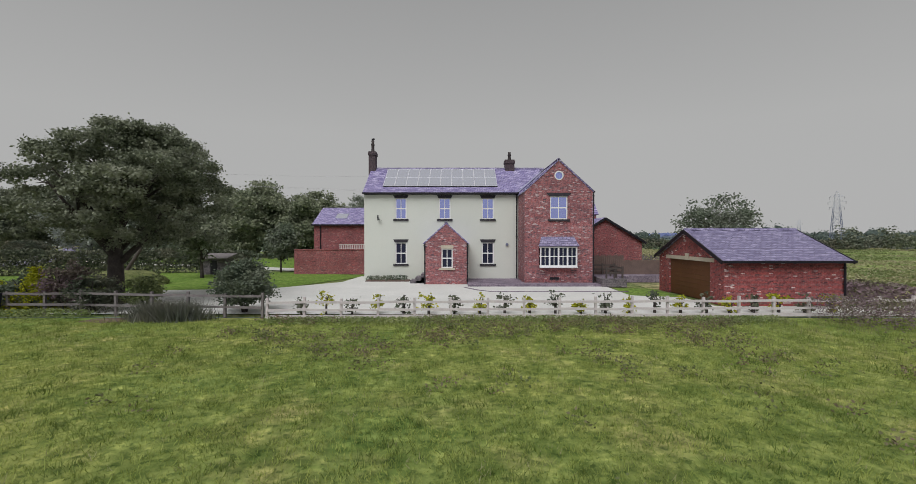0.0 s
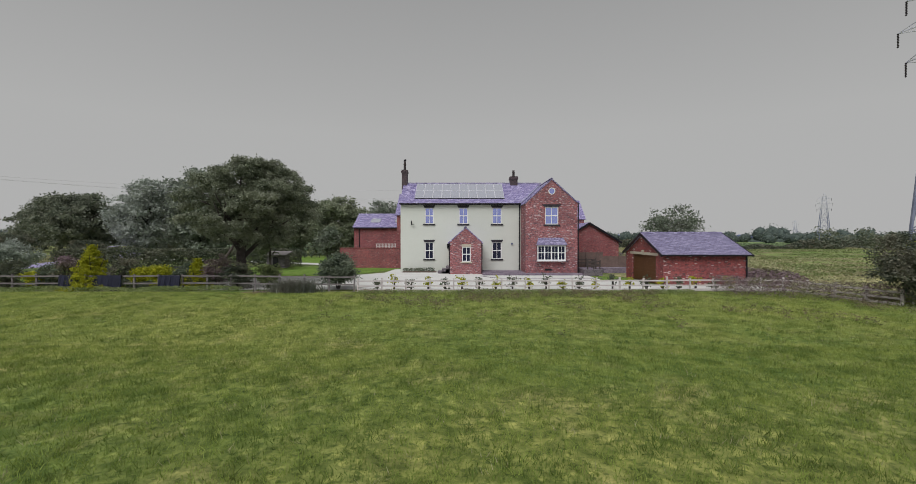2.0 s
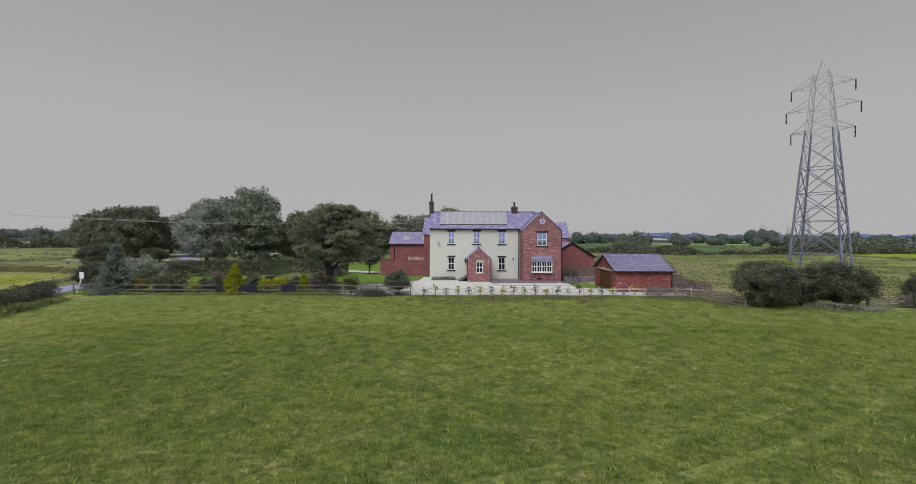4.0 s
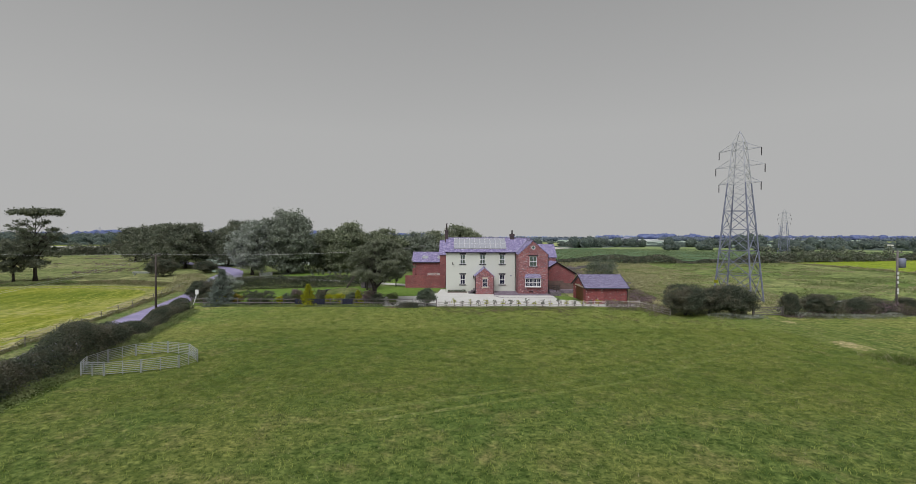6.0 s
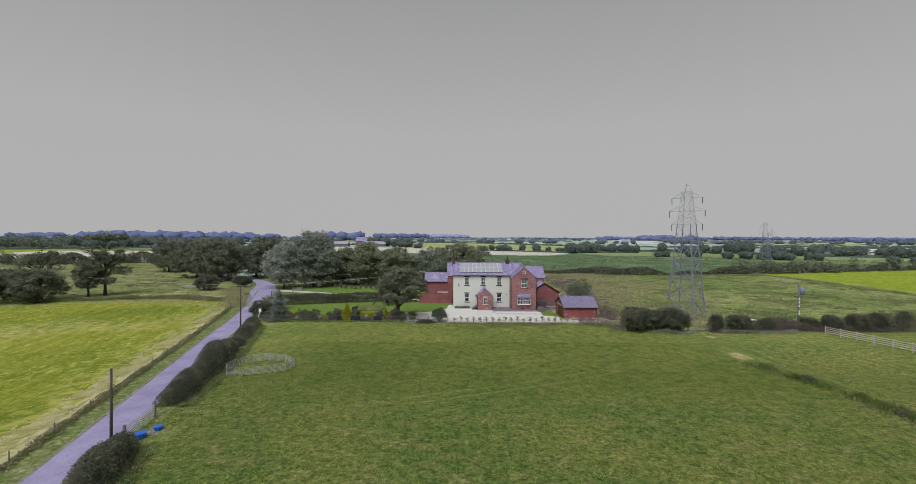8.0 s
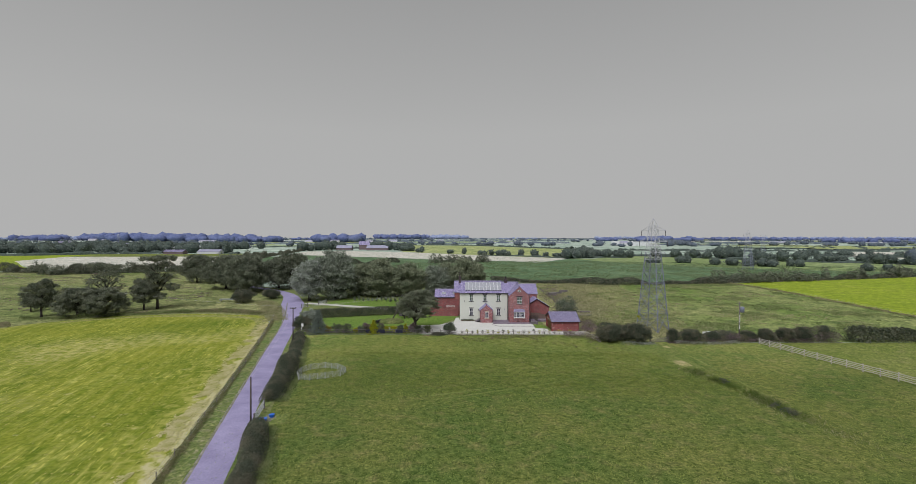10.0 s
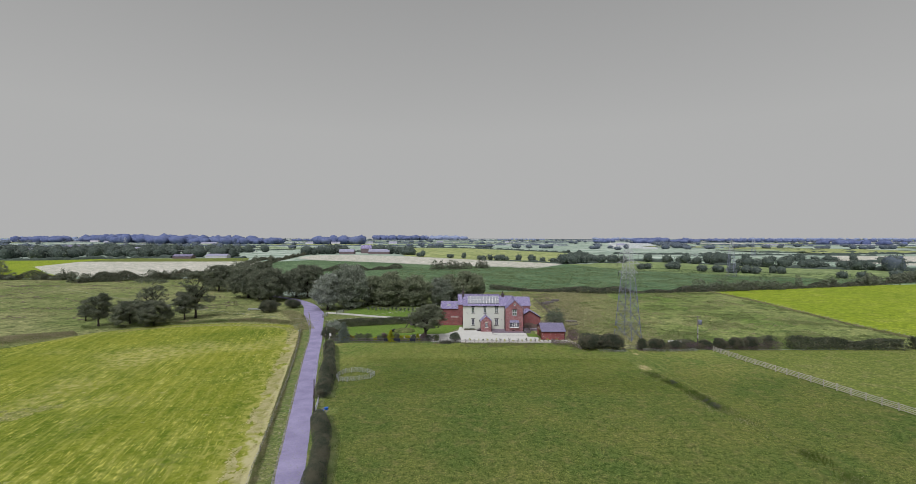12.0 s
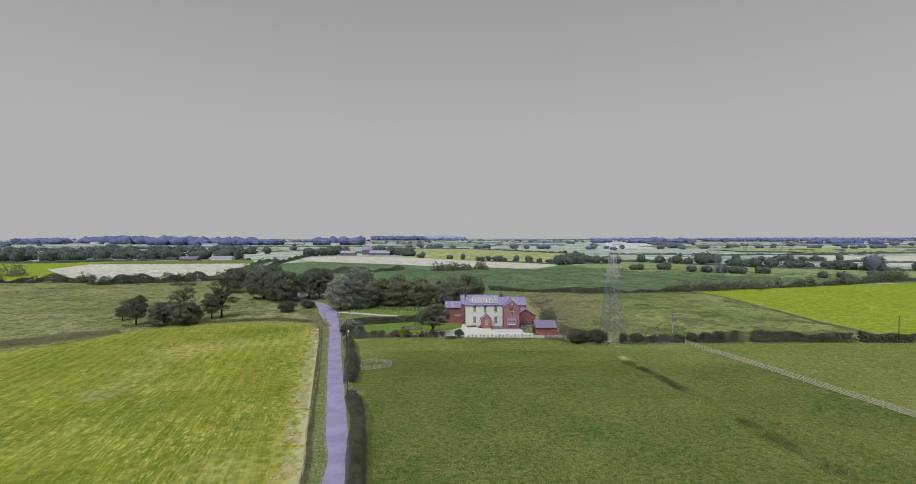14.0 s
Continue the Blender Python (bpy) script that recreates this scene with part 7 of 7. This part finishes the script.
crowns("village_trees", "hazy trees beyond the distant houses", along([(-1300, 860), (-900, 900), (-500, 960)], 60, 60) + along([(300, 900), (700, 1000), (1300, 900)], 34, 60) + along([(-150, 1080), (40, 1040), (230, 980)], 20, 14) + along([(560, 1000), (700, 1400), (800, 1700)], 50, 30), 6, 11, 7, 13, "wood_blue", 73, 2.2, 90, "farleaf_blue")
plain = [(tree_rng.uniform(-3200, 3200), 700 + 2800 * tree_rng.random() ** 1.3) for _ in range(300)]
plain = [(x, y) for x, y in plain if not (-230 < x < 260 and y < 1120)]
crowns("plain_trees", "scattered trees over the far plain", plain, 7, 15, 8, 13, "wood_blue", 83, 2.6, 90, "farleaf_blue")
# patchwork of the far plain: each field with a hedge on its near side
far_rng = random.Random(5)
for k in range(330):
    x, y = far_rng.uniform(-3600, 3600), 640 + 5200 * far_rng.random() ** 1.9
    grow = 1 + (y - 640) / 2200
    w, d, sk = far_rng.uniform(120, 420) * grow, far_rng.uniform(40, 170) * grow, far_rng.uniform(-40, 40)
    # pale fields drawn most often, standing in for haze over the plain
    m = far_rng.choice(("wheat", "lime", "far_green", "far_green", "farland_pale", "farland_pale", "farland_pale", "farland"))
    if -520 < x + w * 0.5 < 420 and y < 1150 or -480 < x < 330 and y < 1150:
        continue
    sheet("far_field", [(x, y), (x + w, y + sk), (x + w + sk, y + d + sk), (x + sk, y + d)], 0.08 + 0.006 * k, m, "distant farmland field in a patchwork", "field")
    # farther hedges take the bluer tone, haze put into the colour
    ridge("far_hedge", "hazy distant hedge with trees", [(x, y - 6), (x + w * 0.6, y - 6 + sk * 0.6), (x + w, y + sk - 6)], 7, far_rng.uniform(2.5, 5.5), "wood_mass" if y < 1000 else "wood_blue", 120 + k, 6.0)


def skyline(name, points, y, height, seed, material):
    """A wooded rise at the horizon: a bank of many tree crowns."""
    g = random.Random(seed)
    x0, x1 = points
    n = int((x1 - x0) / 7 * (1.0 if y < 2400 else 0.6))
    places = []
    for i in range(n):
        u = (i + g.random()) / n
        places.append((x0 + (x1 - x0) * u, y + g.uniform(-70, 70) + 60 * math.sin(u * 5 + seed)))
    ob = crowns(name, "low wooded rise on the horizon, coloured blue for haze", places, height * 0.4, height * 0.75, height * 0.5, height * 0.85, material, seed)
    return tagged(ob, "low wooded rise on the horizon, coloured blue for haze", "backdrop", "", "structure")


# distant_pale is the farther copy, with more haze in its colour
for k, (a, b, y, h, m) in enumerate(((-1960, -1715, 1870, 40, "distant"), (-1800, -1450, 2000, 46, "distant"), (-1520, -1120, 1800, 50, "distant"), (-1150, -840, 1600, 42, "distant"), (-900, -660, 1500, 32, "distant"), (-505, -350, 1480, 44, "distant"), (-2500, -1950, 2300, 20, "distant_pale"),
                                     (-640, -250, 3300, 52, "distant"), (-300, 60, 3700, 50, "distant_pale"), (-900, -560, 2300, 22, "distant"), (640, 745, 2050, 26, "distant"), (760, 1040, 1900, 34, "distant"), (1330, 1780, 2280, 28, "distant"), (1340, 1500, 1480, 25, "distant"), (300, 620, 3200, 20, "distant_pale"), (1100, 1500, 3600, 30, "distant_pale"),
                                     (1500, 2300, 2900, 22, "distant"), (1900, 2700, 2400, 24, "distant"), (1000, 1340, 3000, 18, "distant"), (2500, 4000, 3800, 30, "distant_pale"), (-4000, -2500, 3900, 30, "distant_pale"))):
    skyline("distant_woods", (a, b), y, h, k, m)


# ---- far buildings ----
def far_building(x, y, w, d, eave, ridge, wall, roof, label):
    b = thing("far_barn", x, y, 0, label, "building")
    bm = bmesh.new()
    box(bm, x - w / 2, y - d / 2, 0, x + w / 2, y + d / 2, eave)
    prism(bm, [(y - d / 2, eave), (y + d / 2, eave), (y, ridge - 0.2)], "x", x - w / 2, x + w / 2)
    part("wall", bm, wall, b)
    bm = bmesh.new()
    roof_slope(bm, (x - w / 2 - 0.3, y - d / 2 - 0.4, eave - 0.1), (x + w / 2 + 0.3, y - d / 2 - 0.4, eave - 0.1), (x + w / 2 + 0.3, y, ridge), (x - w / 2 - 0.3, y, ridge), 0.25)
    roof_slope(bm, (x - w / 2 - 0.3, y + d / 2 + 0.4, eave - 0.1), (x + w / 2 + 0.3, y + d / 2 + 0.4, eave - 0.1), (x + w / 2 + 0.3, y, ridge), (x - w / 2 - 0.3, y, ridge), 0.25)
    part("roof", bm, roof, b)


far_building(-190, 622, 24, 12, 4, 8, "farwall", "corr", "long grey-roofed farm shed far across the fields")
far_building(-166, 660, 18, 12, 8, 14, "farwall", "slate", "brick farmhouse far across the fields")
far_building(-138, 625, 34, 12, 4, 8, "farwall", "corr", "long grey-roofed farm shed far across the fields")
far_building(-583, 500, 24, 12, 6, 12, "farwhite", "corr", "pale village house far across the fields")
far_building(-627, 612, 26, 14, 7, 14, "farwall", "slate_dark", "brick village house far across the fields")
far_building(-520, 610, 18, 10, 6, 11, "farwhite", "corr", "pale village house far across the fields")
far_building(-362, 470, 24, 10, 3, 5.5, "farwall", "slate_dark", "low dark farm shed beyond the cereal field")
far_building(-326, 484, 28, 10, 3, 5.5, "farwhite", "corr", "low grey farm shed beyond the cereal field")
far_building(1000, 1320, 60, 16, 4, 7, "farwhite", "corr", "long pale glasshouse on the far plain")
far_building(-820, 1350, 50, 20, 5, 9, "farwhite", "corr", "long pale shed on the far plain")

house_rng = random.Random(12)
for k in range(16):
    far_building(house_rng.uniform(-1700, 1700), house_rng.uniform(1150, 2100), house_rng.uniform(12, 34), 10, house_rng.uniform(4, 7), house_rng.uniform(8, 11), "farwhite", "corr", "small pale farmhouse on the far plain")

# ---- garden things ----
mound = thing("earth_mound", -26.2, 34.0, 0, "grassy earth mound on the lawn", "mound")
bm = bmesh.new()
bmesh.ops.create_uvsphere(bm, u_segments=28, v_segments=14, radius=1.0)
for v in bm.verts:
    k = 1 + 0.14 * noise.noise(v.co * 1.7)
    v.co = Vector((-26.2 + v.co.x * 3.5 * k, 34.0 + v.co.y * 2.2 * k, max(-0.1, v.co.z * 1.15 * k)))
part("turf", bm, "mound", mound, "", True)
spar = thing("timber_spar", -25.6, 34.0, 1.0, "dark leaning timber spar standing in the mound", "spar")
bm = bmesh.new()
tube(bm, [(-25.9, 33.8, 0.9), (-24.9, 33.9, 2.5), (-23.9, 34.0, 4.3)], [0.14, 0.13, 0.1], 8)
part("pole", bm, "darkwood", spar)
pipe = thing("drain_pipe", -29.6, 33.2, 0.4, "black plastic drain pipe in the mound", "pipe")
bm = bmesh.new()
tube(bm, [(-29.8, 32.4, 0.45), (-29.0, 34.2, 0.45)], [0.42, 0.42], 14)
part("barrel", bm, "black", pipe)
for x, w, h in ((-29.3, 1.4, 0.75), (-26.6, 2.0, 1.15), (-22.2, 1.5, 0.8)):
    tarp = thing("tarpaulin", x, 20.2, 1.0, "dark navy tarpaulin hung over the fence", "tarpaulin")
    bm = bmesh.new()
    n = 12
    lo, hi = [], []
    for i in range(n + 1):
        xx = x - w / 2 + w * i / n
        lo.append(bm.verts.new((xx, 20.05 + 0.06 * math.sin(i * 1.9), 1.05 - h + 0.05 * math.sin(i * 1.1))))
        hi.append(bm.verts.new((xx, 20.12 + 0.03 * math.sin(i * 1.3), 1.06 + 0.02 * math.sin(i * 2.2))))
    for i in range(n):
        bm.faces.new((lo[i], lo[i + 1], hi[i + 1], hi[i]))
    ext = bmesh.ops.extrude_face_region(bm, geom=list(bm.faces))
    for v in ext["geom"]:
        if isinstance(v, bmesh.types.BMVert):
            v.co.y += 0.1
    part("cloth", bm, "navy", tarp)
sign = thing("sign_board", -45.3, 20.9, 0, "white painted board on a leaning white post", "sign")
bm = bmesh.new()
beam(bm, (-45.6, 20.9, 0), (-45.0, 20.9, 1.8), 0.1)
part("post", bm, "white", sign)
bm = bmesh.new()
box(bm, -45.25, 20.82, 1.6, -44.75, 20.86, 2.3)
part("board", bm, "white", sign, "", False, 0.01)
for x, y, s in ((-32.25, -28.85, 0.95), (-31.85, -27.35, 0.75)):
    tub = thing("feed_tub", x, y, 0, "bright blue plastic feed tub on the grass", "tub", "feed tubs by the gate")
    bm = bmesh.new()
    tube(bm, [(x, y, 0.01), (x, y, 0.5 * s), (x, y, 0.54 * s), (x, y, 0.5 * s), (x, y, 0.08)], [0.34 * s, 0.48 * s, 0.5 * s, 0.43 * s, 0.3 * s], 16)
    part("shell", bm, "blue", tub)
shed = thing("log_store", -24.2, 44.0, 0, "small grey stone garden store under the trees", "shed")
bm = bmesh.new()
box(bm, -25.3, 43.2, 0, -23.1, 44.8, 1.6)
part("walls", bm, "greystone", shed)
bm = bmesh.new()
roof_slope(bm, (-25.6, 42.9, 1.62), (-22.8, 42.9, 1.62), (-22.8, 45.1, 2.05), (-25.6, 45.1, 2.05))
# black panel on the wall: the shade of an open doorway is its colour
bm_door = bmesh.new()
box(bm_door, -24.5, 43.14, 0.02, -23.9, 43.19, 1.4)
part("door", bm_door, "black", shed, "black panel for a dark open doorway")
part("roof", bm, "oldwood", shed)
trough = thing("feed_trough", -96, 88, 0, "long pale metal feed trough in the pasture", "trough")
bm = bmesh.new()
prism(bm, [(-0.35, 0.5), (0.35, 0.5), (0.45, 0.95), (-0.45, 0.95)], "x", -3.4, 3.4)
for e in (-3, 3):
    box(bm, e - 0.08, -0.3, 0, e + 0.08, 0.3, 0.5)
bmesh.ops.translate(bm, verts=bm.verts, vec=(-88, 71, 0))
part("body", bm, "hurdle", trough)

# garden entrance gates and lane fence
stock_fence("lane_fence", [(-30.4, -75), (-31.6, -60), (-35.4, -46), (-41.2, -23), (-48.9, 5), (-56.5, 30), (-61.5, 45)], 4.2, "thin stock fence with slim posts along the lane verge")
gate(-55.0, 64.5, 60, 3.2, "entrance_gate", "tall pale metal entrance gate off the lane", "hurdle", 8)
gate(-57.8, 56.5, 75, 3.0, "entrance_gate", "tall pale metal entrance gate off the lane", "hurdle", 8)
stock_fence("pasture_fence", [(121, 16), (120.5, 43), (123, 76), (124.5, 104), (122.7, 134)], 4.0, "pale stock fence along the bright field")
growth("fence_margin", "straw-coloured margin along the bright field", "grass", [(121, 16), (120.5, 43), (123, 76), (124.5, 104), (122.7, 134)], 1.5, 0.5, 90, 0.28, "reed", 24)

# ---- meadow grass, thickest near the house side where the camera starts ----
gr = np.random.default_rng(7)


def scatter(n, x0, x1, y0, y1):
    """Random places that thin out towards the edges, so that no border shows."""
    p = np.column_stack((gr.uniform(x0, x1, n), gr.uniform(y0, y1, n)))
    rim = np.minimum(np.minimum(p[:, 0] - x0, x1 - p[:, 0]) / 10.0, (p[:, 1] - y0) / 7.0)
    return p[gr.uniform(0, 1, n) < rim]


def tufts(centres, per, spread):
    return np.repeat(centres, per, axis=0) + gr.normal(0, spread, (len(centres) * per, 2))


grass_patch("meadow_grass", "short green meadow grass in tufts", tufts(scatter(76000, -40, 32, -3, 19.0), 7, 0.10), 0.085, 0.007, "grass_pale", 101, 0.55)
grass_patch("meadow_grass", "short green meadow grass in tufts", tufts(scatter(86000, -33, 36, -22, 4), 8, 0.10), 0.085, 0.0065, "grass", 102, 0.5)
grass_patch("meadow_grass", "short green meadow grass in tufts", tufts(scatter(46000, -36, 62, -100, -8), 5, 0.16), 0.12, 0.018, "grass_pale", 103, 0.55)
grass_patch("meadow_grass", "coarser tufts in the meadow", tufts(scatter(2600, -30, 30, -20, 18.5), 30, 0.13), 0.13, 0.008, "grass_dark", 107, 0.45)
grass_patch("dry_stems", "dry seeding stems near the fence", tufts(scatter(1500, -8, 26, 13.0, 18.8), 6, 0.2), 0.26, 0.006, "tallgrass", 104, 0.25)
grass_patch("dry_stems", "scattered pale dry tufts in the meadow", tufts(scatter(4200, -36, 36, -30, 18), 5, 0.08), 0.11, 0.007, "reed", 105, 0.5)
dock_rng = np.random.default_rng(108)
dock = np.column_stack((dock_rng.uniform(-9, 26, 1000), 18.9 - np.abs(dock_rng.normal(0, 4.5, 1000))))
dock[:, 1] -= np.clip(dock[:, 0] - 12, 0, 20) * dock_rng.uniform(0, 0.7, 1000)
dock = dock[np.array([noise.noise((a * 0.3, b * 0.5, 4.4)) > 0.02 for a, b in dock])]
dock = np.repeat(dock, 26, axis=0) + dock_rng.normal(0, 0.16, (len(dock) * 26, 2))
tagged(new("dock_weeds", quads("dock_weeds", leaves_at(np.column_stack((dock, dock_rng.uniform(0.03, 0.30, len(dock)))), 0.065, dock_rng), "dock")), "brown docks and thistles among the grass near the fence", "weeds", "", "stuff")


def tussocks(name, label, n, x0, x1, y0, y1, size, material, seed, inside, cut=0.02):
    """Scattered clumps of coarse grass and rushes over a field."""
    g = np.random.default_rng(seed)
    p = np.column_stack((g.uniform(x0, x1, n), g.uniform(y0, y1, n)))
    k = np.array([noise.noise((a * 0.06, b * 0.1, seed)) + 0.6 * noise.noise((a * 0.25, b * 0.3, seed + 3)) for a, b in p])
    p = p[(k + g.uniform(-0.12, 0.12, n) > cut) & np.array([inside(a, b) for a, b in p])]
    q = np.repeat(p, 5, axis=0) + g.normal(0, size * 0.9, (len(p) * 5, 2)) * np.array((1.5, 1))
    c = np.column_stack((q, g.uniform(0.02, size * 0.9, len(q))))
    tagged(new(name, quads(name, leaves_at(c, size, g), material)), label, "weeds", "", "stuff")


tussocks("rush_tussocks", "dark rush tussocks in the rough pasture", 52000, 26, 121, 16, 140, 0.24, "hedge_grass", 61, lambda a, b: b < 132, 0.27)
tussocks("rush_tussocks", "dark rush tussocks in the rough pasture", 40000, 26, 121, 16, 140, 0.30, "hedge_grass", 68, lambda a, b: b < 132, 0.5)
tussocks("dry_tussocks", "straw-coloured tussocks in the rough pasture", 22000, 22, 112, 16, 140, 0.2, "reed", 62, lambda a, b: b < 132, 0.2)
tussocks("dry_tussocks", "straw-coloured rough grass beside the garden fence", 15000, 22, 64, 16, 136, 0.2, "reed", 67, lambda a, b: b < 132 and a < 52 + 0.1 * b, -0.15)
tussocks("pasture_tussocks", "dull brown-green rushes in the grazed pasture", 26000, -330, -90, 0, 190, 0.32, "bramble", 63, lambda a, b: b > 50 + (a + 106) * -0.02 and a < -95 or b > 100, 0.4)
tussocks("dry_tussocks", "straw-coloured tufts in the grazed pasture", 24000, -330, -70, 40, 190, 0.26, "reed", 65, lambda a, b: b > 56 and a < -92 - (b - 56) * 0.2, 0.3)
hay_rng = np.random.default_rng(64)


def hay(name, label, xy, material):
    """Flat wisps of cut grass lying where xy says."""
    p = np.column_stack((xy, np.full(len(xy), 0.03)))
    a = hay_rng.uniform(0, 6.2832, len(p))
    size = hay_rng.uniform(0.08, 0.22, (len(p), 1))
    u = np.column_stack((np.cos(a), np.sin(a), np.full(len(p), 0.12))) * size
    v = np.column_stack((-np.sin(a), np.cos(a), np.full(len(p), 0.1))) * size * 0.55
    tagged(new(name, quads(name, np.stack((p - u, p - v, p + u, p + v), axis=1), material)), label, "hay", "", "stuff")


hp = np.column_stack((hay_rng.uniform(-140, -32, 110000), hay_rng.uniform(-95, 44, 110000)))
along_lane = hp[:, 0] + 0.27 * hp[:, 1]
swath = np.sin(along_lane / 2.6 * 6.2832 + 1.5 * np.sin(hp[:, 1] * 0.05)) + hay_rng.normal(0, 0.9, len(hp))
hay("hay_wisps", "flat wisps of cut hay lying in rows", hp[(swath > 1.5) & (hp[:, 0] < -37.5 - 0.27 * (hp[:, 1] + 46)) & (hp[:, 1] < 30 + 0.2 * (hp[:, 0] + 110))], "straw")
# a bleached last swath along the lane side of the field
my = hay_rng.uniform(-72, 42, 36000)
mx = -50.15 - 0.27 * my + hay_rng.normal(0, 0.6, 36000)
keep = [noise.noise((a * 0.5, b * 0.22, 5)) + 0.5 * noise.noise((a * 1.7, b * 1.3, 9)) > -0.08 for a, b in zip(mx, my)]
hay("hay_swath", "bleached swath of hay along the lane side of the field", np.column_stack((mx, my))[keep], "straw_pale")
tussocks("maize_tops", "leafy tops of the maize crop", 30000, -60, 330, 140, 330, 0.5, "maize_leaf", 66, lambda a, b: b > 145 + 0.12 * max(0, a - 60) and b < 320 - max(0, a - 150) * 0.5)
